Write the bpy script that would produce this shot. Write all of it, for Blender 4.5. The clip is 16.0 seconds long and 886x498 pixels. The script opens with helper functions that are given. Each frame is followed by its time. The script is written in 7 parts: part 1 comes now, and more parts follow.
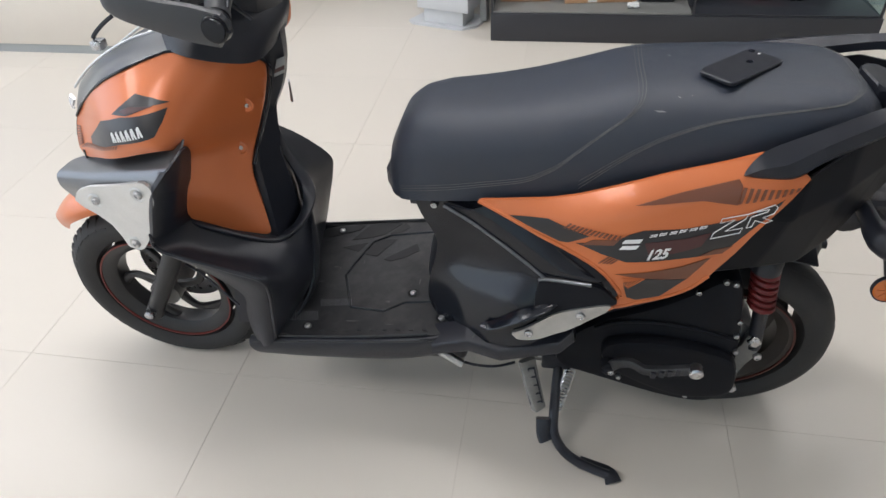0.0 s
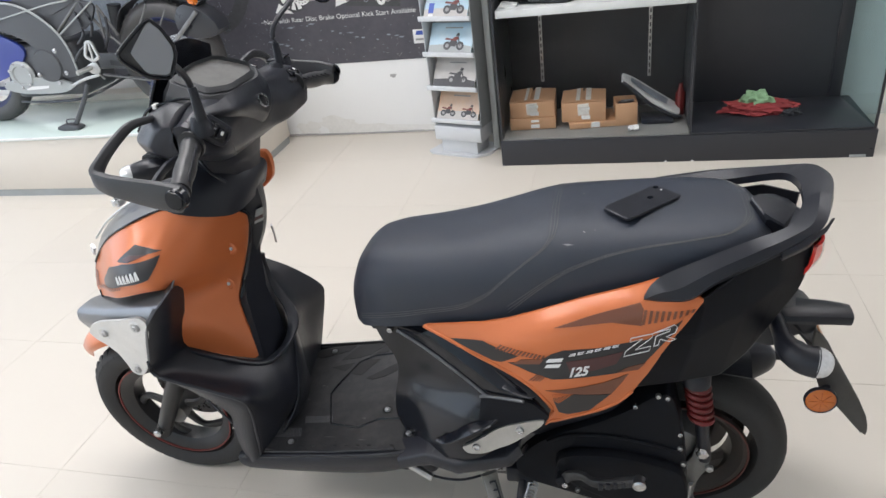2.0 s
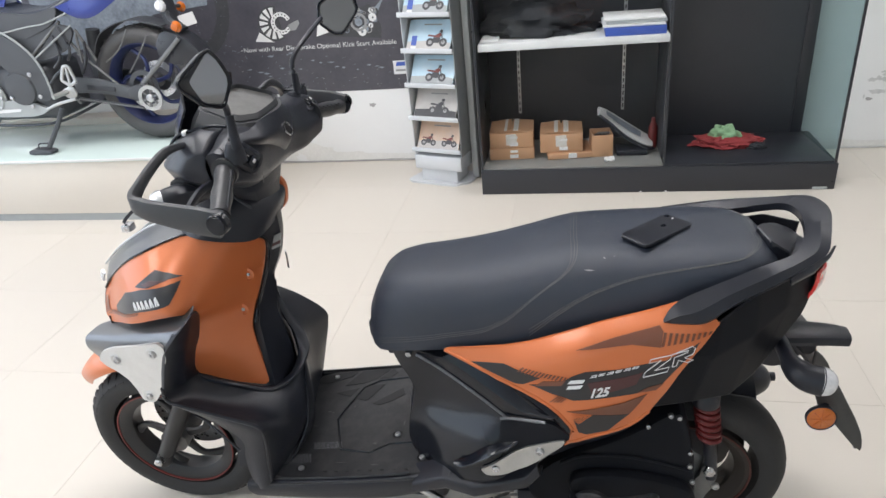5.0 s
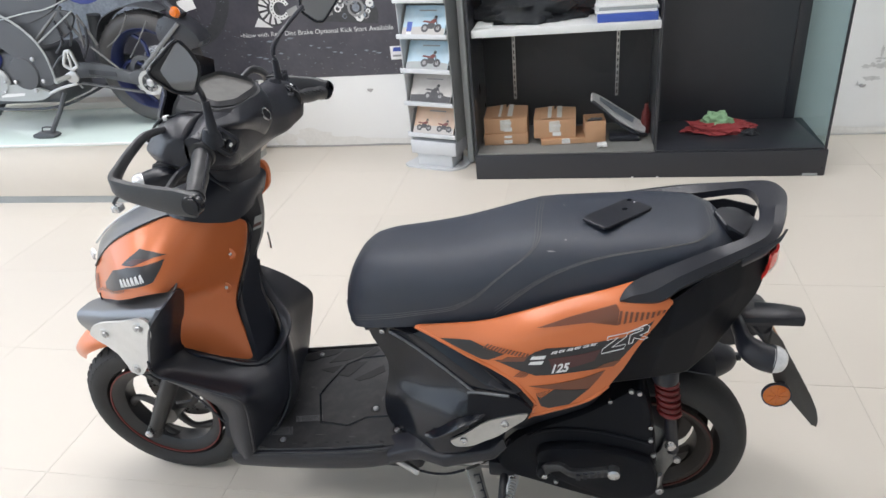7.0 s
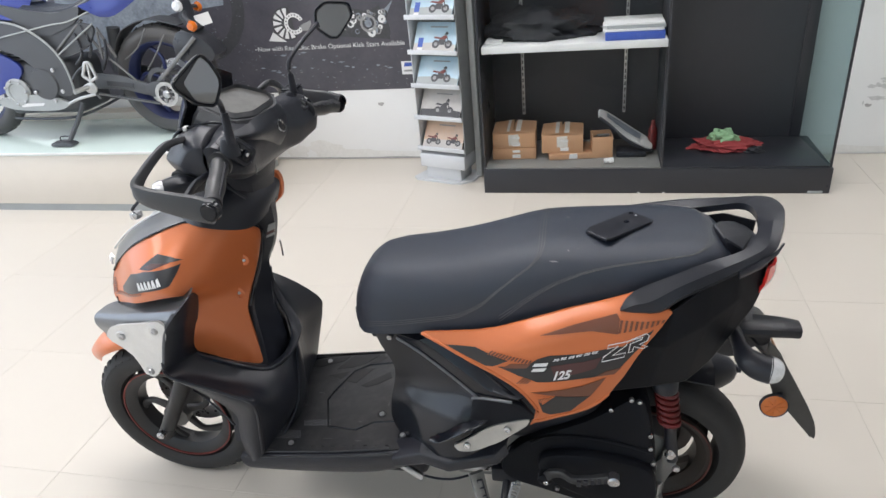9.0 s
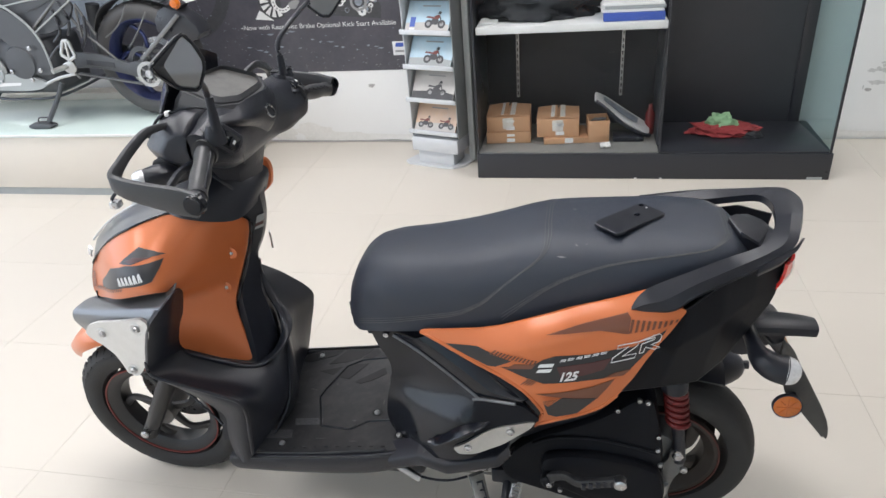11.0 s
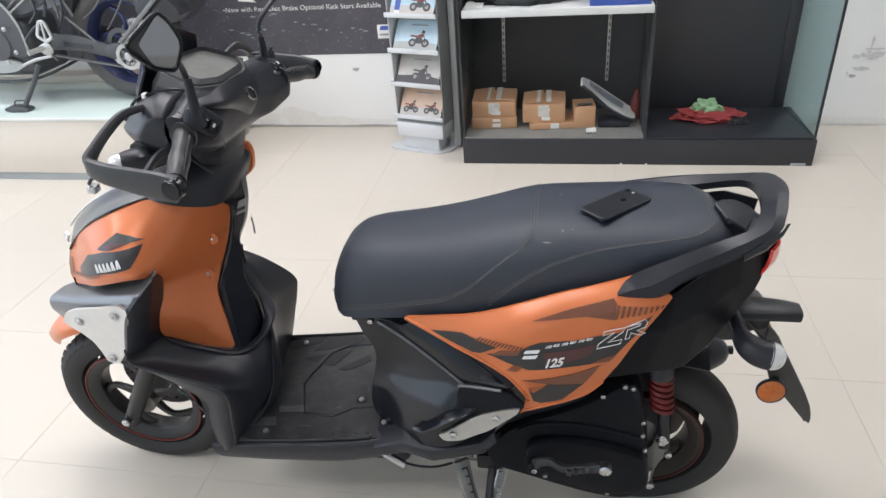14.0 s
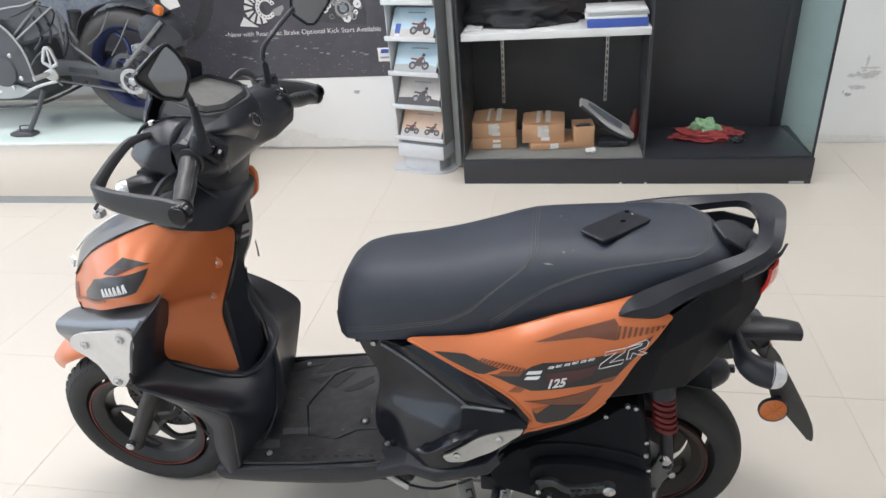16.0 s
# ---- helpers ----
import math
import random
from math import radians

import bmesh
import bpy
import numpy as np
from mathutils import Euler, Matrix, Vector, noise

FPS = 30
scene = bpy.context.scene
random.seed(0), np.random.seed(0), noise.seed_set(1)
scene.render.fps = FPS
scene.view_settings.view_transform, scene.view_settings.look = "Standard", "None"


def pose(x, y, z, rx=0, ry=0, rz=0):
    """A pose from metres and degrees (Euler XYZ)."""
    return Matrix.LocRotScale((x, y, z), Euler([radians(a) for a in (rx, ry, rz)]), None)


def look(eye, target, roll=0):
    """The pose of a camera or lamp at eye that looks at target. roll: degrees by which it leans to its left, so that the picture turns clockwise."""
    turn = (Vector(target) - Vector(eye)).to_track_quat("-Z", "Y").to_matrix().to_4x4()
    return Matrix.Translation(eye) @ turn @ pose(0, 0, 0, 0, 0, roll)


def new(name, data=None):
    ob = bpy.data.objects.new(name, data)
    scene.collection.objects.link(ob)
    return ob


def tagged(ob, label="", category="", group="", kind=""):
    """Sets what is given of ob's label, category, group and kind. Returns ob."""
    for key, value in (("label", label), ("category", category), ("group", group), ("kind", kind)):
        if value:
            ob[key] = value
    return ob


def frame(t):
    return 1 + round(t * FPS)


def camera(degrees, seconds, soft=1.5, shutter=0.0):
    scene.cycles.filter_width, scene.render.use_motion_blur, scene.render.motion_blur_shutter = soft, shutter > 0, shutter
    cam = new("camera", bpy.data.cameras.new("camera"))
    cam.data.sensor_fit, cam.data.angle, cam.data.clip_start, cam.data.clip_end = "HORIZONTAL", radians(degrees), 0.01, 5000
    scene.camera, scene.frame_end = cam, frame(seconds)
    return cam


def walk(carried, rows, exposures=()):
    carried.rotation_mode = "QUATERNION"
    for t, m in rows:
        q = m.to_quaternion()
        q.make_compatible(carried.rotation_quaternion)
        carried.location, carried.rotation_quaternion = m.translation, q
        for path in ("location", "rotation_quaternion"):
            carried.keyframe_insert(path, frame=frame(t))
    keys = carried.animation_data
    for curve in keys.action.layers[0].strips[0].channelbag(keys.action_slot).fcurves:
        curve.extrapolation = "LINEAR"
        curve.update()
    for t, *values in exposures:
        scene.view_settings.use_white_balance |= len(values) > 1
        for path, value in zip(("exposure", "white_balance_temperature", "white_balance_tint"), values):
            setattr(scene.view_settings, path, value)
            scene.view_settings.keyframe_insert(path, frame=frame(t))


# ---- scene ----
# camera: seconds, place in metres, turn in degrees
cam = camera(67.00, 16.0)
EXPOSURES = [(0, -.07), (.8, -.11), (1.5, -.08), (2.5, .12), (7.5, .11), (9, .07), (11.5, .11), (16, .11)]
ROWS = [
    (0.0, 0.3972, 0.0149, 1.3034, 50.218, 2.647, 9.385),
    (0.5, 0.4639, -0.0213, 1.3311, 52.814, 3.702, 14.554),
    (1.0, 0.5768, -0.0311, 1.3350, 53.765, 4.213, 18.038),
    (1.5, 0.6539, -0.0416, 1.3693, 58.105, 5.671, 18.115),
    (2.0, 0.6426, -0.0463, 1.3980, 59.899, 7.138, 12.926),
    (2.5, 0.5651, -0.0608, 1.4157, 60.848, 7.237, 9.935),
    (3.0, 0.5270, -0.0755, 1.4301, 62.138, 6.221, 8.219),
    (3.5, 0.5215, -0.0856, 1.4228, 61.728, 5.336, 8.988),
    (6.0, 0.5460, -0.1209, 1.4311, 62.132, 5.477, 10.642),
    (6.5, 0.5747, -0.1316, 1.4341, 60.947, 5.317, 11.715),
    (7.0, 0.6156, -0.1465, 1.4396, 60.784, 5.301, 10.568),
    (7.5, 0.6362, -0.1604, 1.4419, 60.832, 5.232, 10.211),
    (8.0, 0.6438, -0.1748, 1.4396, 59.854, 5.476, 11.150),
    (8.5, 0.6360, -0.1884, 1.4501, 61.460, 5.027, 11.250),
    (9.0, 0.6277, -0.1888, 1.4520, 62.062, 4.907, 11.573),
    (11.5, 0.5831, -0.1064, 1.4370, 60.204, 4.134, 10.344),
    (12.0, 0.5905, -0.1155, 1.4362, 60.316, 3.962, 9.610),
    (12.5, 0.5972, -0.1146, 1.4324, 59.758, 3.964, 8.204),
    (13.0, 0.5945, -0.1125, 1.4334, 59.611, 4.127, 8.650),
    (13.5, 0.5890, -0.1056, 1.4307, 58.998, 4.024, 9.407),
    (14.0, 0.5846, -0.1015, 1.4303, 59.146, 3.749, 9.618),
    (14.5, 0.5829, -0.1032, 1.4361, 60.048, 3.970, 9.737),
    (15.0, 0.5872, -0.1070, 1.4403, 60.399, 4.131, 9.740),
    (15.5, 0.5825, -0.1070, 1.4376, 59.749, 3.896, 9.377),
    (16.0, 0.5850, -0.1118, 1.4438, 60.747, 4.188, 9.469),
]
walk(cam, [(t, pose(x, y, z, rx, ry, rz)) for t, x, y, z, rx, ry, rz in ROWS], EXPOSURES)

# ---- world, daylight through the shop windows ----
world = bpy.data.worlds.new("sky")
scene.world = world
world.use_nodes = True
wn = world.node_tree
sky = wn.nodes.new("ShaderNodeTexSky")
sky.sky_type, sky.sun_disc = "NISHITA", False
sky.sun_elevation, sky.sun_rotation = radians(50), radians(200)
wn.links.new(sky.outputs[0], wn.nodes["Background"].inputs[0])
wn.nodes["Background"].inputs[1].default_value = 0.10
sun_data = bpy.data.lights.new("sun", "SUN")
sun_data.energy, sun_data.angle, sun_data.color = 0.8, radians(12), (1.0, 0.97, 0.93)
sun = new("sun", sun_data)
sun.matrix_world = look((0, 0, 8), (2.2, 6.0, 0))


def window_light(name, eye, target, width, height, watts, colour=(0.93, 0.97, 1.0)):
    data = bpy.data.lights.new(name, "AREA")
    data.shape, data.size, data.size_y, data.energy, data.color = "RECTANGLE", width, height, watts, colour
    ob = new(name, data)
    ob.matrix_world = look(eye, target)
    return ob


window_light("window_light_west", (-4.92, -0.2, 1.55), (0, -0.2, 1.2), 6.0, 2.5, 90, (0.87, 0.95, 1.12))
window_light("window_light_south", (-0.8, -3.42, 1.6), (-0.8, 0, 1.2), 6.6, 2.5, 9, (0.93, 0.97, 1.06))
# Unseen ceiling lamps, added and placed to suit the brightness.
ADDED_PANELS = [(-3.3, 0.0), (-3.3, 2.3), (-1.0, -0.6), (-1.0, 2.3), (1.7, 2.65), (0.0, 1.4)]
for lx, ly in ADDED_PANELS:
    window_light("added_panel_light", (lx, ly, 3.055), (lx, ly, 0), 1.15, 0.55, 20, (1.0, 0.985, 1.03))


# ---- materials ----
def material(name, colour, rough=0.5, metal=0.0, coat=0.0, grain=0.0, grain_scale=300.0, stain=0.0, stain_scale=4.0,
             stain_colour=None, bump=0.0, bump_scale=400.0, rough_var=0.08, rnd=0.0, spec=0.5):
    m = bpy.data.materials.new(name)
    m.use_nodes = True
    n, l = m.node_tree.nodes, m.node_tree.links
    p = n["Principled BSDF"]
    p.inputs["Roughness"].default_value, p.inputs["Metallic"].default_value = rough, metal
    p.inputs["Coat Weight"].default_value, p.inputs["Coat Roughness"].default_value = coat, 0.12
    p.inputs["Specular IOR Level"].default_value = spec
    geo = n.new("ShaderNodeTexCoord")
    fine = n.new("ShaderNodeTexNoise")
    fine.inputs["Scale"].default_value, fine.inputs["Detail"].default_value = grain_scale, 3
    l.new(geo.outputs["Object"], fine.inputs["Vector"])
    wide = n.new("ShaderNodeTexNoise")
    wide.inputs["Scale"].default_value, wide.inputs["Detail"].default_value, wide.inputs["Roughness"].default_value = stain_scale, 6, 0.65
    l.new(geo.outputs["Object"], wide.inputs["Vector"])
    col = n.new("ShaderNodeMix")
    col.data_type = "RGBA"
    col.inputs[6].default_value = (*colour, 1)
    col.inputs[7].default_value = (*(stain_colour or [c * 0.55 for c in colour]), 1)
    ramp = n.new("ShaderNodeMapRange")
    ramp.inputs[1].default_value, ramp.inputs[2].default_value = 0.45, 0.8
    ramp.inputs[3].default_value, ramp.inputs[4].default_value = 0.0, stain
    l.new(wide.outputs[0], ramp.inputs[0])
    l.new(ramp.outputs[0], col.inputs[0])
    out = col.outputs[2]
    if grain or rnd:
        hsv = n.new("ShaderNodeHueSaturation")
        g = n.new("ShaderNodeMapRange")
        g.inputs[3].default_value, g.inputs[4].default_value = 1 - grain, 1 + grain
        l.new(fine.outputs[0], g.inputs[0])
        value = g.outputs[0]
        if rnd:
            info = n.new("ShaderNodeObjectInfo")
            r = n.new("ShaderNodeMapRange")
            r.inputs[3].default_value, r.inputs[4].default_value = 1 - rnd, 1 + rnd
            l.new(info.outputs["Random"], r.inputs[0])
            mul = n.new("ShaderNodeMath")
            mul.operation = "MULTIPLY"
            l.new(value, mul.inputs[0])
            l.new(r.outputs[0], mul.inputs[1])
            value = mul.outputs[0]
        l.new(value, hsv.inputs["Value"])
        l.new(out, hsv.inputs["Color"])
        out = hsv.outputs[0]
    l.new(out, p.inputs["Base Color"])
    rv = n.new("ShaderNodeMapRange")
    rv.inputs[3].default_value, rv.inputs[4].default_value = max(rough - rough_var, 0.02), min(rough + rough_var, 1)
    l.new(wide.outputs[0], rv.inputs[0])
    l.new(rv.outputs[0], p.inputs["Roughness"])
    if bump:
        b = n.new("ShaderNodeBump")
        b.inputs["Strength"].default_value, b.inputs["Distance"].default_value = bump, 0.001
        t = n.new("ShaderNodeTexNoise")
        t.inputs["Scale"].default_value, t.inputs["Detail"].default_value = bump_scale, 2
        l.new(geo.outputs["Object"], t.inputs["Vector"])
        l.new(t.outputs[0], b.inputs["Height"])
        l.new(b.outputs[0], p.inputs["Normal"])
    return m


def glass(name, tint=(0.9, 0.97, 0.95), rough=0.0, ior=1.5):
    m = bpy.data.materials.new(name)
    m.use_nodes = True
    n, l = m.node_tree.nodes, m.node_tree.links
    n.remove(n["Principled BSDF"])
    clear, shine, mix, facing = n.new("ShaderNodeBsdfTransparent"), n.new("ShaderNodeBsdfGlossy"), n.new("ShaderNodeMixShader"), n.new("ShaderNodeLayerWeight")
    clear.inputs[0].default_value = (*tint, 1)
    shine.inputs["Roughness"].default_value = 0.02 + rough
    facing.inputs[0].default_value = 0.5
    power, gain = n.new("ShaderNodeMath"), n.new("ShaderNodeMath")
    power.operation, power.inputs[1].default_value = "POWER", 5.0
    gain.operation, gain.inputs[1].default_value, gain.inputs[2].default_value = "MULTIPLY_ADD", 0.8, ((ior - 1) / (ior + 1)) ** 2
    l.new(facing.outputs["Facing"], power.inputs[0])
    l.new(power.outputs[0], gain.inputs[0])
    l.new(gain.outputs[0], mix.inputs[0])
    l.new(clear.outputs[0], mix.inputs[1])
    l.new(shine.outputs[0], mix.inputs[2])
    l.new(mix.outputs[0], n["Material Output"].inputs[0])
    return m


ORANGE = material("orange_paint", (0.605, 0.164, 0.051), 0.36, 0.18, 0.28, 0.03, 900, 0.14, 9, (0.50, 0.115, 0.025), rough_var=0.03)
BLACK = material("black_plastic", (0.0175, 0.0195, 0.0270), 0.35, 0, 0, 0.10, 600, 0.35, 14, (0.022, 0.023, 0.027), 0.25, 900, spec=0.38)
BLACK_GLOSS = material("black_satin_paint", (0.0085, 0.010, 0.0145), 0.18, 0, 0, 0.05, 500, 0.2, 12, (0.010, 0.011, 0.016), spec=0.38)
DUSTY = material("dusty_black_plastic", (0.0165, 0.0172, 0.020), 0.46, 0, 0, 0.12, 300, 1.0, 22, (0.058, 0.057, 0.056), 0.3, 700)
VINYL = material("seat_vinyl", (0.025, 0.032, 0.048), 0.42, 0, 0, 0.12, 900, 0.45, 26, (0.042, 0.045, 0.053), 0.5, 1500)
THREAD = material("grey_thread", (0.165, 0.165, 0.162), 0.8, grain=0.2)
RUBBER = material("tyre_rubber", (0.021, 0.021, 0.022), 0.72, 0, 0, 0.12, 250, 0.5, 9, (0.042, 0.040, 0.037), 0.3, 500)
GRIP = material("worn_grip_rubber", (0.024, 0.025, 0.028), 0.40, 0, 0, 0.15, 300, 0.6, 40, (0.060, 0.060, 0.062))
SILVER = material("brushed_silver", (0.66, 0.66, 0.65), 0.38, 0.7, 0, 0.08, 400, 0.35, 22, (0.50, 0.495, 0.48))
ALLOY = material("dull_cast_silver", (0.46, 0.46, 0.45), 0.38, 0.85, 0, 0.08, 400, 0.5, 22, (0.32, 0.315, 0.30))
STEEL = material("steel", (0.55, 0.55, 0.56), 0.28, 1.0, 0, 0.06, 500, 0.4, 20)
GUNMETAL = material("dark_grey_metallic_paint", (0.17, 0.176, 0.185), 0.30, 0.60, 0.15, 0.02, 1200, 0.04, 5, rough_var=0.02)
CAST = material("cast_alloy", (0.20, 0.20, 0.20), 0.5, 0.7, 0, 0.12, 200, 0.5, 18)
FORK = material("dark_grey_fork_paint", (0.028, 0.028, 0.030), 0.4, 0.4, 0, 0.06, 300, 0.3, 14)
RIM_BLACK = material("black_rim_paint", (0.014, 0.014, 0.016), 0.42, 0.1, 0, 0.06, 300, 0.3, 14, (0.032, 0.030, 0.027))
CASE_BLACK = material("satin_black_casing", (0.0115, 0.0125, 0.016), 0.40, 0, 0, 0.08, 300, 0.5, 18, (0.014, 0.0135, 0.013), 0.2, 500, spec=0.08)
RIM_BROWN = material("dusty_brown_black_rim", (0.028, 0.022, 0.019), 0.55, 0.05, 0, 0.08, 300, 0.5, 12, (0.05, 0.036, 0.028))
RED_DULL = material("faded_red_rim_line", (0.075, 0.016, 0.012), 0.6)
RED_LINE = material("red_rim_line", (0.15, 0.02, 0.016), 0.5)
RED_SPRING = material("red_spring_paint", (0.13, 0.012, 0.012), 0.42, 0.1, 0, 0.08, 200, 0.4, 20)
# Flap grey lightened to look like lit plastic.
FLAP = material("lit_grey_flap", (0.060, 0.058, 0.056), 0.6, 0, 0, 0.12, 200, 0.5, 16, (0.10, 0.095, 0.088), 0.3, 500)
BRASS = material("copper_plated_metal", (0.45, 0.24, 0.12), 0.4, 0.8)
DECAL = material("charcoal_decal", (0.020, 0.019, 0.021), 0.36, 0, 0.1, 0.05, 500)
DECAL_BROWN = material("brown_decal", (0.16, 0.054, 0.027), 0.36, 0, 0.1, 0.05, 500)
DECAL_RED = material("dark_red_decal", (0.062, 0.016, 0.016), 0.32, 0, 0.4, 0.05, 500)
# Black for pads and screw wells, and for painting dark recesses.
PAD = material("pad_and_recess_black", (0.009, 0.0095, 0.011), 0.6, 0, 0, 0.1, 300, 0.4, 20)
SCUFFED = material("grey_scuffed_plastic", (0.10, 0.10, 0.098), 0.7, 0, 0, 0.3, 200, 0.8, 90, (0.03, 0.03, 0.03))
# Pale edge colour: scratches and ribs, plus a painted trim highlight.
WORN_GLINT = material("worn_and_highlight_edge", (0.115, 0.120, 0.130), 0.32, 0, 0, 0.2, 120, 0.6, 40, (0.03, 0.03, 0.034))
WHITE_PRINT = material("white_print", (0.72, 0.72, 0.72), 0.4)
GREY_PRINT = material("grey_print", (0.28, 0.28, 0.28), 0.4)
LENS_RED = material("red_lamp_lens", (0.85, 0.035, 0.03), 0.12, 0, 0.6)
LENS_AMBER = material("amber_lens", (0.56, 0.135, 0.012), 0.14, 0, 0.6, 0.08, 200)
LENS_CLEAR = material("clear_lamp_lens", (0.72, 0.73, 0.75), 0.12, 0.3, 0.5, 0.25, 120)
MIRROR = material("mirror_glass", (0.33, 0.34, 0.36), 0.04, 1.0, rough_var=0.01)
DISPLAY = material("dusty_display_glass", (0.085, 0.084, 0.080), 0.34, 0, 0.3, 0.1, 60, 0.9, 26, (0.03, 0.03, 0.03))
PHONE = material("matt_black_phone", (0.012, 0.014, 0.021), 0.4, 0.2, 0, 0.04, 300, 0.2, 30)
TILE = material("beige_vitrified_tile", (0.605, 0.562, 0.496), 0.36, 0, 0, 0.015, 300, 0.16, 2.2, (0.575, 0.53, 0.46), rough_var=0.06, rnd=0.012)
GUARD = material("matt_black_textured_plastic", (0.040, 0.042, 0.047), 0.38, 0, 0, 0.10, 500, 0.4, 12, (0.055, 0.055, 0.057), 0.4, 900)
GROUT = material("grey_grout", (0.53, 0.485, 0.425), 0.9)
WALL = material("white_wall_paint", (0.80, 0.80, 0.79), 0.75, 0, 0, 0.02, 120, 0.22, 1.4, (0.66, 0.65, 0.62), 0.25, 160)
WALL_DIRT = material("damp_stained_plaster", (0.755, 0.745, 0.72), 0.9, 0, 0, 0.08, 60, 0.4, 9, (0.64, 0.62, 0.57), 0.8, 90)
# Unseen wall's grey, chosen to cut bounce light and dim the mirror.
WALL_GREY = material("unseen_wall_grey", (0.74, 0.74, 0.74), 0.75, 0, 0, 0.02, 120, 0.22, 1.4, (0.64, 0.64, 0.63), 0.25, 160)
CEILING = material("white_ceiling_paint", (0.82, 0.82, 0.81), 0.85, grain=0.02)
FRAME_ALU = material("window_frame_aluminium", (0.55, 0.55, 0.55), 0.4, 0.8)
GLASS = glass("window_glass")
CASE_GLASS = glass("show_case_glass", (0.965, 0.975, 0.975), 0.0, 1.2)
SIDE_GLASS = glass("green_tinted_glass", (0.70, 0.80, 0.81), 0.0, 1.35)
LAMINATE = material("black_laminate", (0.026, 0.028, 0.034), 0.3, 0, 0, 0.04, 200, 0.12, 5, (0.03, 0.03, 0.032))
CASE_BACK = material("matt_black_board", (0.037, 0.039, 0.046), 0.5, 0, 0, 0.06, 150, 0.2, 5)
CASE_FLOOR = material("grey_shelf_board", (0.22, 0.22, 0.21), 0.35, 0, 0, 0.05, 200, 0.4, 7)
WHITE_BOARD = material("white_shelf_board", (0.76, 0.76, 0.75), 0.45, 0, 0, 0.02, 200, 0.25, 8)
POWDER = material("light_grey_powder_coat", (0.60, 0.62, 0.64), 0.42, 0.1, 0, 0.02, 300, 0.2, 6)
POWDER_DARK = material("mid_grey", (0.36, 0.38, 0.38), 0.45, 0.1, 0, 0.03, 300, 0.3, 6)
CARD = material("brown_cardboard", (0.53, 0.30, 0.165), 0.8, 0, 0, 0.06, 150, 0.35, 9, (0.33, 0.18, 0.09), 0.3, 90)
TAPE = material("packing_tape", (0.66, 0.64, 0.60), 0.35, 0, 0, 0.15, 90, 0.5, 40, (0.50, 0.42, 0.34))
PAPER = material("white_paper", (0.78, 0.78, 0.77), 0.7, grain=0.03)
PLATFORM = material("cream_laminate", (0.66, 0.61, 0.54), 0.35, 0, 0, 0.02, 200, 0.3, 3, (0.58, 0.53, 0.46))
MINT = material("green_tinted_glass_top", (0.63, 0.74, 0.70), 0.12, 0, 0.4, 0.02, 100, 0.2, 3, (0.48, 0.60, 0.56))
CLOTH_RED = material("red_cotton_cloth", (0.27, 0.038, 0.04), 0.9, 0, 0, 0.2, 200, 0.3, 14, bump=0.6, bump_scale=300)
CLOTH_GREEN = material("green_cotton_cloth", (0.25, 0.42, 0.24), 0.9, 0, 0, 0.2, 200, 0.3, 20, bump=0.6, bump_scale=300)
BAG_CLOTH = material("black_bag_fabric", (0.014, 0.016, 0.020), 0.7, 0, 0, 0.2, 200, 0.3, 14, bump=0.6, bump_scale=400)
BLUE_PAINT = material("racing_blue_paint", (0.025, 0.045, 0.24), 0.3, 0.2, 0.5, 0.04, 600, 0.15, 6)
POSTER = material("dark_poster_print", (0.072, 0.069, 0.084), 0.33, 0, 0, 0.15, 40, 0.6, 4, (0.022, 0.022, 0.032))
POSTER_GREY = material("poster_grey_print", (0.25, 0.285, 0.33), 0.35, 0, 0, 0.4, 60, 0.8, 12, (0.09, 0.10, 0.13))
BLUE_PRINT = material("blue_print", (0.05, 0.10, 0.40), 0.4)


# ---- mesh helpers: x to the rear of the scooter, w to its left, z up ----
def V(x, w, z):
    return Vector((x, -w, z))


def part(name, bm, mat, parent=None, label="", angle=35, hard=False):
    bmesh.ops.recalc_face_normals(bm, faces=bm.faces[:])
    for f in bm.faces:
        f.smooth = not hard or f.calc_area() < 3e-4
    for e in bm.edges:
        if len(e.link_faces) == 2 and e.calc_face_angle(0) > radians(angle):
            e.smooth = False
    me = bpy.data.meshes.new(name)
    bm.to_mesh(me)
    bm.free()
    me.materials.append(mat)
    ob = new(name, me)
    ob.parent = parent
    return tagged(ob, label)


def thing(name, at, label, category, group="", kind=""):
    ob = new(name)
    ob.empty_display_size = 0.05
    ob.location = at
    return tagged(ob, label, category, group, kind)


def mirrored(bm):
    other = bm.copy()
    for v in other.verts:
        v.co.y = -v.co.y
    bmesh.ops.reverse_faces(other, faces=other.faces[:])
    return other


def pair(name, bm, mat, parent, label="", hard=False):
    other = mirrored(bm)
    return part(name, bm, mat, parent, label, 35, hard), part(name, other, mat, parent, label, 35, hard)


def soft(pts, rounds=2, cut=0.2, closed=True):
    for _ in range(rounds):
        made, n = [], len(pts)
        for i in range(n if closed else n - 1):
            a, b = Vector(pts[i]), Vector(pts[(i + 1) % n])
            made += [a.lerp(b, cut), a.lerp(b, 1 - cut)]
        pts = made if closed else [Vector(pts[0])] + made[1:-1] + [Vector(pts[-1])]
    return [tuple(p) for p in pts]


def spline(pts, n=6):
    p = [Vector(q) for q in pts]
    out = []
    for i in range(len(p) - 1):
        a, b, c, d = p[max(i - 1, 0)], p[i], p[i + 1], p[min(i + 2, len(p) - 1)]
        for k in range(n):
            t = k / n
            out.append(0.5 * (2 * b + (c - a) * t + (2 * a - 5 * b + 4 * c - d) * t * t + (3 * b - a - 3 * c + d) * t ** 3))
    return out + [p[-1]]


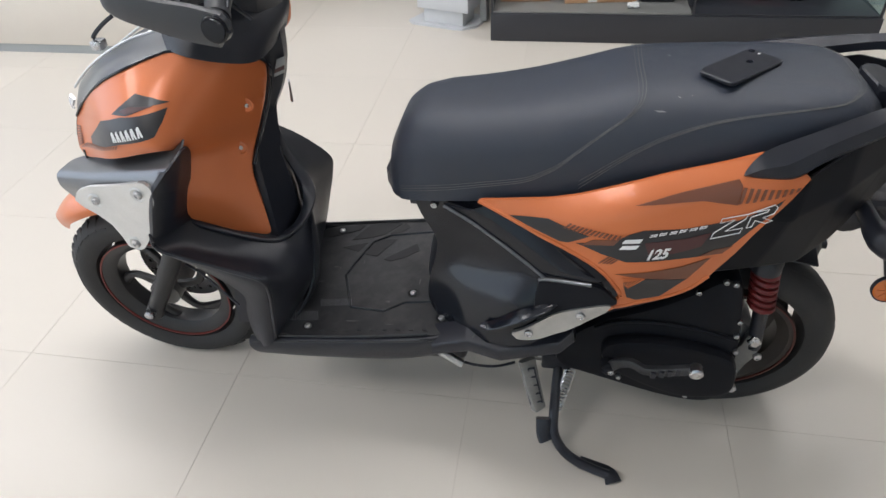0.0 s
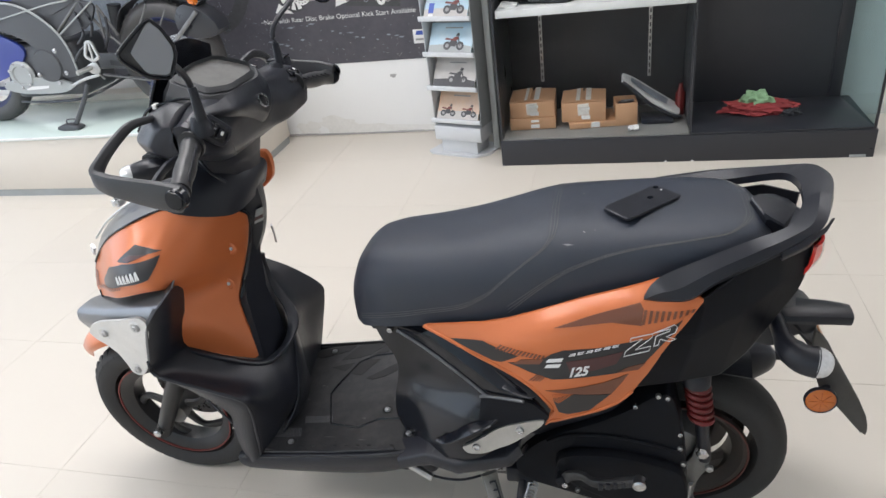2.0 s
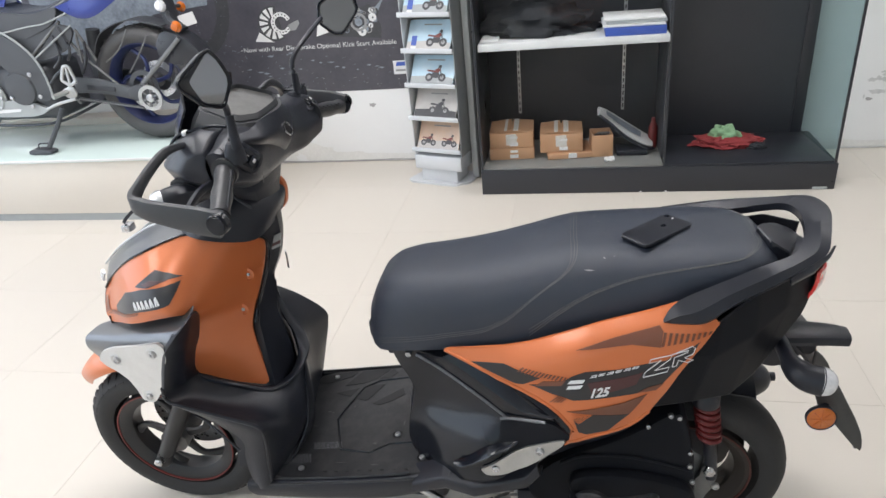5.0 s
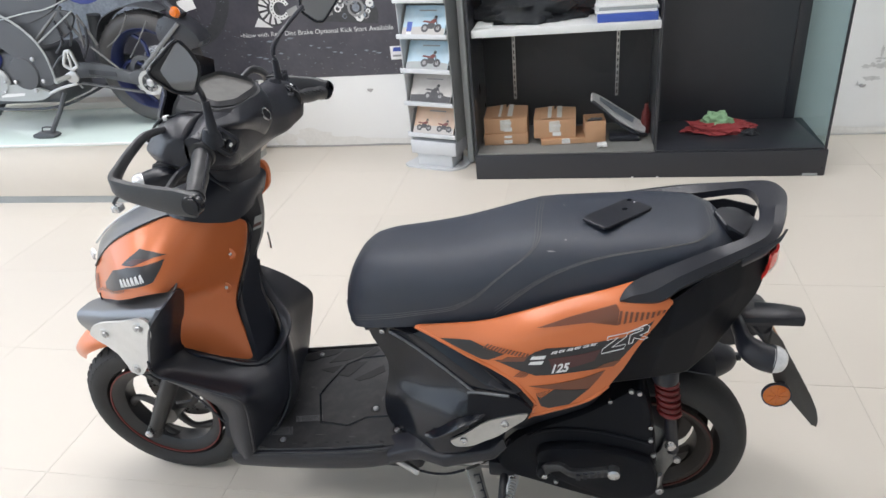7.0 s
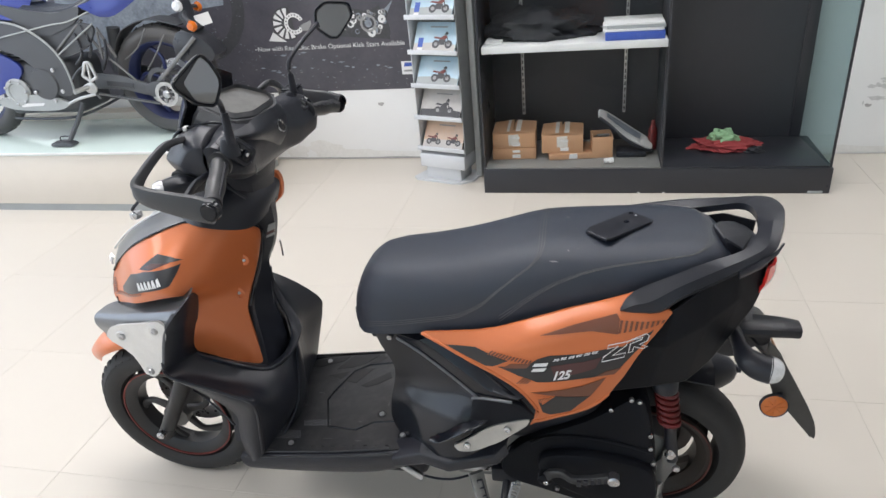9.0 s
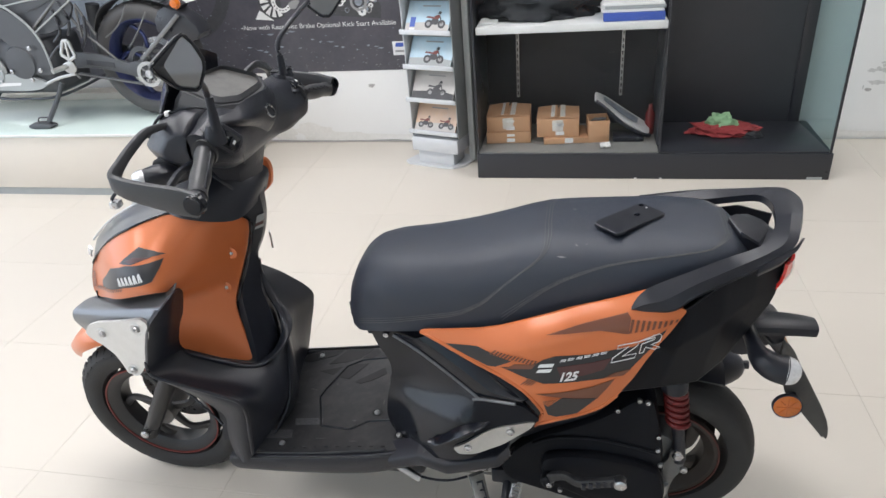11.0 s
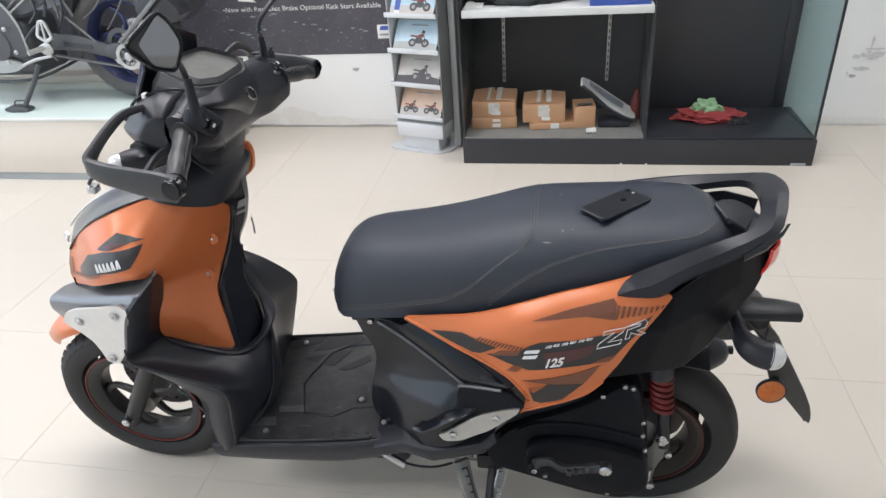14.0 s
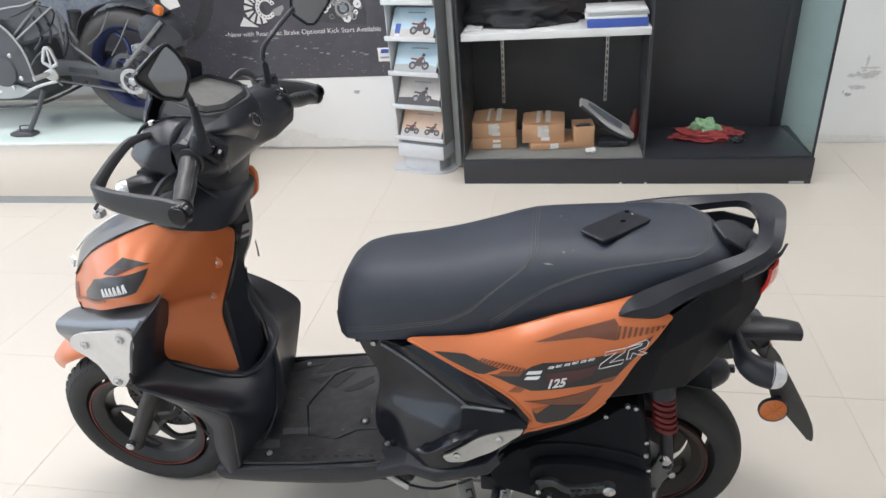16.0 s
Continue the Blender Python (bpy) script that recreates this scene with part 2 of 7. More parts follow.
def field(ctrl):
    """A smooth height w over x and z through a few control points."""
    c = np.array(ctrl, float)
    n = len(c)
    d = np.hypot(c[:, None, 0] - c[None, :, 0], c[:, None, 1] - c[None, :, 1]) + 1e-9
    k = np.where(d > 1e-8, d ** 2 * np.log(d), 0)
    q = np.c_[np.ones(n), c[:, :2]]
    s = np.linalg.solve(np.block([[k + np.eye(n) * 1e-4, q], [q.T, np.zeros((3, 3))]]), np.r_[c[:, 2], 0, 0, 0])

    def f(x, z):
        r = np.hypot(x - c[:, 0], z - c[:, 1]) + 1e-9
        return float((s[:n] * r * r * np.log(r)).sum() + s[n] + s[n + 1] * x + s[n + 2] * z)
    return f


def sheet(outline, height, thick=0.004, lift=0.0, step=0.022, rounds=2, cut=0.2):
    """A shell with an outline in x and z, laid on the height w(x, z)."""
    pts = soft(outline, rounds, cut) if rounds else outline
    bm = bmesh.new()
    bm.faces.new([bm.verts.new((p[0], 0, p[1])) for p in pts])
    for axis in (0, 2):
        vals = [p[0 if axis == 0 else 1] for p in pts]
        at = math.floor(min(vals) / step) * step + step
        while at < max(vals):
            no = Vector((1, 0, 0)) if axis == 0 else Vector((0, 0, 1))
            bmesh.ops.bisect_plane(bm, geom=bm.verts[:] + bm.edges[:] + bm.faces[:], plane_co=no * at, plane_no=no, dist=1e-5)
            at += step
    bmesh.ops.triangulate(bm, faces=bm.faces[:])
    for v in bm.verts:
        v.co.y = -(height(v.co.x, v.co.z) + lift)
    got = bmesh.ops.extrude_face_region(bm, geom=bm.faces[:], use_keep_orig=True)
    for v in got["geom"]:
        if isinstance(v, bmesh.types.BMVert):
            v.co.y += thick
    return bm


def skin(rows, nu=4, nv=4, thick=0.0, wrap=False):
    """A smooth surface through rows of points (x, w, z)."""
    fine = [spline([V(*p) for p in r], nu) for r in rows]
    cols = [spline([r[i] for r in fine], nv) for i in range(len(fine[0]))]
    bm = bmesh.new()
    vs = [[bm.verts.new(p) for p in c] for c in cols]
    for i in range(len(vs) - 1):
        for j in range(len(vs[0]) - 1):
            bm.faces.new((vs[i][j], vs[i + 1][j], vs[i + 1][j + 1], vs[i][j + 1]))
    if thick:
        bmesh.ops.recalc_face_normals(bm, faces=bm.faces[:])
        bm.normal_update()
        got = bmesh.ops.extrude_face_region(bm, geom=bm.faces[:], use_keep_orig=True)
        new_vs = [v for v in got["geom"] if isinstance(v, bmesh.types.BMVert)]
        bm.normal_update()
        for v in new_vs:
            v.co -= v.normal * thick
    return bm


def facet(rows, thick=0.004, bevel=0.004):
    """A shell of flat faces through rows of points (x, w, z), its ridges slightly rounded."""
    bm = bmesh.new()
    vs = [[bm.verts.new(V(*p)) for p in r] for r in rows]
    for a, b in zip(vs, vs[1:]):
        for j in range(len(a) - 1):
            bm.faces.new((a[j], b[j], b[j + 1], a[j + 1]))
    bmesh.ops.recalc_face_normals(bm, faces=bm.faces[:])
    if bevel:
        ridge = [e for e in bm.edges if len(e.link_faces) == 2]
        bmesh.ops.bevel(bm, geom=ridge, offset=bevel, segments=2, profile=0.5, affect="EDGES")
    got = bmesh.ops.extrude_face_region(bm, geom=bm.faces[:], use_keep_orig=True)
    bm.normal_update()
    for v in got["geom"]:
        if isinstance(v, bmesh.types.BMVert):
            v.co -= v.normal * thick
    return bm


def loft(rings, cap=True):
    bm = bmesh.new()
    vs = [[bm.verts.new(p) for p in r] for r in rings]
    n = len(vs[0])
    for a, b in zip(vs, vs[1:]):
        for i in range(n):
            bm.faces.new((a[i], a[(i + 1) % n], b[(i + 1) % n], b[i]))
    if cap:
        bm.faces.new(vs[0])
        bm.faces.new(vs[-1])
    return bm


def rings_along(path, section, up=(0, 0, 1)):
    """Rings of a section(s) -> [(a, b)] carried along a path; a goes sideways, b upwards."""
    out, n = [], len(path)
    for i, p in enumerate(path):
        t = (path[min(i + 1, n - 1)] - path[max(i - 1, 0)]).normalized()
        side = t.cross(Vector(up))
        side = side.normalized() if side.length > 1e-3 else Vector((1, 0, 0))
        top = side.cross(t)
        out.append([p + side * a + top * b for a, b in section(i / (n - 1))])
    return out


def disc(r, n=10, squash=1.0):
    return [(r * math.cos(2 * math.pi * k / n), squash * r * math.sin(2 * math.pi * k / n)) for k in range(n)]


def tube(pts, r, seg=10, n=5, up=(0, 0, 1), squash=1.0):
    path = spline([V(*p) for p in pts], n) if n > 1 else [V(*p) for p in pts]
    rad = r if callable(r) else (lambda s: r)
    return loft(rings_along(path, lambda s: disc(rad(s), seg, squash), up))


def band(pts, half_a, half_b, n=6, up=(0, 0, 1), power=4.0, seg=12):
    """A rounded bar; half_a sideways and half_b upwards may change along it."""
    path = spline([V(*p) for p in pts], n)
    fa = half_a if callable(half_a) else (lambda s: half_a)
    fb = half_b if callable(half_b) else (lambda s: half_b)

    def sect(s):
        out = []
        for k in range(seg):
            t = 2 * math.pi * k / seg
            c, d = math.cos(t), math.sin(t)
            out.append((fa(s) * math.copysign(abs(c) ** (2 / power), c), fb(s) * math.copysign(abs(d) ** (2 / power), d)))
        return out
    return loft(rings_along(path, sect, up))


def lathe(profile, centre, axis="w", seg=40):
    """Turns a closed profile of (radius, offset along the axis) round an axis through centre."""
    bm = bmesh.new()
    c = V(*centre)
    vs = []
    for k in range(seg):
        t = 2 * math.pi * k / seg
        ring = []
        for r, o in profile:
            a, b = r * math.cos(t), r * math.sin(t)
            d = {"w": Vector((a, -o, b)), "x": Vector((o, a, b)), "z": Vector((a, b, o))}[axis]
            ring.append(bm.verts.new(c + d))
        vs.append(ring)
    n = len(profile)
    for k in range(seg):
        a, b = vs[k], vs[(k + 1) % seg]
        for i in range(n):
            j = (i + 1) % n
            bm.faces.new((a[i], a[j], b[j], b[i]))
    bmesh.ops.remove_doubles(bm, verts=bm.verts[:], dist=1e-6)
    return bm


def block(lo, hi, bevel=0.003, seg=2):
    bm = bmesh.new()
    bmesh.ops.create_cube(bm, size=1)
    for v in bm.verts:
        v.co = Vector([(lo[i] + hi[i]) / 2 + v.co[i] * (hi[i] - lo[i]) for i in range(3)])
    if bevel:
        bmesh.ops.bevel(bm, geom=bm.edges[:], offset=bevel, segments=seg, profile=0.5, affect="EDGES")
    return bm


def prism(outline, w0, w1, bevel=0.006, rounds=1):
    """An outline in x and z, drawn out from w0 to w1, with bevelled rims."""
    pts = soft(outline, rounds, 0.25) if rounds else outline
    bm = bmesh.new()
    a = [bm.verts.new(V(p[0], w0, p[1])) for p in pts]
    b = [bm.verts.new(V(p[0], w1, p[1])) for p in pts]
    bm.faces.new(a)
    bm.faces.new(b)
    n = len(pts)
    for i in range(n):
        bm.faces.new((a[i], a[(i + 1) % n], b[(i + 1) % n], b[i]))
    if bevel:
        rim = [e for e in bm.edges if abs(e.verts[0].co.y - e.verts[1].co.y) < 1e-6]
        bmesh.ops.recalc_face_normals(bm, faces=bm.faces[:])
        bmesh.ops.bevel(bm, geom=rim, offset=bevel, segments=2, profile=0.5, affect="EDGES")
    return bm


def plate(outline, origin, u, v, thick, bevel=0.0, rounds=0):
    """A flat plate: an outline in the directions u and v from origin, thick along u x v."""
    pts = soft(outline, rounds, 0.25) if rounds else outline
    o, u, v = Vector(origin), Vector(u).normalized(), Vector(v).normalized()
    n = u.cross(v)
    bm = bmesh.new()
    a = [bm.verts.new(o + u * p[0] + v * p[1]) for p in pts]
    b = [bm.verts.new(o + u * p[0] + v * p[1] + n * thick) for p in pts]
    bm.faces.new(a)
    bm.faces.new(b)
    k = len(pts)
    for i in range(k):
        bm.faces.new((a[i], a[(i + 1) % k], b[(i + 1) % k], b[i]))
    if bevel:
        bmesh.ops.recalc_face_normals(bm, faces=bm.faces[:])
        bmesh.ops.bevel(bm, geom=bm.edges[:], offset=bevel, segments=2, profile=0.5, affect="EDGES")
    return bm


def merge(*meshes):
    out = bmesh.new()
    for b in meshes:
        me = bpy.data.meshes.new("joined")
        b.to_mesh(me)
        out.from_mesh(me)
        b.free()
        bpy.data.meshes.remove(me)
    return out


def letters(words, size, bold=0.0):
    """The words as a flat bmesh in x and y, from the built-in font."""
    curve = bpy.data.curves.new("words", "FONT")
    curve.body, curve.size, curve.offset = words, size, bold
    ob = new("words", curve)
    bpy.context.view_layer.update()
    me = bpy.data.meshes.new_from_object(ob.evaluated_get(bpy.context.evaluated_depsgraph_get()))
    bm = bmesh.new()
    bm.from_mesh(me)
    bpy.data.objects.remove(ob)
    bpy.data.meshes.remove(me)
    return bm


def screw(at, out, parent, r=0.009):
    """A button-headed screw with a hexagon socket, facing out."""
    m = Vector(out).to_track_quat("Z", "Y").to_matrix().to_4x4()
    bm = lathe([(0.0, -0.004), (r, -0.004), (r, 0.001), (r * 0.8, 0.0035), (r * 0.45, 0.0042), (r * 0.4, 0.002), (0.0, 0.002)], (0, 0, 0), "z", 12)
    for v in bm.verts:
        v.co = m @ v.co + V(*at)
    return part("screw", bm, STEEL, parent)


# ---- the room ----
XW, XE, YS, YN, TOP = -5.0, 4.2, -3.5, 3.675, 3.1
tagged(part("floor", block((XW - 0.2, YS - 0.2, -0.15), (XE + 0.2, YN + 0.2, -0.0012), 0), GROUT), "grouted bed under glossy beige showroom floor tiles", "floor", kind="structure")
tagged(part("wall_north", block((XW - 0.2, YN, -0.01), (XE + 0.2, YN + 0.2, TOP), 0), WALL), "white painted showroom wall with scuffs and damp stains", "wall", kind="structure")
tagged(part("wall_east", block((XE, YS - 0.2, -0.01), (XE + 0.2, YN, TOP), 0), WALL_GREY), "unseen showroom wall, grey chosen to cut bounce light", "wall", kind="structure")


def window_wall(name, lo, hi, along, openings):
    """A wall with openings through it: blocks between, under and over them."""
    pieces, at = [], lo[along]
    for a, b, z0, z1 in openings:
        for p0, p1, q0, q1 in ((at, a, lo[2], hi[2]), (a, b, lo[2], z0), (a, b, z1, hi[2])):
            l, h = list(lo), list(hi)
            l[along], h[along], l[2], h[2] = p0, p1, q0, q1
            pieces.append(block(l, h, 0))
        at = b
    l = list(lo)
    l[along] = at
    pieces.append(block(l, hi, 0))
    return tagged(part(name, merge(*pieces), WALL), "white wall round a wide shop window", "wall", kind="structure")


window_wall("wall_west", (XW - 0.2, YS - 0.2, -0.01), (XW, YN, TOP), 1, [(-3.2, 2.8, 0.3, 2.8)])
window_wall("wall_south", (XW, YS - 0.2, -0.01), (XE, YS, TOP), 0, [(-4.1, 2.5, 0.3, 2.85)])
tagged(part("ceiling", block((XW - 0.2, YS - 0.2, TOP), (XE + 0.2, YN + 0.2, TOP + 0.15), 0), CEILING), "plain white showroom ceiling", "ceiling", kind="structure")


def shop_window(name, axis, at, a, b, z0, z1, panes):
    root = thing(name, (0, 0, 0), "large shop window in a slim aluminium frame", "window", kind="structure")

    def bar(p0, p1, q0, q1):
        lo, hi = ((at - 0.04, p0, q0), (at + 0.04, p1, q1)) if axis == "x" else ((p0, at - 0.04, q0), (p1, at + 0.04, q1))
        part("window_frame", block(lo, hi, 0.004), FRAME_ALU, root)
    bar(a, b, z0, z0 + 0.06), bar(a, b, z1 - 0.06, z1)
    for k in range(panes + 1):
        p = a + (b - a - 0.05) * k / panes
        bar(p, p + 0.05, z0 + 0.06, z1 - 0.06)
    for k in range(panes):
        p, q = a + (b - a - 0.05) * k / panes + 0.05, a + (b - a - 0.05) * (k + 1) / panes
        lo, hi = ((at - 0.003, p, z0 + 0.06), (at + 0.003, q, z1 - 0.06)) if axis == "x" else ((p, at - 0.003, z0 + 0.06), (q, at + 0.003, z1 - 0.06))
        part("pane", block(lo, hi, 0), GLASS, root).visible_shadow = False


shop_window("window_1", "x", XW - 0.1, -3.2, 2.8, 0.3, 2.8, 4)
shop_window("window_2", "y", YS - 0.1, -4.1, 2.5, 0.3, 2.85, 4)
tagged(part("ground", block((-60, -60, -0.4), (60, 60, -0.16), 0), material("outdoor_concrete", (0.30, 0.29, 0.27), 0.9, grain=0.1, stain=0.4)), "concrete forecourt outside the windows", "ground", kind="structure")


def added_ceiling_panel(x, y):
    """An unseen luminaire added for light: a thin frame round a glowing diffuser."""
    root = thing("added_ceiling_light", (x, y, TOP), "unseen flush ceiling panel, added to light the room from above", "ceiling light", "ceiling lights")
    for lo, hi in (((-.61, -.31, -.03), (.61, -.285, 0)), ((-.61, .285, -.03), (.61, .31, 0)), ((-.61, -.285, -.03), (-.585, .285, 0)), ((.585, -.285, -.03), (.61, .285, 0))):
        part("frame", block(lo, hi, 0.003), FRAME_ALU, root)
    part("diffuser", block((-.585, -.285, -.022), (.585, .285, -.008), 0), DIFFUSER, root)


# Glowing face of the added ceiling panels.
DIFFUSER = bpy.data.materials.new("added_lamp_diffuser")
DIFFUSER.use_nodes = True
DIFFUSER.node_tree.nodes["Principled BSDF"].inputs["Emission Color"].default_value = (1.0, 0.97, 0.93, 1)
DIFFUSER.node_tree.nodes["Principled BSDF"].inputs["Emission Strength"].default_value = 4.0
for lx, ly in ADDED_PANELS:
    added_ceiling_panel(lx, ly)


# ---- the scooter ----
scooter = thing("motor_scooter", (0, 1.115, 0), "orange and black motor scooter parked on its side stand", "scooter")
XF, XR, RF, RW, LEAN = -0.496, 0.768, 0.235, 0.226, 0.068          # wheel centres, tyre radii, lean on the side stand

# wheels
TREAD = [(1.0, 0.000), (0.995, 0.20), (0.975, 0.55), (0.93, 0.86), (0.86, 1.0), (0.78, 0.96), (0.72, 0.80)]


def wheel(parent, name, x, r, half, rim_r, spokes, tyre_mat, rim_mat, stripe, groove=36, spoke_r=0.014, lug_out=1.012):
    w = part(name, lathe([(0.036, -half * 0.95), (0.036, half * 0.95), (0.012, half), (0.012, -half)], (x, 0, r), seg=20), CAST, parent)
    prof = [(r * a, half * b) for a, b in TREAD] + [(r * a, -half * b) for a, b in reversed(TREAD[1:])]
    bm = lathe(prof, (x, 0, r), seg=72)
    part("tyre", bm, tyre_mat, w)
    part("rim", lathe([(rim_r, -half * 0.78), (rim_r + 0.012, -half * 0.80), (rim_r + 0.014, -half * 0.66), (rim_r - 0.012, -half * 0.5), (rim_r - 0.016, 0), (rim_r - 0.012, half * 0.5), (rim_r + 0.014, half * 0.66), (rim_r + 0.012, half * 0.80), (rim_r, half * 0.78), (rim_r - 0.02, half * 0.45), (rim_r - 0.024, 0), (rim_r - 0.02, -half * 0.45)], (x, 0, r), seg=60), rim_mat, w)
    if stripe:
        for s in (1, -1):
            part("rim_stripe", lathe([(rim_r + 0.0085, s * half * 0.865), (rim_r + 0.0120, s * half * 0.865), (rim_r + 0.0120, s * half * 0.78), (rim_r + 0.0085, s * half * 0.78)], (x, 0, r), seg=60), stripe, w)
    for k in range(spokes):
        t = 2 * math.pi * (k + 0.25) / spokes
        c, s = math.cos(t), math.sin(t)
        c2, s2 = math.cos(t + 0.42), math.sin(t + 0.42)
        part("spoke", tube([(x + 0.03 * c, half * 0.35, r + 0.03 * s), (x + 0.6 * rim_r * c, half * 0.28, r + 0.6 * rim_r * s), (x + (rim_r - 0.012) * c2, 0, r + (rim_r - 0.012) * s2)], lambda q: spoke_r * (1.25 - 0.35 * math.sin(math.pi * q)), 8, 5, (0, 1, 0), 0.75), rim_mat, w)
    # tread blocks round the shoulders
    lug, step = [], 2 * math.pi / groove
    for side in (1, -1):
        for k in range(groove):
            t = k * step + (0 if side > 0 else step / 2)
            for q0, q1 in ((0.45, 0.93),):
                b = bmesh.new()
                vs = []
                for rr in (0.93, lug_out):
                    for ww, tt in ((q0, t), (q1, t + step * 0.30), (q1, t + step * 0.95), (q0, t + step * 0.62)):
                        out = r * (rr - 0.135 * ww ** 4)
                        vs.append(b.verts.new(V(x + out * math.cos(tt), side * half * ww, r + out * math.sin(tt))))
                for f in ((0, 1, 2, 3), (4, 5, 6, 7), (0, 1, 5, 4), (1, 2, 6, 5), (2, 3, 7, 6), (3, 0, 4, 7)):
                    b.faces.new([vs[i] for i in f])
                lug.append(b)
    tagged(part("tread", merge(*lug), tyre_mat, w), kind="stuff")
    return w


front_wheel = wheel(scooter, "front_wheel", XF, RF, 0.046, 0.147, 5, RUBBER, RIM_BLACK, RED_LINE, 44, 0.0115)
front_wheel.location, front_wheel.rotation_euler = (0, -.012, 0), (LEAN, 0, 0)
rear_wheel = wheel(scooter, "rear_wheel", XR, RW, 0.056, 0.134, 5, RUBBER, RIM_BROWN, RED_DULL, 40, 0.020, 0.990)
rear_wheel.rotation_euler = (LEAN, 0, 0)
part("brake_disc", lathe([(0.112, -0.063), (0.112, -0.059), (0.066, -0.059), (0.066, -0.063)], (XF, 0, RF), seg=44), STEEL, front_wheel)
for k in range(18):
    t = 2 * math.pi * k / 18
    part("disc_hole", lathe([(0.0, -0.0585), (0.0045, -0.0585), (0.0045, -0.0635), (0.0, -0.0635)], (XF + 0.091 * math.cos(t), 0, RF + 0.091 * math.sin(t)), seg=8), RIM_BLACK, front_wheel)

# front fork, axle, caliper, mudguard
for s in (1, -1):
    leg = part("fork_leg", tube([(-.512, s * .086 + .014, .208), (-.448, s * .086 + .014, .318), (-.408, s * .085 + .013, .387), (-.330, s * .082 + .010, .530)], lambda q: .0190 + .0045 * min(1, q * 2.5), 16, 3), FORK, scooter)
    part("fork_boot", tube([(-.395, s * .085 + .013, .410), (-.365, s * .084 + .012, .465)], 0.026, 14, 1), BLACK, leg)
    part("fork_lug", tube([(-.522, s * .086 + .014, .190), (-.504, s * .086 + .014, .222)], 0.0205, 14, 1), FORK, leg)
    part("axle_bolt", lathe([(0, 0), (.012, 0), (.012, s * .012), (.007, s * .016), (0, s * .016)], (-.512, s * .106 + .014, .214), seg=6), STEEL, leg)
part("axle", tube([(-.510, .115, .214), (XF, .015, RF), (-.510, -.085, .215)], 0.009, 10, 1), STEEL, scooter)
caliper = part("brake_caliper", prism([(-0.43, 0.29), (-0.37, 0.30), (-0.355, 0.345), (-0.385, 0.38), (-0.435, 0.355)], -0.085, -0.045), CAST, scooter)
part("caliper_bolt", lathe([(0, -.044), (.009, -.044), (.009, -.036), (0, -.036)], (-.40, 0, .335), seg=8), STEEL, caliper)
part("cable_clip", prism([(-0.425, 0.362), (-0.395, 0.377), (-0.41, 0.332)], 0.062, 0.068, 0.001, 0), BRASS, scooter, "copper-coloured cable clip")
part("brake_hose", tube([(-0.39, -0.05, 0.37), (-0.37, 0.0, 0.43), (-0.34, 0.06, 0.48)], 0.005, 8), BLACK, scooter)
part("speedometer_cable", tube([(-.40, .085, .345), (-.36, .10, .335), (-.315, .12, .315), (-.265, .14, .285)], 0.003, 8), BLACK, scooter)
rows = []
for k in range(9):
    t = radians(141 - k * 12.5)
    tip = 0.30 + 0.70 * math.sin(math.pi * min(1, (k + 0.3) / 2.6) / 2)
    rows.append([(XF + rr * math.cos(t), .016 + w * tip, RF + rr * math.sin(t)) for rr, w in ((0.252, 0.080), (0.270, 0.079), (0.292, 0.05), (0.299, 0), (0.292, -0.05), (0.270, -0.079), (0.252, -0.080))])
part("front_mudguard", skin(rows, 3, 3, 0.004), ORANGE, scooter, "bright orange front mudguard")

# front apron: side cowls with stickers
FRONT = field([(-.495, .646, .125), (-.362, .74, .200), (-.272, .76, .218), (-.252, .726, .211), (-.255, .69, .152), (-.178, .837, .119),
               (-.124, .798, .026), (-.161, .739, .06), (-.195, .649, .065), (-.173, .435, .074), (-.295, .54, .145), (-.28, .85, .140),
               (-.40, .80, .135), (-.49, .74, .09), (-.40, .70, .185), (-.22, .75, .165), (-.24, .6, .12)])
APRON = [(-.512, .692), (-.503, .716), (-.469, .750), (-.394, .806), (-.338, .835), (-.292, .853), (-.250, .866), (-.204, .864), (-.158, .848), (-.136, .826), (-.128, .804), (-.132, .778),
         (-.146, .730), (-.163, .686), (-.181, .642), (-.190, .606), (-.190, .585), (-.186, .545), (-.180, .495), (-.177, .440), (-.228, .470), (-.276, .501), (-.301, .525), (-.304, .543), (-.287, .598),
         (-.273, .641), (-.258, .683), (-.243, .708), (-.258, .728), (-.320, .712), (-.400, .685), (-.488, .647), (-.512, .657)]
cowls = pair("front_side_cowl", sheet(APRON, FRONT, 0.006, step=0.012, rounds=2, cut=0.18), ORANGE, scooter, "orange painted front side cowl")


def sticker(outline, mat, parent, height, lift=0.0012, rounds=0, name="sticker"):
    return part(name, sheet(outline, height, 0.0008, lift, 0.016, rounds), mat, parent)


def hatch(a, b, c, d, n, mat, parent, height, lift=0.0013):
    """Slanted stripes between the edge a-b and the edge d-c."""
    a, b, c, d = (Vector(p) for p in (a, b, c, d))
    for k in range(n):
        t, u = k / n, (k + 0.5) / n
        sticker([tuple(a.lerp(b, t)), tuple(a.lerp(b, u)), tuple(d.lerp(c, u)), tuple(d.lerp(c, t))], mat, parent, height, lift, 0, "stripe")


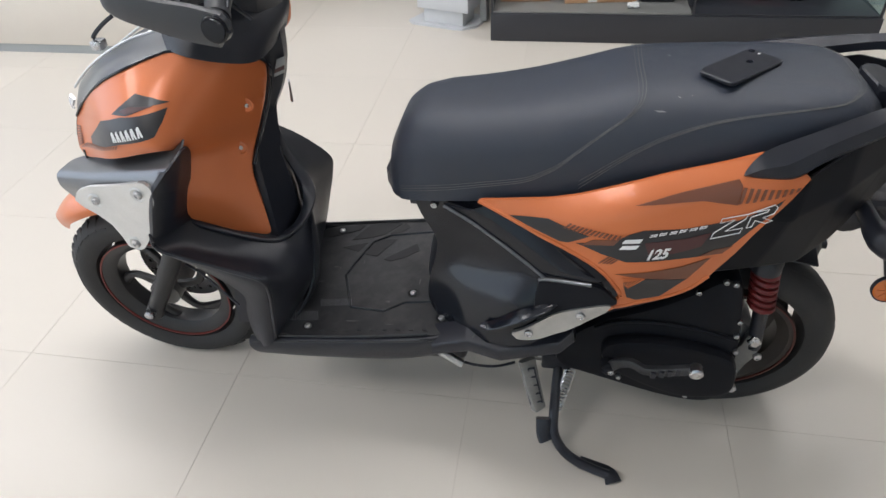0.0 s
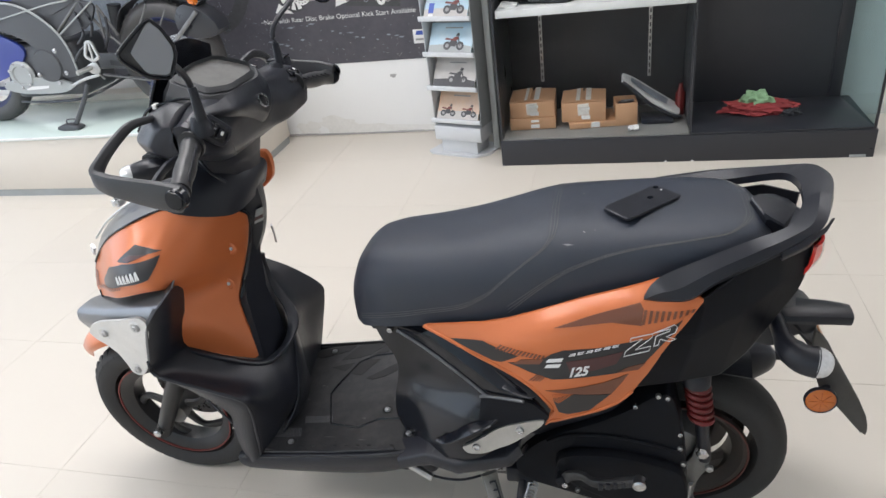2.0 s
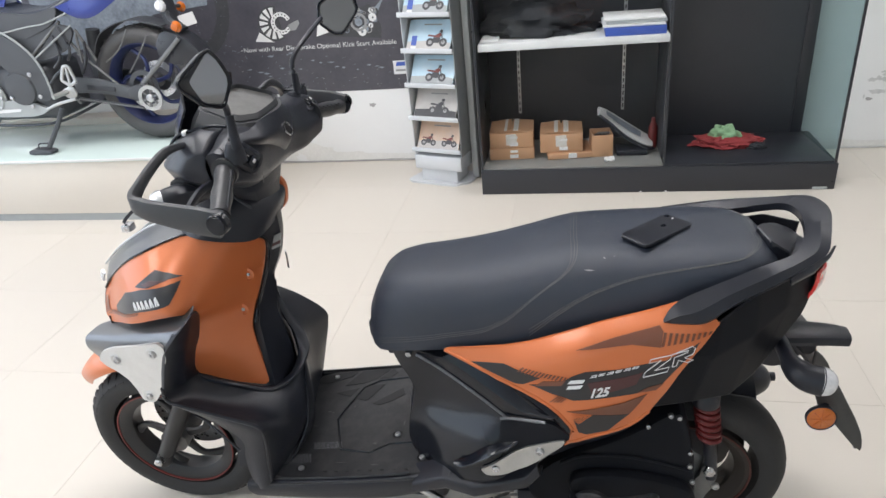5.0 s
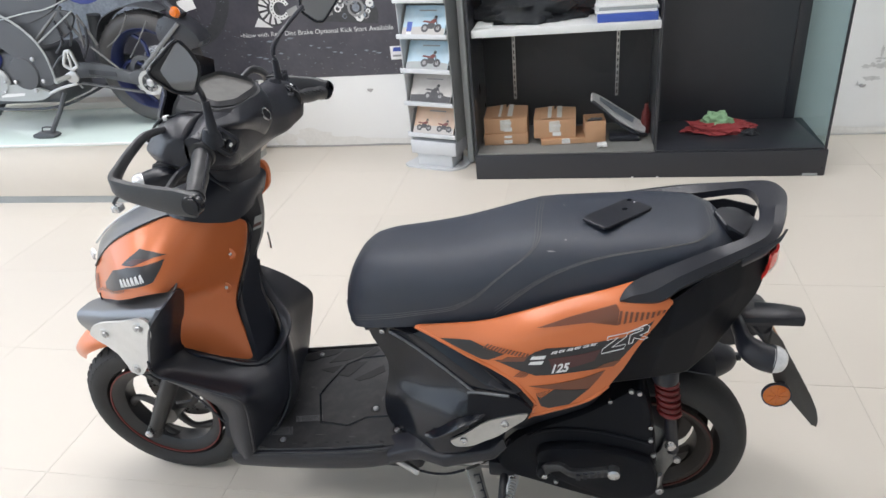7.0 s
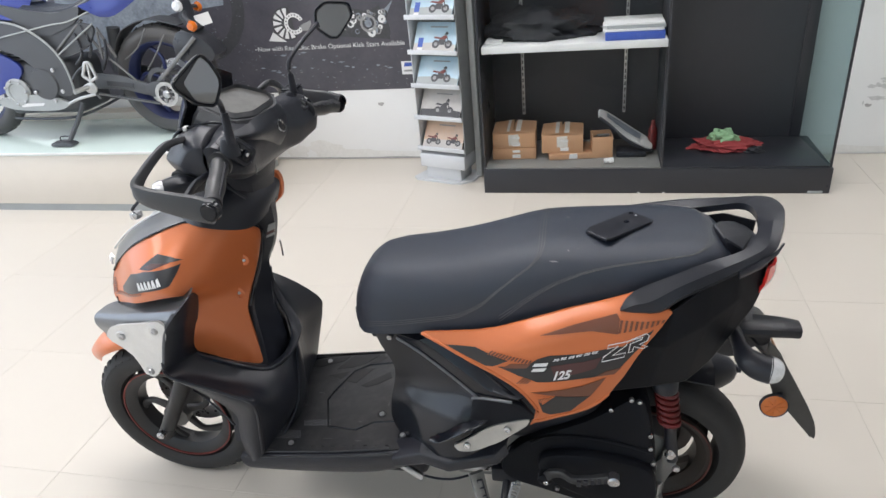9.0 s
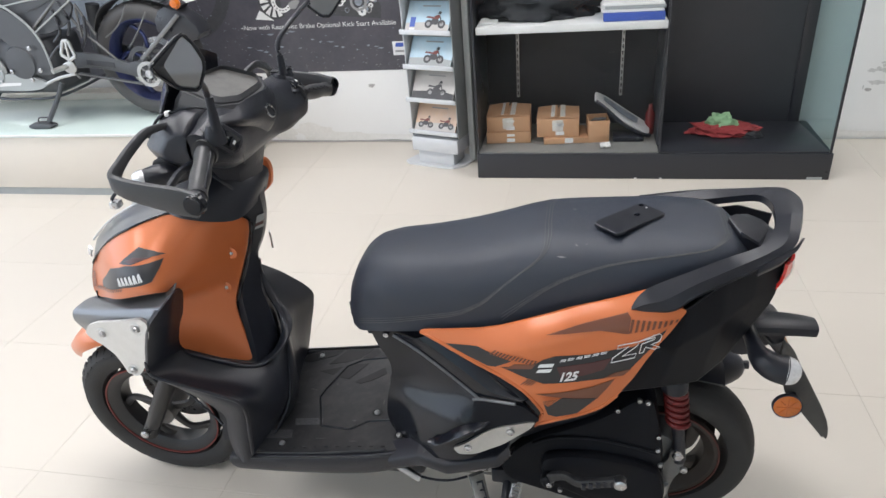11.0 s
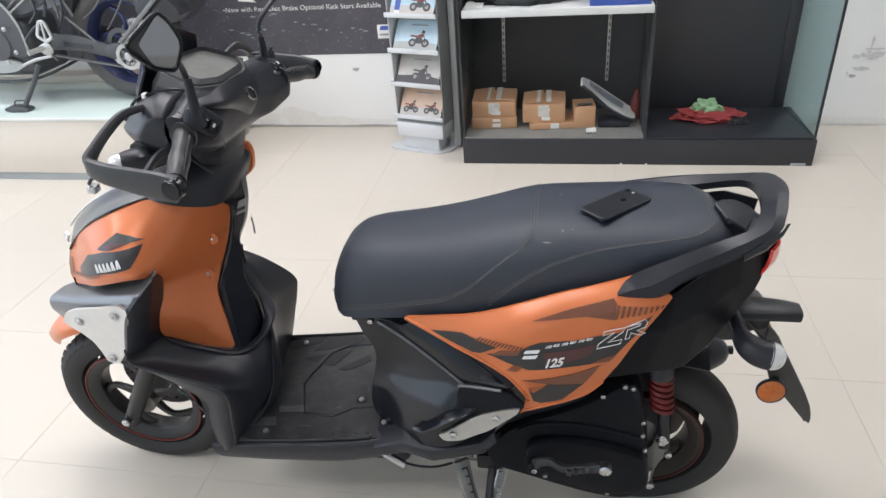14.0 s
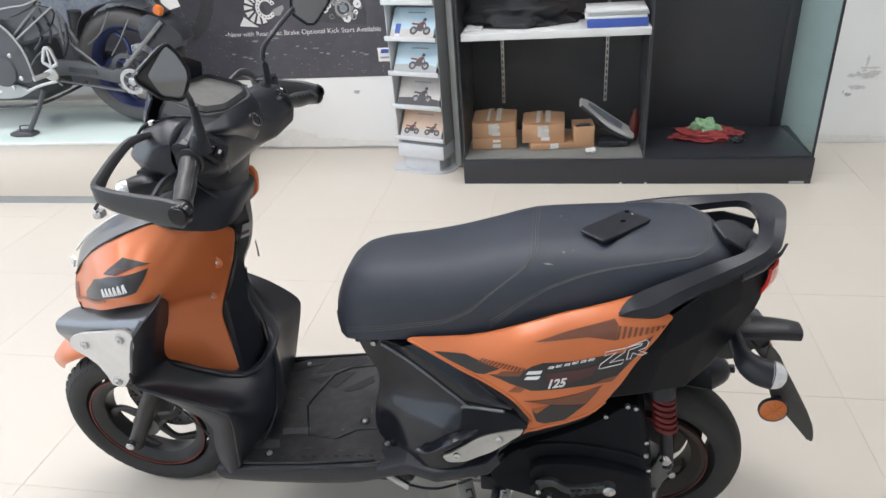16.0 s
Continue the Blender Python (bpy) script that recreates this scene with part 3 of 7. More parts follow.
c0 = cowls[0]
sticker([(-.447, .704), (-.409, .736), (-.388, .756), (-.332, .777), (-.244, .793), (-.251, .775), (-.263, .755), (-.338, .733), (-.388, .713), (-.446, .692)], DECAL, c0, FRONT)
sticker([(-.351, .777), (-.334, .790), (-.301, .812), (-.268, .808), (-.241, .800), (-.268, .798), (-.315, .782)], DECAL, c0, FRONT)
sticker([(-.333, .785), (-.311, .795), (-.266, .798), (-.316, .784)], DECAL_RED, c0, FRONT, 0.0024)
hatch((-.500, .664), (-.345, .724), (-.340, .731), (-.470, .684), 16, DECAL_BROWN, c0, FRONT, 0.0032)
hatch((-.508, .664), (-.504, .704), (-.492, .706), (-.488, .676), 8, DECAL_BROWN, c0, FRONT, 0.0032)
for k in range(12):      # the maker's mark as plain slanted strokes
    a = -.352 + .0062 * k
    z = .7335 + .0020 * k
    lean = -.009 if k % 2 else -.004
    sticker([(a, z), (a + .0036, z + .0012), (a + lean + .0036, z + .0157), (a + lean, z + .0145)], WHITE_PRINT, c0, FRONT, 0.0026, 0, "maker_mark")
for x, z in ((-.165, .739), (-.198, .649)):
    w = FRONT(x, z)
    part("screw_dimple", lathe([(0, .0005), (.013, .0005), (.015, .002), (.012, .0035), (.010, .002), (0, .002)], (x, w, z), seg=18), ORANGE, c0)
    screw((x, w + .0012, z), (0.55, -0.8, 0.1), c0, 0.0046)
bead = []
for x, z in ((-.205, .868), (-.157, .853), (-.132, .829), (-.123, .805), (-.127, .777), (-.141, .728), (-.158, .684), (-.176, .640), (-.184, .608)):
    bead.append((x + .003, FRONT(x - .006, z) - .001, z + .001))
part("cowl_bead", tube(bead, .0036, 10, 4), BLACK_GLOSS, c0)


# nose: grey cowl between the orange sides, with position lamp
rows = []
for (x, z), (mx, mz) in zip(((-.205, .864), (-.250, .866), (-.292, .853), (-.338, .835), (-.394, .806), (-.469, .750), (-.503, .716), (-.512, .680)),
                            ((-.250, .885), (-.315, .868), (-.375, .846), (-.425, .823), (-.475, .795), (-.530, .752), (-.552, .722), (-.552, .670))):
    w = FRONT(x, z) + .001
    line = [(x, w, z + .001)]
    for f, h in ((.86, .13), (.62, .40), (.34, .70), (0, 1)):
        line.append((x + (mx - x) * h, w * f, z + (mz - z) * h + .004 * math.sin(math.pi * h)))
    rows.append(line + [(a, -b, c) for a, b, c in reversed(line[:-1])])
nose = part("nose_cowl", skin(rows, 3, 3, 0.005), GUNMETAL, scooter, "dark grey metallic nose cowl")
for s in (1, -1):
    part("nose_groove", tube([(-.262, s * .078, .8885), (-.345, s * .072, .864), (-.410, s * .064, .833), (-.468, s * .056, .797), (-.522, s * .046, .752)], 0.0024, 8, 5), SILVER, nose)
    part("nose_edge", tube([(x, s * (FRONT(x, z) + .001), z + .001) for x, z in ((-.215, .866), (-.250, .866), (-.292, .853), (-.338, .835), (-.394, .806), (-.469, .750), (-.503, .716))], 0.0025, 8, 5), BLACK_GLOSS, nose)
    part("position_lamp", band([(-.540, s * .050, .714), (-.527, s * .066, .728), (-.512, s * .074, .746)], 0.003, 0.0065, 4), LENS_CLEAR, nose)
part("nose_lower", skin([[(-.495, .125, .66), (-.53, .07, .65), (-.545, 0, .648), (-.53, -.07, .65), (-.495, -.125, .66)], [(-.47, .14, .60), (-.51, .08, .585), (-.525, 0, .58), (-.51, -.08, .585), (-.47, -.14, .60)], [(-.40, .12, .53), (-.43, .06, .51), (-.44, 0, .505), (-.43, -.06, .51), (-.40, -.12, .53)]], 4, 4, 0.004), BLACK, scooter)
part("headlamp", skin([[(-.548, .05, .655), (-.562, 0, .655), (-.548, -.05, .655)], [(-.535, .06, .61), (-.548, 0, .605), (-.535, -.06, .61)]], 5, 4, 0.004), LENS_CLEAR, scooter, "clear headlamp lens")

# grey wings with riveted silver plates
wing = facet([[(-.49, .100, .640), (-.42, .125, .660), (-.34, .145, .690), (-.235, .185, .735)],
              [(-.527, .122, .638), (-.437, .152, .656), (-.346, .175, .682), (-.232, .203, .726)],
              [(-.545, .160, .628), (-.440, .190, .649), (-.346, .215, .673), (-.252, .240, .700)],
              [(-.545, .165, .604), (-.455, .194, .612), (-.370, .217, .638), (-.287, .243, .659)],
              [(-.535, .148, .556), (-.470, .170, .560), (-.395, .192, .580), (-.318, .222, .606)]], 0.004, 0.009)
pair("leg_shield_wing", wing, GUNMETAL, scooter, "dark grey metallic wing below the cowl")


def plate_w(x, z):
    return 0.238 + 0.22 * (x + 0.29)


silver = sheet([(-.492, .597), (-.474, .622), (-.440, .638), (-.372, .655), (-.303, .676), (-.288, .667), (-.291, .640), (-.310, .598), (-.329, .554), (-.366, .508), (-.402, .505), (-.409, .530), (-.422, .555), (-.447, .572), (-.478, .584)], plate_w, 0.007, 0.006, 0.03, 2, 0.12)
for s, bm in zip((1, -1), (silver, mirrored(silver))):
    p = part("silver_plate", bm, SILVER, scooter, "satin silver plate with three screws")
    for x, z in ((-.435, .609), (-.322, .647), (-.377, .522)):
        part("screw_well", lathe([(0, s * .0066), (.0155, s * .0066), (.0165, s * .0072), (.0135, s * .0085), (.011, s * .0072), (0, s * .0072)], (x, s * plate_w(x, z), z), seg=20), SILVER, p)
        screw((x, s * (plate_w(x, z) + 0.0085), z), (-0.25, -s, 0), p, 0.0085)

# leg shield: outer guard running down to the floorboard, inner wall and steering column
upper_shield = facet([[(-.275, .222, .690), (-.252, .242, .700), (-.226, .214, .732), (-.262, .128, .690)],
                      [(-.310, .222, .650), (-.287, .244, .658), (-.276, .198, .632), (-.297, .122, .580)],
                      [(-.330, .220, .600), (-.308, .241, .603), (-.303, .193, .570), (-.314, .120, .530)],
                      [(-.345, .215, .550), (-.326, .238, .552), (-.312, .190, .535), (-.305, .118, .516)]], 0.004, 0.006)
pair("leg_shield_flank", upper_shield, BLACK, scooter, "black plastic flank of the leg shield")
stations = [[(-.312, .128, .527), (-.317, .190, .545), (-.326, .238, .555), (-.342, .226, .545)],
            [(-.285, .140, .512), (-.308, .195, .508), (-.328, .236, .519), (-.340, .225, .508)],
            [(-.221, .118, .476), (-.240, .175, .466), (-.236, .228, .480), (-.262, .218, .455)],
            [(-.176, .082, .440), (-.158, .150, .425), (-.146, .222, .446), (-.200, .213, .395)],
            [(-.150, .052, .438), (-.124, .125, .383), (-.140, .214, .405), (-.206, .208, .340)],
            [(-.123, .031, .464), (-.112, .100, .340), (-.150, .209, .340), (-.209, .206, .290)],
            [(-.111, .006, .496), (-.107, .060, .335), (-.160, .205, .262), (-.204, .203, .232)]]
part("leg_shield", skin(stations, 6, 5, 0.004), BLACK, scooter, "black plastic leg shield with a turned lip")
part("leg_shield", skin([[(-.240, -.060, .590), (-.255, -.120, .582), (-.240, -.162, .573)], [(-.190, -.060, .540), (-.205, -.130, .533), (-.189, -.190, .526)], [(-.155, -.060, .450), (-.165, -.140, .460), (-.139, -.222, .455)], [(-.150, -.060, .400), (-.165, -.140, .400), (-.138, -.222, .410)], [(-.150, -.060, .330), (-.165, -.140, .330), (-.153, -.214, .345)], [(-.150, -.060, .250), (-.165, -.140, .250), (-.177, -.205, .250)]], 5, 5, .007), BLACK, scooter, "black plastic leg shield with a turned lip")
part("shield_rim", tube([(-.330, .237, .556), (-.329, .236, .520), (-.285, .233, .499), (-.236, .228, .481), (-.190, .224, .463), (-.147, .221, .445), (-.141, .213, .404), (-.150, .208, .340), (-.160, .205, .265)], .0042, 8, 4), BLACK, scooter)
part("shield_tunnel", skin([[(-.112, .012, .488), (-.108, .075, .330), (-.142, .140, .258)], [(-.111, .006, .496), (-.107, .03, .35), (-.130, .06, .258)], [(-.126, -.02, .520), (-.126, -.02, .36), (-.132, .0, .262)], [(-.154, -.035, .56), (-.150, -.05, .38), (-.150, -.06, .262)]], 4, 4, .004), BLACK, scooter)
rings = []
for z, x0, x1, hw in ((.20, -.30, -.17, .11), (.40, -.29, -.165, .078), (.50, -.28, -.165, .072), (.60, -.27, -.178, .052), (.70, -.31, -.165, .028), (.80, -.33, -.140, .018), (.87, -.28, -.130, .024)):
    rings.append([V(x0, hw, z), V(x1, hw, z), V(x1 + .025, 0, z), V(x1, -hw, z), V(x0, -hw, z)])
part("front_frame", loft(rings), BLACK, scooter)
rings = []
for z, x1, left, right in ((.20, -.190, .08, .08), (.28, -.185, .070, .070), (.35, -.182, .060, .075), (.42, -.180, .056, .072), (.48, -.180, .052, .068), (.54, -.182, .046, .062), (.60, -.178, .034, .052), (.65, -.165, .024, .044), (.70, -.144, .018, .042), (.75, -.117, .014, .040), (.80, -.102, .014, .044), (.84, -.098, .026, .050), (.88, -.096, .050, .054)):
    rings.append([V(x1 - .10, left + .02, z), V(x1 - .038, left + .006, z), V(x1 - .013, left * .72, z), V(x1, left * .30, z), V(x1, -right * .30, z), V(x1 - .013, -right * .72, z), V(x1 - .038, -right - .006, z), V(x1 - .10, -right - .02, z)])
fine = [spline([r[i] for r in rings], 4) for i in range(8)]
column = part("steering_column_cover", loft([list(r) for r in zip(*fine)]), BLACK, scooter)
part("cowl_corner", prism(soft([(-.20, .86), (-.155, .885), (-.139, .883), (-.130, .868), (-.1295, .845), (-.136, .815), (-.18, .78)], 2, .2), -.142, -.125, 0.005, 2), ORANGE, cowls[1])
part("shield_lip", band([(-.305, .139, .520), (-.285, .143, .510), (-.221, .122, .474), (-.176, .087, .437), (-.148, .058, .435), (-.120, .036, .460), (-.108, .008, .492), (-.121, -.018, .518), (-.151, -.036, .557), (-.178, -.052, .603), (-.178, -.058, .650)], lambda q: float(np.interp(q, (0, .5, .65, 1), (.006, .013, .014, .008))), .0055, 5, power=2.6), BLACK, column)


def label_w(x, z):
    return .030 - .478 * (x + .137)


part("warning_label", sheet([(-.121, .774), (-.103, .779), (-.096, .810), (-.111, .806)], label_w, 0.001, 0, 0.05, 0), GREY_PRINT, column, "white printed warning label")
part("label_stripe", sheet([(-.119, .781), (-.1015, .786), (-.1000, .794), (-.116, .789)], label_w, 0.001, 0.0012, 0.05, 0), DECAL_RED, column)
part("key", band([(-.124, -.044, .735), (-.128, -.052, .710), (-.132, -.057, .685)], .002, .004, 3), STEEL, column)

# floorboard with raised pattern and hatch line


def board_z(x):
    return 0.265 + 0.13 * (x + 0.112)


def board(outline, z_of, thick, step=0.03, rounds=2):
    bm = sheet(outline, lambda a, b: 0, thick, 0, step, rounds)
    for v in bm.verts:
        low = v.co.y > thick / 2
        a, b = v.co.x, v.co.z
        v.co = Vector((a, -b, z_of(a) - (thick if low else 0)))
    return bm


FB = [(-.225, .198), (.165, .196), (.215, .185), (.26, .165), (.26, -.165), (.215, -.185), (.165, -.196), (-.225, -.198)]
deck = part("floorboard", board(FB, board_z, 0.012), DUSTY, scooter, "scuffed black plastic floorboard")
for s in (1, -1):
    part("floorboard_edge", skin([[(-.225, s * .190, .250), (-.08, s * .192, .268), (.10, s * .190, .290), (.20, s * .180, .305)],
                                  [(-.225, s * .206, .246), (-.08, s * .208, .264), (.10, s * .206, .286), (.20, s * .196, .301)],
                                  [(-.222, s * .206, .222), (-.08, s * .208, .236), (.10, s * .206, .258), (.205, s * .196, .275)],
                                  [(-.205, s * .185, .192), (-.08, s * .187, .198), (.10, s * .185, .212), (.21, s * .178, .240)],
                                  [(-.190, s * .12, .185), (-.08, s * .12, .188), (.10, s * .12, .20), (.21, s * .12, .22)]], 5, 4, 0.004), BLACK, deck)
    part("edge_rib", tube([(-.215, s * .196, .257), (.0, s * .198, .282), (.17, s * .194, .307)], 0.0035, 6, 3), DUSTY, deck)
part("belly_pan", block((-.21, -.14, .165), (.24, .14, .235), 0.02, 3), BLACK, scooter)
HATCH = [(.150, -.150), (.098, -.147), (.015, -.141), (-.024, -.116), (-.054, -.028), (-.061, .004), (-.020, .109), (.058, .123), (.100, .097), (.215, .093)]
for p, q in zip(HATCH, HATCH[1:]):
    part("hatch_joint", tube([(p[0], p[1], board_z(p[0]) + .0006), (q[0], q[1], board_z(q[0]) + .0006)], 0.0028, 6, 1), BLACK_GLOSS, deck)
    part("hatch_rim", tube([(p[0] + .004, p[1] + .002, board_z(p[0]) + .0002), (q[0] + .004, q[1] + .002, board_z(q[0]) + .0002)], 0.0012, 6, 1), DUSTY, deck)
PADS = [[(-.189, -.151), (-.158, -.180), (-.060, -.190), (-.073, -.167), (-.143, -.143)], [(-.083, -.129), (-.048, -.188), (.020, -.192), (.034, -.188), (.0, -.147), (-.03, -.135)], [(.010, -.150), (.043, -.190), (.058, -.172), (.040, -.150)],
        [(-.098, -.101), (-.037, -.116), (-.053, -.082)], [(-.039, -.074), (-.010, -.124), (.034, -.125), (-.002, -.063)], [(.018, -.051), (.088, -.105), (.100, -.079), (.067, -.054), (.036, -.043)]]
for outline in PADS:
    part("rubber_pad", board(outline, lambda x: board_z(x) + .0012, .002, .05, 0), PAD, deck, "dark recessed grip pad")
for k in range(22):
    x = -.098 + .0034 * k
    part("fine_rib", tube([(x, .082, board_z(x) + .0004), (x + .008, .104, board_z(x + .008) + .0004)], .0008, 5, 1), WORN_GLINT, deck)
for k in range(20):
    x = -.170 + .004 * k
    part("fine_rib", tube([(x, .120, board_z(x) + .0004), (x + .010, .148, board_z(x + .010) + .0004)], .0008, 5, 1), WORN_GLINT, deck)
for x, w, dx, dw in ((-.10, -.03, .012, .004), (-.085, -.028, .004, .008), (-.03, -.05, .002, .012), (.055, .09, .012, .006), (-.13, .02, .018, .003), (-.02, .15, .03, .002), (.07, .16, .02, .003), (.12, .02, .003, .02)):
    part("scuff", board([(x, w), (x + dx, w + dw * .3), (x + dx * .9, w + dw), (x + dx * .1, w + dw * .8)], lambda q: board_z(q) + .0007, .001, .05, 1), SCUFFED, deck)
for k in range(9):
    x = -.07 + .028 * k
    part("anti_slip_rib", tube([(x, .178, board_z(x) + .001), (x + .010, .178, board_z(x) + .001)], 0.0025, 6, 1), DUSTY, deck)
for x, w in ((-.101, .166), (.114, .068), (-.118, -.168), (.190, .146), (.224, .140)):
    part("screw_well", lathe([(0, .0), (.0125, .0), (.0135, .0012), (.0120, .0022), (.0095, .0010), (0, .0010)], (x, w, board_z(x)), "z", 18), PAD, deck)
    screw((x, w, board_z(x) + 0.0015), (0, 0, 1), deck, 0.0075)

# body under the seat
LOW = field([(.15, .60, .105), (.16, .47, .112), (.16, .35, .118), (.19, .295, .135), (.205, .588, .128), (.26, .570, .150), (.312, .548, .174), (.36, .523, .194), (.401, .500, .212), (.47, .515, .232), (.29, .615, .150), (.36, .588, .180), (.44, .55, .214), (.50, .50, .240), (.28, .325, .185), (.34, .372, .210), (.42, .415, .230), (.50, .45, .240), (.22, .45, .128)])
SIDE = field([(.74, .68, .194), (.516, .588, .217), (.77, .705, .170), (.387, .53, .195), (.535, .45, .228), (.29, .63, .150), (.44, .645, .162), (.6, .69, .168), (.69, .72, .165), (.618, .6, .215), (.70, .53, .19), (.62, .47, .212)])
flat_low, flat_side = LOW, SIDE


def SIDE(x, z):
    """The cover swells along a soft crease below the seat."""
    crest = float(np.interp(x, (.27, .335, .44, .52, .627, .72), (.590, .594, .616, .650, .686, .712)))
    d = (z - crest) / .036
    return flat_side(x, z) + .019 * math.exp(-d * d) * min(1, max(0, (x - .28) / .16))


def LOW(x, z):
    swell = math.exp(-((x - .298) / .098) ** 4)
    return flat_low(x, z) + swell * (0.038 / (1 + math.exp((z - .452 - .25 * (x - .31)) / .0125)) - 0.013)


pair("lower_side_cover", sheet([(.143, .600), (.285, .618), (.351, .588), (.412, .560), (.490, .520), (.520, .487), (.490, .44), (.420, .400), (.394, .365), (.300, .325), (.240, .300), (.195, .296), (.168, .312), (.158, .345), (.165, .395), (.178, .440), (.186, .483), (.180, .512), (.158, .545), (.145, .575)], LOW, 0.006, 0, 0.008), BLACK_GLOSS, scooter, "satin black bulging side cover")
part("front_under_seat_panel", skin([[(.150, .10, .60), (.125, .05, .60), (.12, 0, .60), (.125, -.05, .60), (.150, -.10, .60)], [(.200, .112, .48), (.175, .055, .48), (.165, 0, .48), (.175, -.055, .48), (.200, -.112, .48)], [(.175, .12, .36), (.155, .06, .36), (.15, 0, .36), (.155, -.06, .36), (.175, -.12, .36)], [(.19, .14, .28), (.17, .07, .28), (.16, 0, .28), (.17, -.07, .28), (.19, -.14, .28)]], 4, 4, 0.004), BLACK, scooter)
low_edge, crest, top_edge = [(.205, .588), (.260, .570), (.312, .548), (.360, .523), (.401, .500), (.468, .515)], [(.256, .598), (.300, .586), (.346, .566), (.390, .546), (.425, .529), (.486, .530)], [(.285, .610), (.325, .602), (.364, .586), (.405, .567), (.446, .548), (.500, .519)]
under = [(.300, .621), (.345, .616), (.390, .606), (.432, .588), (.475, .566), (.530, .530)]
trim = facet([[(x, flat_low(x, z) + .003, z) for x, z in low_edge], [(x, max(flat_low(x, z) + .013, SIDE(x, z) + .001), z) for x, z in crest], [(x, SIDE(x, z) + .002, z) for x, z in top_edge], [(x, SIDE(x, z) - .010, z) for x, z in under]], 0.004, 0.005)
pair("diagonal_trim", trim, BLACK_GLOSS, scooter)
# Pale tube paints in the highlight along the trim's lower edge.
part("trim_edge", tube([(x, flat_low(x, z) + 0.005, z - .002) for x, z in low_edge[:5]], 0.0030, 8, 3), WORN_GLINT, scooter)
# Lighter grey tube along the step cover's top edge.
part("trim_edge", tube([(.385, flat_low(.385, .500) + .012, .500), (.405, flat_low(.405, .507) + .012, .507), (.474, flat_low(.474, .519) + .012, .519)], 0.003, 8, 3), GUNMETAL, scooter)
pair("pillion_step_cover", sheet([(.385, .496), (.486, .516), (.524, .488), (.482, .455), (.396, .405), (.378, .435)], LOW, 0.008, 0.006, 0.02, 2, 0.12), CASE_BLACK, scooter)
foot_plate = pair("silver_step_plate", sheet([(.340, .383), (.357, .394), (.420, .440), (.513, .485), (.503, .462), (.443, .406), (.393, .379), (.352, .373)], LOW, 0.007, 0.010, 0.02, 2, 0.15), ALLOY, scooter, "satin silver step plate with two screws")
for x, z in ((.373, .393), (.462, .445)):
    screw((x, LOW(x, z) + .012, z), (0, -1, 0.2), foot_plate[0], 0.0085)
part("sweep_trim", skin([[(.282, .216, .378), (.305, .220, .390), (.343, .230, .426), (.369, .232, .442), (.399, .229, .453), (.424, .222, .460)],
                         [(.280, .221, .375), (.303, .230, .383), (.342, .243, .417), (.370, .245, .436), (.401, .240, .450), (.424, .228, .458)],
                         [(.279, .223, .371), (.302, .235, .376), (.342, .249, .409), (.372, .251, .430), (.404, .245, .446), (.424, .230, .455)],
                         [(.281, .212, .365), (.304, .218, .368), (.344, .230, .398), (.374, .234, .419), (.405, .231, .438), (.424, .222, .449)]], 5, 5, .004), BLACK_GLOSS, scooter, "", 60)
screw((.185, LOW(.185, .579) + .004, .579), (0, -1, 0), scooter, 0.007)
step_out = [(.180, .207, .288), (.250, .216, .322), (.316, .228, .313), (.428, .226, .346), (.455, .222, .380)]
step = facet([[(.18, .16, .30), (.25, .17, .332), (.32, .18, .335), (.42, .18, .36), (.46, .18, .385)], step_out,
              [(.180, .207, .268), (.255, .214, .295), (.318, .226, .288), (.430, .224, .322), (.457, .22, .355)],
              [(.19, .17, .235), (.26, .18, .26), (.32, .18, .255), (.43, .17, .29), (.46, .17, .33)]], 0.004, 0.003)
pair("pillion_step", step, BLACK, scooter)
part("worn_edge", tube([(x, w - .0005, z - .001) for x, w, z in step_out], 0.0022, 6, 1), DUSTY, scooter)
part("worn_edge", tube([(-.215, .2055, .2465), (-.08, .2075, .2645), (.10, .2055, .2865), (.18, .203, .298)], 0.002, 6, 3), DUSTY, scooter)
for k in range(5):
    x = .262 + .014 * k
    part("step_rib", tube([(x, .212, .3235 - .0012 * k), (x + .010, .190, .330 - .0004 * k)], 0.0024, 6, 1), DUSTY, scooter)
ring = [(.335, .214, .3195), (.362, .216, .328), (.392, .206, .341), (.365, .196, .336)]
for p, q in zip(ring, ring[1:] + ring[:1]):
    part("step_diamond", tube([p, q], 0.002, 6, 1), DUSTY, scooter)
for k in range(3):
    x = .346 + .012 * k
    part("step_rib", tube([(x, .214 - .002 * k, .3235 + .004 * k), (x + .012, .202, .334 + .003 * k)], 0.0018, 6, 1), DUSTY, scooter)

# orange tail cover with stickers
covers = pair("rear_side_cover", sheet([(.268, .619), (.335, .628), (.394, .638), (.440, .651), (.486, .670), (.520, .683), (.574, .701), (.627, .717), (.678, .733), (.715, .745), (.782, .716), (.771, .704), (.760, .689), (.741, .662), (.717, .619), (.694, .564), (.669, .521), (.642, .498), (.609, .485), (.564, .473), (.519, .457), (.508, .449), (.516, .466), (.524, .477), (.526, .488), (.513, .511), (.486, .538), (.440, .557), (.381, .577), (.322, .600)], SIDE, 0.006, 0.003, 0.014, 2, 0.12), ORANGE, scooter, "orange painted rear side cover")
rc = covers[0]
part("cover_rim", tube([(x, SIDE(x, z) + .002, z) for x, z in ((.272, .618), (.322, .600), (.381, .577), (.440, .557), (.486, .538), (.513, .511), (.525, .488), (.517, .462), (.564, .476), (.609, .487), (.642, .500), (.668, .523))], 0.0042, 8, 4), ORANGE, rc)


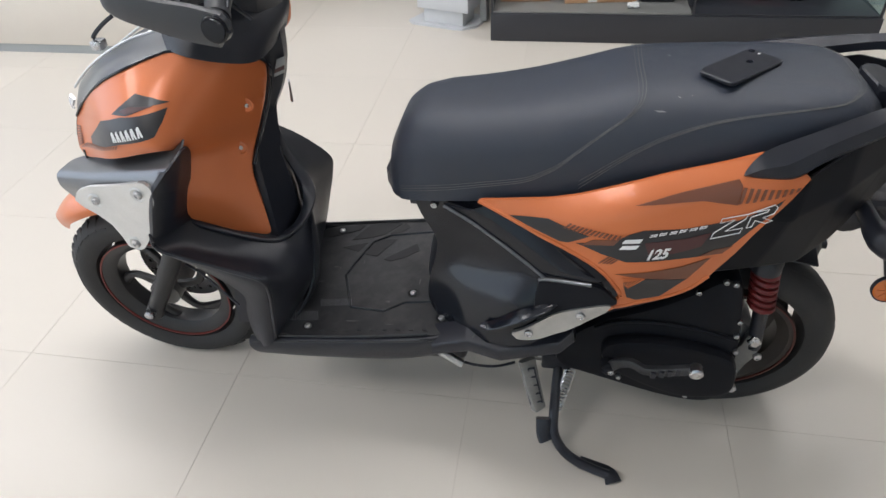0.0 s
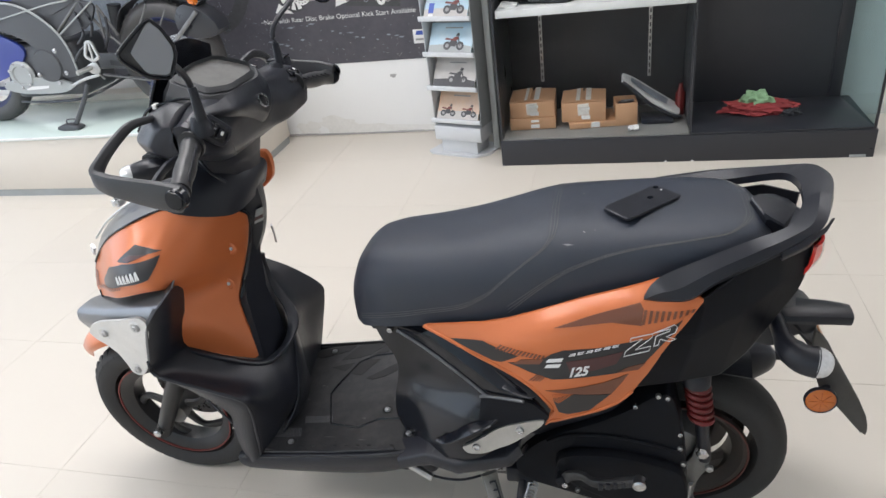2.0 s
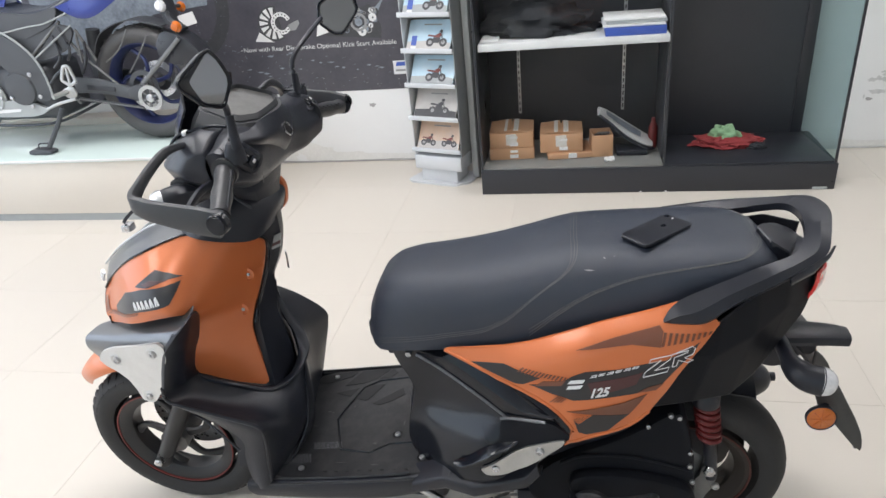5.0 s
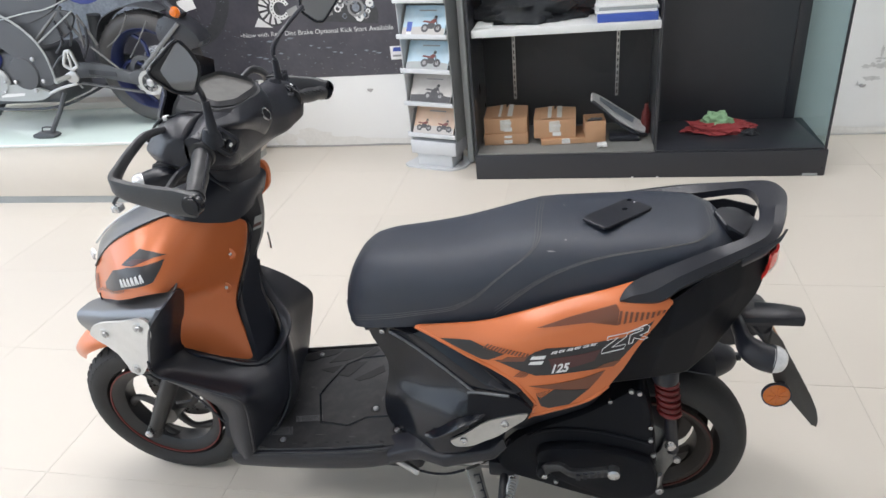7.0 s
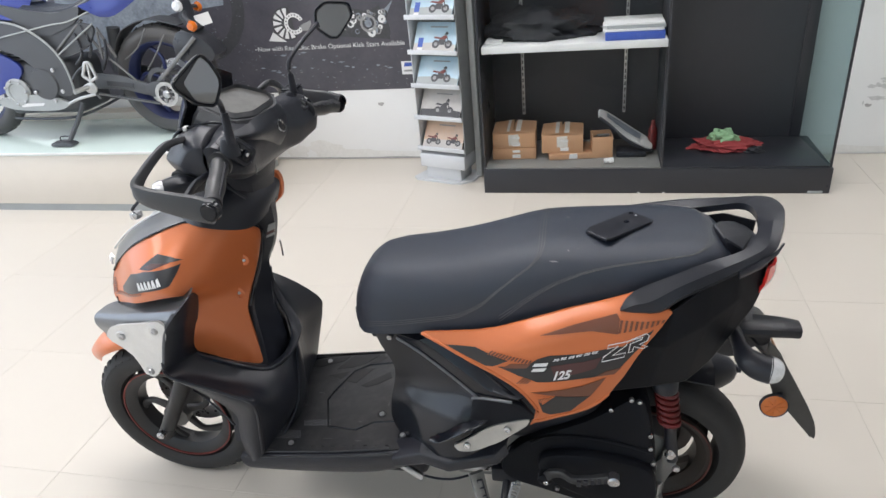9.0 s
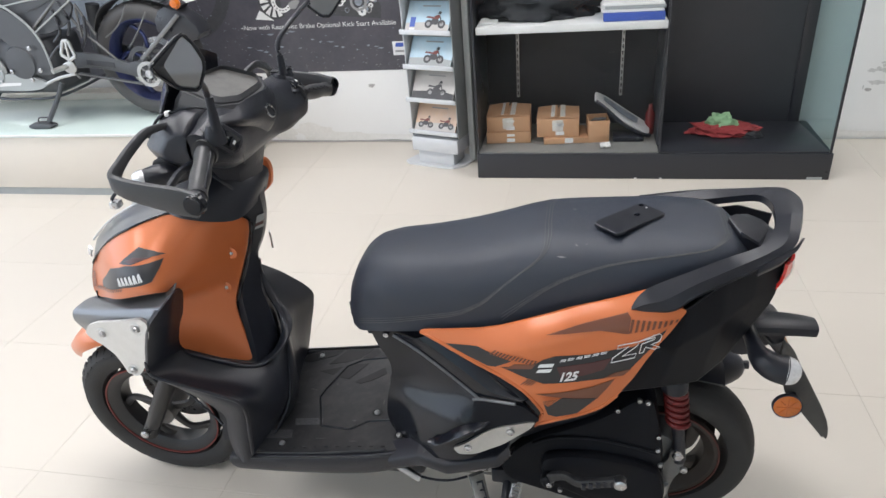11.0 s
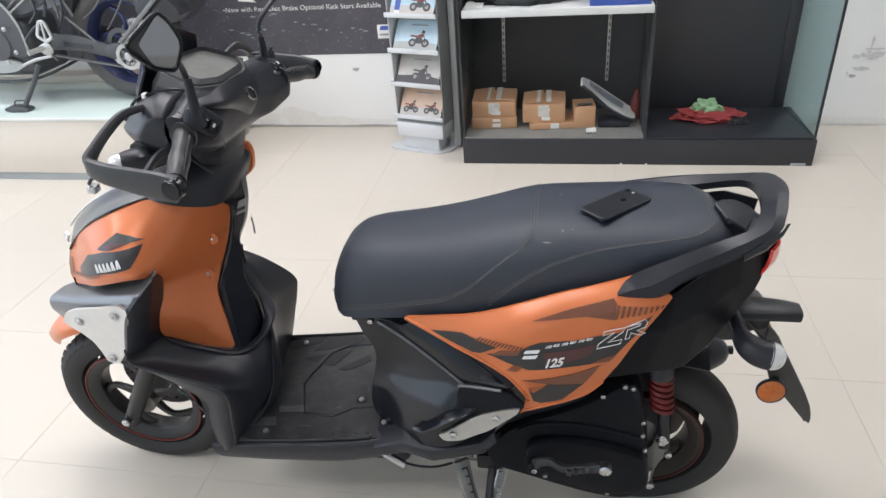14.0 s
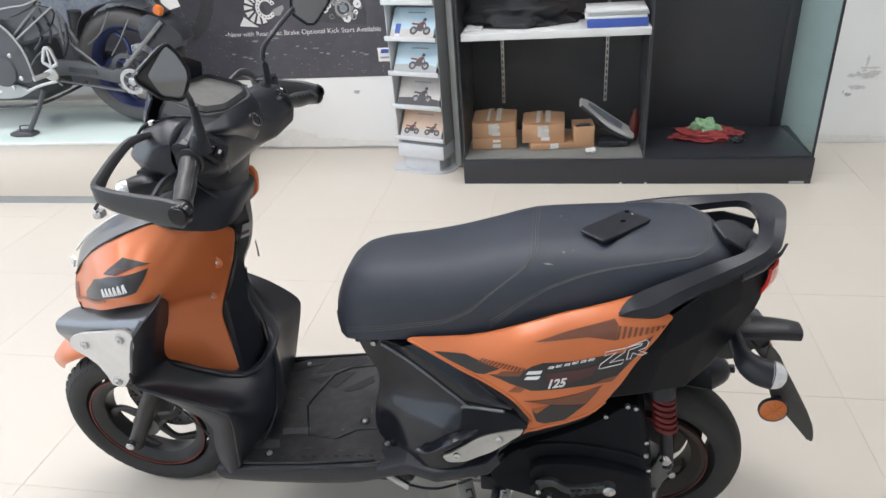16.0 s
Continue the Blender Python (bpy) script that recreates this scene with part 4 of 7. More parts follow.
def on_side(outline, mat, lift=0.0045, name="sticker"):
    return sticker(outline, mat, rc, SIDE, lift, 0, name)


on_side([(.328, .603), (.394, .611), (.464, .597), (.431, .576), (.415, .574)], DECAL)
on_side([(.443, .578), (.504, .592), (.504, .596), (.526, .612), (.548, .621), (.612, .627), (.690, .646), (.747, .688), (.734, .662), (.711, .630), (.677, .579), (.613, .574), (.526, .563), (.507, .567), (.485, .569)], DECAL)
on_side([(.452, .577), (.470, .592), (.512, .601), (.504, .590)], DECAL_BROWN, 0.0052)
on_side([(.552, .600), (.62, .613), (.652, .622), (.640, .598), (.60, .585), (.56, .580)], DECAL_RED, 0.0055)
on_side([(.660, .588), (.690, .596), (.677, .580), (.640, .577)], DECAL_BROWN, 0.0055)
on_side([(.513, .536), (.618, .556), (.661, .571), (.649, .550), (.630, .523), (.564, .532)], DECAL_BROWN)
on_side([(.526, .520), (.564, .532), (.630, .525), (.592, .490), (.551, .483), (.536, .488)], DECAL, 0.0052)
on_side([(.531, .660), (.585, .680), (.678, .712), (.684, .704), (.681, .674), (.632, .677), (.574, .667)], DECAL_BROWN)
hatch((.685, .703), (.772, .705), (.770, .702), (.681, .676), 9, DECAL_BROWN, rc, SIDE, 0.0056)
hatch((.431, .614), (.518, .608), (.513, .598), (.420, .603), 13, DECAL_BROWN, rc, SIDE, 0.0056)
hatch((.498, .568), (.515, .565), (.507, .556), (.482, .551), 4, DECAL_BROWN, rc, SIDE, 0.0056)
hatch((.524, .531), (.564, .532), (.537, .509), (.527, .517), 6, ORANGE, rc, SIDE, 0.0062)
on_side([(.521, .603), (.548, .607), (.544, .600), (.516, .596)], WHITE_PRINT, 0.0058, "white_bar")
on_side([(.518, .592), (.544, .596), (.539, .589), (.513, .585)], WHITE_PRINT, 0.0058, "white_bar")
for k in range(6):      # model name as plain slanted shapes
    x, z = .557 + .0150 * k, .6105 + .0035 * k
    on_side([(x, z), (x + .0105, z + .0026), (x + .0112, z + .0040), (x + .0014, z + .0014)], WHITE_PRINT, 0.0060, "name_bar")
    on_side([(x + .0022, z + .0030), (x + .0122, z + .0056), (x + .0128, z + .0070), (x + .0028, z + .0044)], WHITE_PRINT, 0.0060, "name_bar")
    on_side([(x + (.0002 if k % 2 else .0085), z + .001), (x + (.0022 if k % 2 else .0105), z + .0016), (x + (.0046 if k % 2 else .0130), z + .0058), (x + (.0026 if k % 2 else .0110), z + .0052)], WHITE_PRINT, 0.0058, "name_bar")


def outline_strip(pts, mat, wide=0.0017):
    part("name_outline", loft(rings_along([V(a[0], SIDE(*a) + .0055, a[1]) for a in pts], lambda s: disc(wide * 0.55, 6), (0, 1, 0))), mat, rc)


outline_strip([(.664, .648), (.700, .660), (.698, .651), (.672, .626), (.697, .634), (.694, .624), (.652, .612), (.655, .622), (.683, .648), (.662, .640), (.664, .648)], WHITE_PRINT)
outline_strip([(.700, .660), (.734, .681), (.739, .676), (.736, .664), (.722, .655), (.737, .650), (.728, .645), (.712, .649), (.709, .637), (.702, .634), (.705, .655), (.726, .667), (.728, .672), (.703, .662)], WHITE_PRINT)
bm = letters("125", 0.0255, 0.0010)
for v in bm.verts:
    x, z = .5545 + v.co.x * .92 + v.co.y * .30, .5715 + v.co.y + v.co.x * .15
    v.co = V(x, SIDE(x, z) + .0060, z)
part("engine_size_lettering", bm, WHITE_PRINT, rc)

# seat
SEAT_X = [.086, .097, .118, .148, .196, .275, .360, .440, .510, .560, .650, .750, .830, .872, .897, .910]
SEAT_T = [.605, .666, .712, .733, .743, .752, .767, .789, .809, .813, .815, .817, .814, .803, .780, .756]
SEAT_B = [.582, .570, .571, .583, .595, .605, .615, .631, .659, .681, .708, .733, .748, .750, .747, .746]
SEAT_W = [.050, .076, .100, .118, .132, .137, .145, .148, .150, .150, .150, .146, .132, .105, .070, .035]


def seat_point(x, s):
    """s runs from the left lower edge (0) over the top (0.5) to the right lower edge (1)."""
    t, b, w = (float(np.interp(x, SEAT_X, q)) for q in (SEAT_T, SEAT_B, SEAT_W))
    a = math.pi * s
    c, d = math.cos(a), math.sin(a)
    n = 2 / 3.8
    side = w * math.copysign(abs(c) ** n, c)
    up = b + (t - b) * abs(d) ** (2 / 3.0) if d > 1e-6 else b
    return V(x, side, up)


def seat_ring(x):
    top = [seat_point(x, k / 24) for k in range(25)]
    return top


xs = []
for a, b in zip(SEAT_X, SEAT_X[1:]):
    xs += [a + (b - a) * k / 4 for k in range(4)]
xs.append(SEAT_X[-1])
sm = lambda q: [float(v) for v in np.convolve(np.pad(np.interp(xs, SEAT_X, q), 2, mode="edge"), [.1, .2, .4, .2, .1], "valid")]
SEAT_T, SEAT_B, SEAT_W, SEAT_X = sm(SEAT_T), sm(SEAT_B), sm(SEAT_W), xs
seat = part("seat", loft([seat_ring(x) for x in xs]), VINYL, scooter, "black vinyl dual seat with grey stitching", 60)


for x, u, dx, du in ((.545, .262, .020, -.014), (.551, .258, .007, -.010), (.580, .336, .006, -.012), (.566, .540, .005, .004), (.574, .512, .006, -.004), (.600, .335, .003, .006)):
    bm = bmesh.new()
    bm.faces.new([bm.verts.new(seat_point(a, b) + Vector((0, 0, .0007))) for a, b in ((x, u), (x + dx * .6, u + du * .3), (x + dx, u + du), (x + dx * .4, u + du * .9))])
    part("scuff", bm, GREY_PRINT, seat)


def stitch(pts, n=14, r=0.0008, dash=0.0):
    path = spline([Vector((x, s, 0)) for x, s in pts], n)
    out = []
    for p in path:
        q = seat_point(p.x, p.y)
        c = Vector((q.x, 0, q.z - 0.08))
        out.append(q + (q - c).normalized() * 0.0008)
    bms = loft(rings_along(out, lambda s: disc(r, 5)))
    part("seam", bms, THREAD, seat)


LOW_SEAM = [(.118, .016), (.160, .018), (.221, .022), (.286, .031), (.346, .042), (.377, .059), (.407, .085), (.441, .138), (.476, .190), (.509, .243), (.528, .310), (.534, .405), (.532, .5)]
TOP_SEAM = [(.441, .012), (.463, .027), (.486, .046), (.519, .075), (.573, .121), (.625, .165), (.677, .194), (.728, .211), (.779, .229), (.821, .256), (.848, .325), (.867, .42), (.870, .5)]
for o, thin in ((0, 1), (.006, 1), (.013, .8)):
    for m in (lambda q: q, lambda q: 1 - q):
        stitch([(x - o * max(0, min(1, (q - .2) * 6)) * .9, m(q + o * 1.2 * max(0, 1 - q * 2))) for x, q in LOW_SEAM], 10, .00048 * thin)
        stitch([(x - o * max(0, min(1, (q - .24) * 6)) * .9, m(q + o * 1.5 * max(0, 1 - q * 2))) for x, q in TOP_SEAM], 10, .00048 * thin)
part("seat_base", board([(.075, .05), (.16, .10), (.35, .135), (.55, .14), (.8, .125), (.89, .06), (.89, -.06), (.8, -.125), (.55, -.14), (.35, -.135), (.16, -.10), (.075, -.05)], lambda x: float(np.interp(x, SEAT_X, SEAT_B)) + .012, 0.03, 0.05, 1), BLACK, seat)
part("frame_core", skin([[(.13, .09, .585), (.13, -.09, .585)], [(.45, .14, .62), (.45, -.14, .62)], [(.75, .13, .72), (.75, -.13, .72)], [(.92, .06, .74), (.92, -.06, .74)]], 3, 4, 0.03), BLACK, scooter)

# tail: black side covers, grab rail, lamp
tail_rows = [[(.755, .165, .705), (.785, .178, .716), (.85, .150, .757), (.91, .112, .786), (.966, .066, .790)],
             [(.725, .176, .630), (.775, .188, .640), (.85, .156, .672), (.91, .114, .702), (.957, .074, .694)],
             [(.650, .176, .500), (.753, .156, .508), (.826, .133, .509), (.872, .116, .552), (.945, .078, .655)],
             [(.650, .10, .505), (.753, .09, .515), (.826, .08, .520), (.872, .07, .565), (.940, .05, .665)]]
pair("tail_side_cover", facet(tail_rows, 0.005, 0.005), CASE_BLACK, scooter, "", True)
part("tail_top_cover", skin([[(.86, .11, .742), (.88, 0, .750), (.86, -.11, .742)], [(.91, .09, .764), (.925, 0, .775), (.91, -.09, .764)], [(.955, .06, .766), (.97, 0, .776), (.955, -.06, .766)], [(.975, .05, .70), (.985, 0, .70), (.975, -.05, .70)]], 4, 5, 0.004), BLACK, scooter)
tops = [(.868, .0, .816), (.889, -.03, .808), (.918, -.06, .792), (.947, -.06, .780), (.959, -.03, .778), (.921, .05, .782), (.885, .05, .806)]
hull = bmesh.new()
for x, w, z in tops + [(x, w, .745) for x, w, z in tops]:
    hull.verts.new(V(x, w, z))
bmesh.ops.convex_hull(hull, input=hull.verts[:])
bmesh.ops.bevel(hull, geom=hull.edges[:], offset=.003, segments=1, profile=.5, affect="EDGES")
part("tail_box", hull, BLACK, scooter, "", 25)
inner = [(.684, .186, .722), (.696, .180, .743), (.720, .172, .760), (.783, .158, .784), (.842, .135, .799), (.908, .092, .801), (.932, .060, .803), (.955, .0, .806), (.962, -.050, .811), (.957, -.085, .813), (.943, -.105, .812), (.915, -.115, .806), (.853, -.130, .790), (.763, -.150, .770)]
outer = [(.684, .190, .718), (.716, .195, .720), (.757, .194, .724), (.797, .184, .752), (.880, .148, .778), (.933, .112, .789), (.975, .075, .798), (.997, .010, .812), (1.014, -.050, .817), (1.014, -.095, .818), (.993, -.128, .819), (.943, -.145, .810), (.822, -.165, .794), (.717, -.180, .773)]
lines = [[], [], [], [], []]
for k, (a, c) in enumerate(zip(inner, outer)):
    a, c = Vector(a), Vector(c)
    ridge = a.lerp(c, .60) + Vector((0, .005 if k < 7 else -.003, .0050 if k else .001))
    deep = .005 if k == 0 else .015
    for line, q in zip(lines, (a, ridge, c, c - Vector((0, .012 if k < 7 else -.008, deep)), a - Vector((0, 0, deep)))):
        line.append(tuple(q))
lines = [spline([V(*q) for q in line], 5) for line in lines]
bm = loft([list(ring) for ring in zip(*lines)])
rail = part("grab_rail", bm, BLACK, scooter, "black cast grab rail behind the seat", 24)
part("rail_spur", facet([[(.900, .136, .780), (.940, .108, .790), (.975, .076, .794), (.994, .052, .799)], [(.900, .143, .774), (.943, .114, .781), (.979, .080, .789), (.996, .052, .797)], [(.902, .135, .764), (.945, .108, .772), (.976, .074, .782), (.994, .050, .795)]], 0.004, 0.003), BLACK, rail)
part("tail_lamp", skin([[(.966, .085, .760), (.986, .05, .758), (.990, 0, .754), (.985, -.05, .750), (.962, -.085, .745)], [(.962, .082, .72), (.985, .05, .722), (.992, 0, .724), (.985, -.05, .722), (.962, -.082, .72)], [(.945, .07, .680), (.965, .04, .678), (.97, 0, .678), (.965, -.04, .678), (.945, -.07, .680)]], 4, 4, 0.006), LENS_RED, scooter, "red tail lamp")

# rear mudguard, plate holder, indicators
guard_rear = part("rear_mudguard", skin([[(.88, .06, .66), (.90, 0, .675), (.88, -.06, .66)], [(.94, .055, .595), (.955, 0, .61), (.94, -.055, .595)], [(1.00, .05, .52), (1.015, 0, .53), (1.00, -.05, .52)], [(1.065, .055, .41), (1.08, 0, .415), (1.065, -.055, .41)], [(1.125, .035, .295), (1.135, 0, .29), (1.125, -.035, .295)]], 4, 5, 0.006), BLACK, scooter)
part("mudflap_side", prism([(.990, .570), (1.018, .545), (1.038, .505), (1.060, .466), (1.112, .369), (1.125, .322), (1.121, .300), (1.059, .379), (1.010, .440)], .044, .056, .004, 1), FLAP, guard_rear, "side of the mudflap, its grey lightened as if lit")
part("plate_arm", band([(.905, 0.03, .592), (.96, 0.03, .590), (1.02, 0.03, .588), (1.056, 0.03, .584)], lambda s: .040 - .016 * s, lambda s: .0155 - .002 * s, 5, power=3), BLACK, guard_rear)
part("plate_bracket", plate([(-.05, -.05), (.05, -.05), (.05, .06), (-.05, .06)], (1.045, 0, .47), (0, 1, 0), (-.45, 0, .9), 0.003), BRASS, guard_rear, "rusty number plate bracket")
part("tail_underside", prism([(0.882, 0.527), (0.918, 0.510), (0.947, 0.516), (0.968, 0.541), (1.003, 0.546), (1.004, 0.583), (0.952, 0.611), (0.911, 0.604)], -.045, .045, 0.010, 1), BLACK, scooter)
part("under_tail", band([(.78, 0, .62), (.86, 0, .63), (.92, 0, .61)], lambda s: .10 - .04 * s, lambda s: .045 - .015 * s, 5, power=3), BLACK, scooter)
for s in (1, -1):
    ind = part("rear_indicator", band([(.925, s * .04, .592), (.925, s * .09, .592), (.934, s * .125, .580), (.954, s * .145, .570), (.978, s * .150, .566)], lambda q: float(np.interp(q, [0, .35, .6, 1], [.013, .015, .025, .028])), lambda q: float(np.interp(q, [0, .35, .6, 1], [.013, .015, .025, .028])), 5, power=2.2), BLACK, guard_rear)
    part("lens", band([(.976, s * .150, .5665), (.990, s * .152, .565), (1.000, s * .153, .563)], lambda q: .0275 * (1 - .45 * q * q), lambda q: .0275 * (1 - .45 * q * q), 4, power=2.2), LENS_CLEAR, ind, "clear indicator lens")
DECAL_AMBER = material("deep_amber_lens", (0.50, 0.118, 0.012), 0.2, 0, 0.5)
tilt = Matrix.Translation(V(1.016, .092, .427)) @ Matrix.Rotation(radians(-4), 4, "X")
bm = lathe([(0, -.004), (.0265, -.004), (.027, .002), (.023, .005), (0, .006)], (0, 0, 0), seg=28)
bm.transform(tilt)
reflector = part("side_reflector", bm, LENS_AMBER, guard_rear, "round amber side reflector")
bm = lathe([(.0268, -.004), (.0292, -.004), (.0292, .003), (.0268, .003)], (0, 0, 0), seg=28)
bm.transform(tilt)
part("reflector_rim", bm, BLACK, reflector)
for k in range(4):
    bm = block((-.0215, -.0066, -.0006), (.0215, -.0055, .0006), 0)
    bm.transform(tilt @ Matrix.Rotation(radians(45 * k), 4, "Y"))
    part("reflector_facet", bm, DECAL_AMBER, reflector)
part("reflector_arm", tube([(1.04, .03, .43), (1.025, .085, .42)], 0.010, 8, 1), BLACK, guard_rear)

# engine, drive case, air box, kick lever
case = part("drive_case", prism([(.420, .228), (.440, .275), (.500, .335), (.598, .380), (.66, .42), (.714, .468), (.745, .472), (.758, .43), (.776, .33), (.785, .20), (.775, .138), (.738, .117), (.666, .124), (.587, .146), (.509, .171), (.443, .190)], -.03, .150, 0.014, 2), CASE_BLACK, scooter, "black drive belt case with kick starter")
part("kick_cover", prism([(.512, .290), (.550, .312), (.636, .318), (.71, .304), (.752, .292), (.775, .275), (.786, .215), (.780, .185), (.755, .168), (.684, .158), (.599, .190), (.525, .232)], .140, .176, 0.012, 2), CASE_BLACK, case)
part("case_rib", tube([(.500, .152, .322), (.545, .152, .345), (.62, .152, .352), (.70, .152, .340), (.765, .152, .322)], .004, 8, 5), CASE_BLACK, case)
kick = part("kick_lever", band([(.536, .188, .253), (.548, .200, .279), (.572, .208, .292), (.592, .214, .285), (.606, .218, .287), (.640, .222, .296), (.682, .226, .311)], lambda s: .006 + .002 * s, lambda s: .0115 - .002 * math.sin(3 * s), 5), DUSTY, case)
part("kick_pivot", lathe([(0, .176), (.016, .176), (.016, .196), (.009, .201), (0, .201)], (.534, 0, .252), seg=16), CASE_BLACK, kick)
part("kick_pedal", lathe([(0, .222), (.013, .222), (.013, .240), (.009, .243), (0, .243)], (.684, 0, .312), seg=16), STEEL, kick)
for k in range(5):
    x, z = .606 + .0145 * k, .2875 + .0046 * k
    part("pedal_rib", block(tuple(V(x, .2325, z - .0075)), tuple(V(x + .0095, .2265, z + .0075)), 0.001, 1), BLACK, kick)
screw((.537, .200, .250), (0, -1, 0.1), case, 0.007)
for x, w, z in ((.676, .151, .436), (.718, .151, .466), (.735, .151, .462), (.762, .151, .369), (.764, .151, .331), (.772, .151, .287), (.773, .151, .255), (.560, .160, .190), (.70, .160, .152)):
    screw((x, w, z), (0, -1, 0.1), case, 0.0055)
part("gearbox", prism([(.70, .15), (.80, .15), (.83, .22), (.82, .30), (.76, .34), (.70, .32)], -.02, .10, 0.012, 2), CAST, scooter)
part("rear_bracket", prism([(.766, .255), (.785, .205), (.784, .150), (.800, .150), (.806, .205), (.830, .250), (.822, .300), (.798, .308), (.790, .262)], .104, .118, .004, 1), CAST, scooter)
part("brake_arm", band([(.794, .122, .200), (.792, .126, .175), (.792, .126, .155)], .004, .010, 4), STEEL, scooter)
part("brake_nut", lathe([(0, .118), (.010, .118), (.010, .138), (.006, .142), (0, .142)], (.794, 0, .160), seg=6), STEEL, scooter)
for x, z in ((.810, .299), (.827, .247), (.776, .246)):
    screw((x, .122, z), (0, -1, 0), scooter, 0.0085)
part("engine_block", block((.30, -.12, .16), (.62, .10, .33), 0.02, 3), CAST, scooter)
part("engine_cowl", block((.33, -.13, .30), (.66, .12, .48), 0.03, 3), BLACK, scooter)
part("silencer", band([(.62, -.16, .27), (.75, -.165, .295), (.88, -.165, .312), (.995, -.165, .318)], lambda s: (.045 + .02 * math.sin(math.pi * min(1, s * 1.1))) * math.sqrt(max(.04, 1 - max(0, (s - .72) / .28) ** 2)), lambda s: (.05 + .02 * math.sin(math.pi * min(1, s * 1.1))) * math.sqrt(max(.04, 1 - max(0, (s - .72) / .28) ** 2)), 10, power=2.4), BLACK, scooter, "black exhaust silencer")
part("silencer_tip", tube([(.95, -.165, .323), (1.004, -.165, .323)], 0.011, 12, 1), BLACK, scooter)
# rear shock absorber
shock = part("shock_absorber", tube([(.795, .115, .47), (.806, .113, .37), (.817, .110, .266)], 0.014, 12, 2), BLACK, scooter)
coil = []
for k in range(6 * 12 + 1):
    t = k / 12
    f = t / 6
    c = V(.790, .112, .478).lerp(V(.804, .110, .378), f)
    coil.append(c + Vector((0.0205 * math.cos(2 * math.pi * t), 0.0205 * math.sin(2 * math.pi * t), 0)))
part("spring", loft(rings_along(coil, lambda s: disc(.0062, 7))), RED_SPRING, shock, "red coil spring")
part("upper_mount", lathe([(0, .0), (.027, .0), (.027, .022), (.018, .035), (0, .035)], (.789, .112, .472), "z", 20), BLACK, shock)
part("lower_mount", lathe([(0, .095), (.013, .095), (.013, .126), (.008, .130), (0, .130)], (.811, 0, .290), seg=6), STEEL, shock)
part("rear_hugger", skin([[(.80, .065, .465), (.80, 0, .475), (.80, -.065, .465)], [(.90, .06, .445), (.905, 0, .452), (.90, -.06, .445)]], 3, 3, 0.004), BLACK, scooter)
# side stand, folding peg, cables
stand = part("side_stand", tube([(.44, .10, .195), (.436, .15, .165), (.434, .20, .125), (.436, .238, .088), (.455, .253, .052), (.482, .262, .030), (.519, .272, .020), (.556, .281, .016)], 0.0105, 10, 4), BLACK, scooter)
part("stand_foot", band([(.495, .262, .022), (.53, .268, .016), (.558, .276, .012), (.568, .292, .005)], lambda q: .013 + .005 * q, lambda q: .010 - .006 * q, 4, power=3), BLACK, stand)
part("stand_heel", band([(.412, .225, .112), (.414, .240, .088), (.420, .250, .070)], .015, .009, 4), BLACK, stand)
PEG_RUBBER = material("dusty_grey_rubber", (0.19, 0.185, 0.175), 0.75, 0, 0, 0.2, 200, 0.6, 30, (0.28, 0.27, 0.25), 0.4, 500)
a, c = Vector((.370, .172, .232)), Vector((.401, .212, .128))
peg = part("centre_peg", band([tuple(a), tuple(a.lerp(c, .5) + Vector((0, .004, 0))), tuple(c)], lambda q: .018 - .003 * q, .010, 5), PEG_RUBBER, scooter, "ribbed grey rubber foot peg")
run = (c - a).normalized()
out = Vector((0, .93, .36))
across = run.cross(out).normalized()
for k in range(5):
    mid = a.lerp(c, .14 + .17 * k) + out * .0112
    part("peg_rib", tube([tuple(mid - across * .014), tuple(mid + across * .014)], .0022, 6, 1), BLACK, peg)
for k in (-1, 0, 1):
    part("peg_rib", tube([tuple(a.lerp(c, .12) + out * .011 + across * .0125 * k), tuple(a.lerp(c, .85) + out * .011 + across * .0125 * k)], .0019, 6, 1), BLACK, peg)
turns = []
for k in range(11 * 10 + 1):
    t = k / 10
    q = V(.462, .150, .178).lerp(V(.440, .196, .118), t / 11)
    turns.append(q + Vector((.0105 * math.cos(2 * math.pi * t), .004 * math.sin(2 * math.pi * t), .0105 * math.sin(2 * math.pi * t))))
part("stand_spring", loft(rings_along(turns, lambda s: disc(.0023, 5))), STEEL, stand)
part("stand_bracket", block(tuple(V(.40, .14, .17)), tuple(V(.47, .06, .215)), 0.006), BLACK, scooter)
part("cross_tube", tube([(.10, .10, .19), (.35, .12, .195), (.46, .11, .20)], 0.011, 10, 2), STEEL, scooter)
part("brake_cable", tube([(.17, .15, .215), (.24, .165, .196), (.30, .165, .192), (.345, .15, .195)], 0.003, 8, 4), BLACK, scooter)
part("cable_sleeve", tube([(.17, .15, .217), (.235, .168, .193)], 0.009, 10, 1), STEEL, scooter)

# handlebar, covers, instruments
def cover(stations, n=3, cut=.11):
    rings = [[V(x, w, z) for x, z in soft(pts, 2, cut)] for w, pts in stations]
    fine = [spline([r[i] for r in rings], n) for i in range(len(rings[0]))]
    return loft([list(r) for r in zip(*fine)])


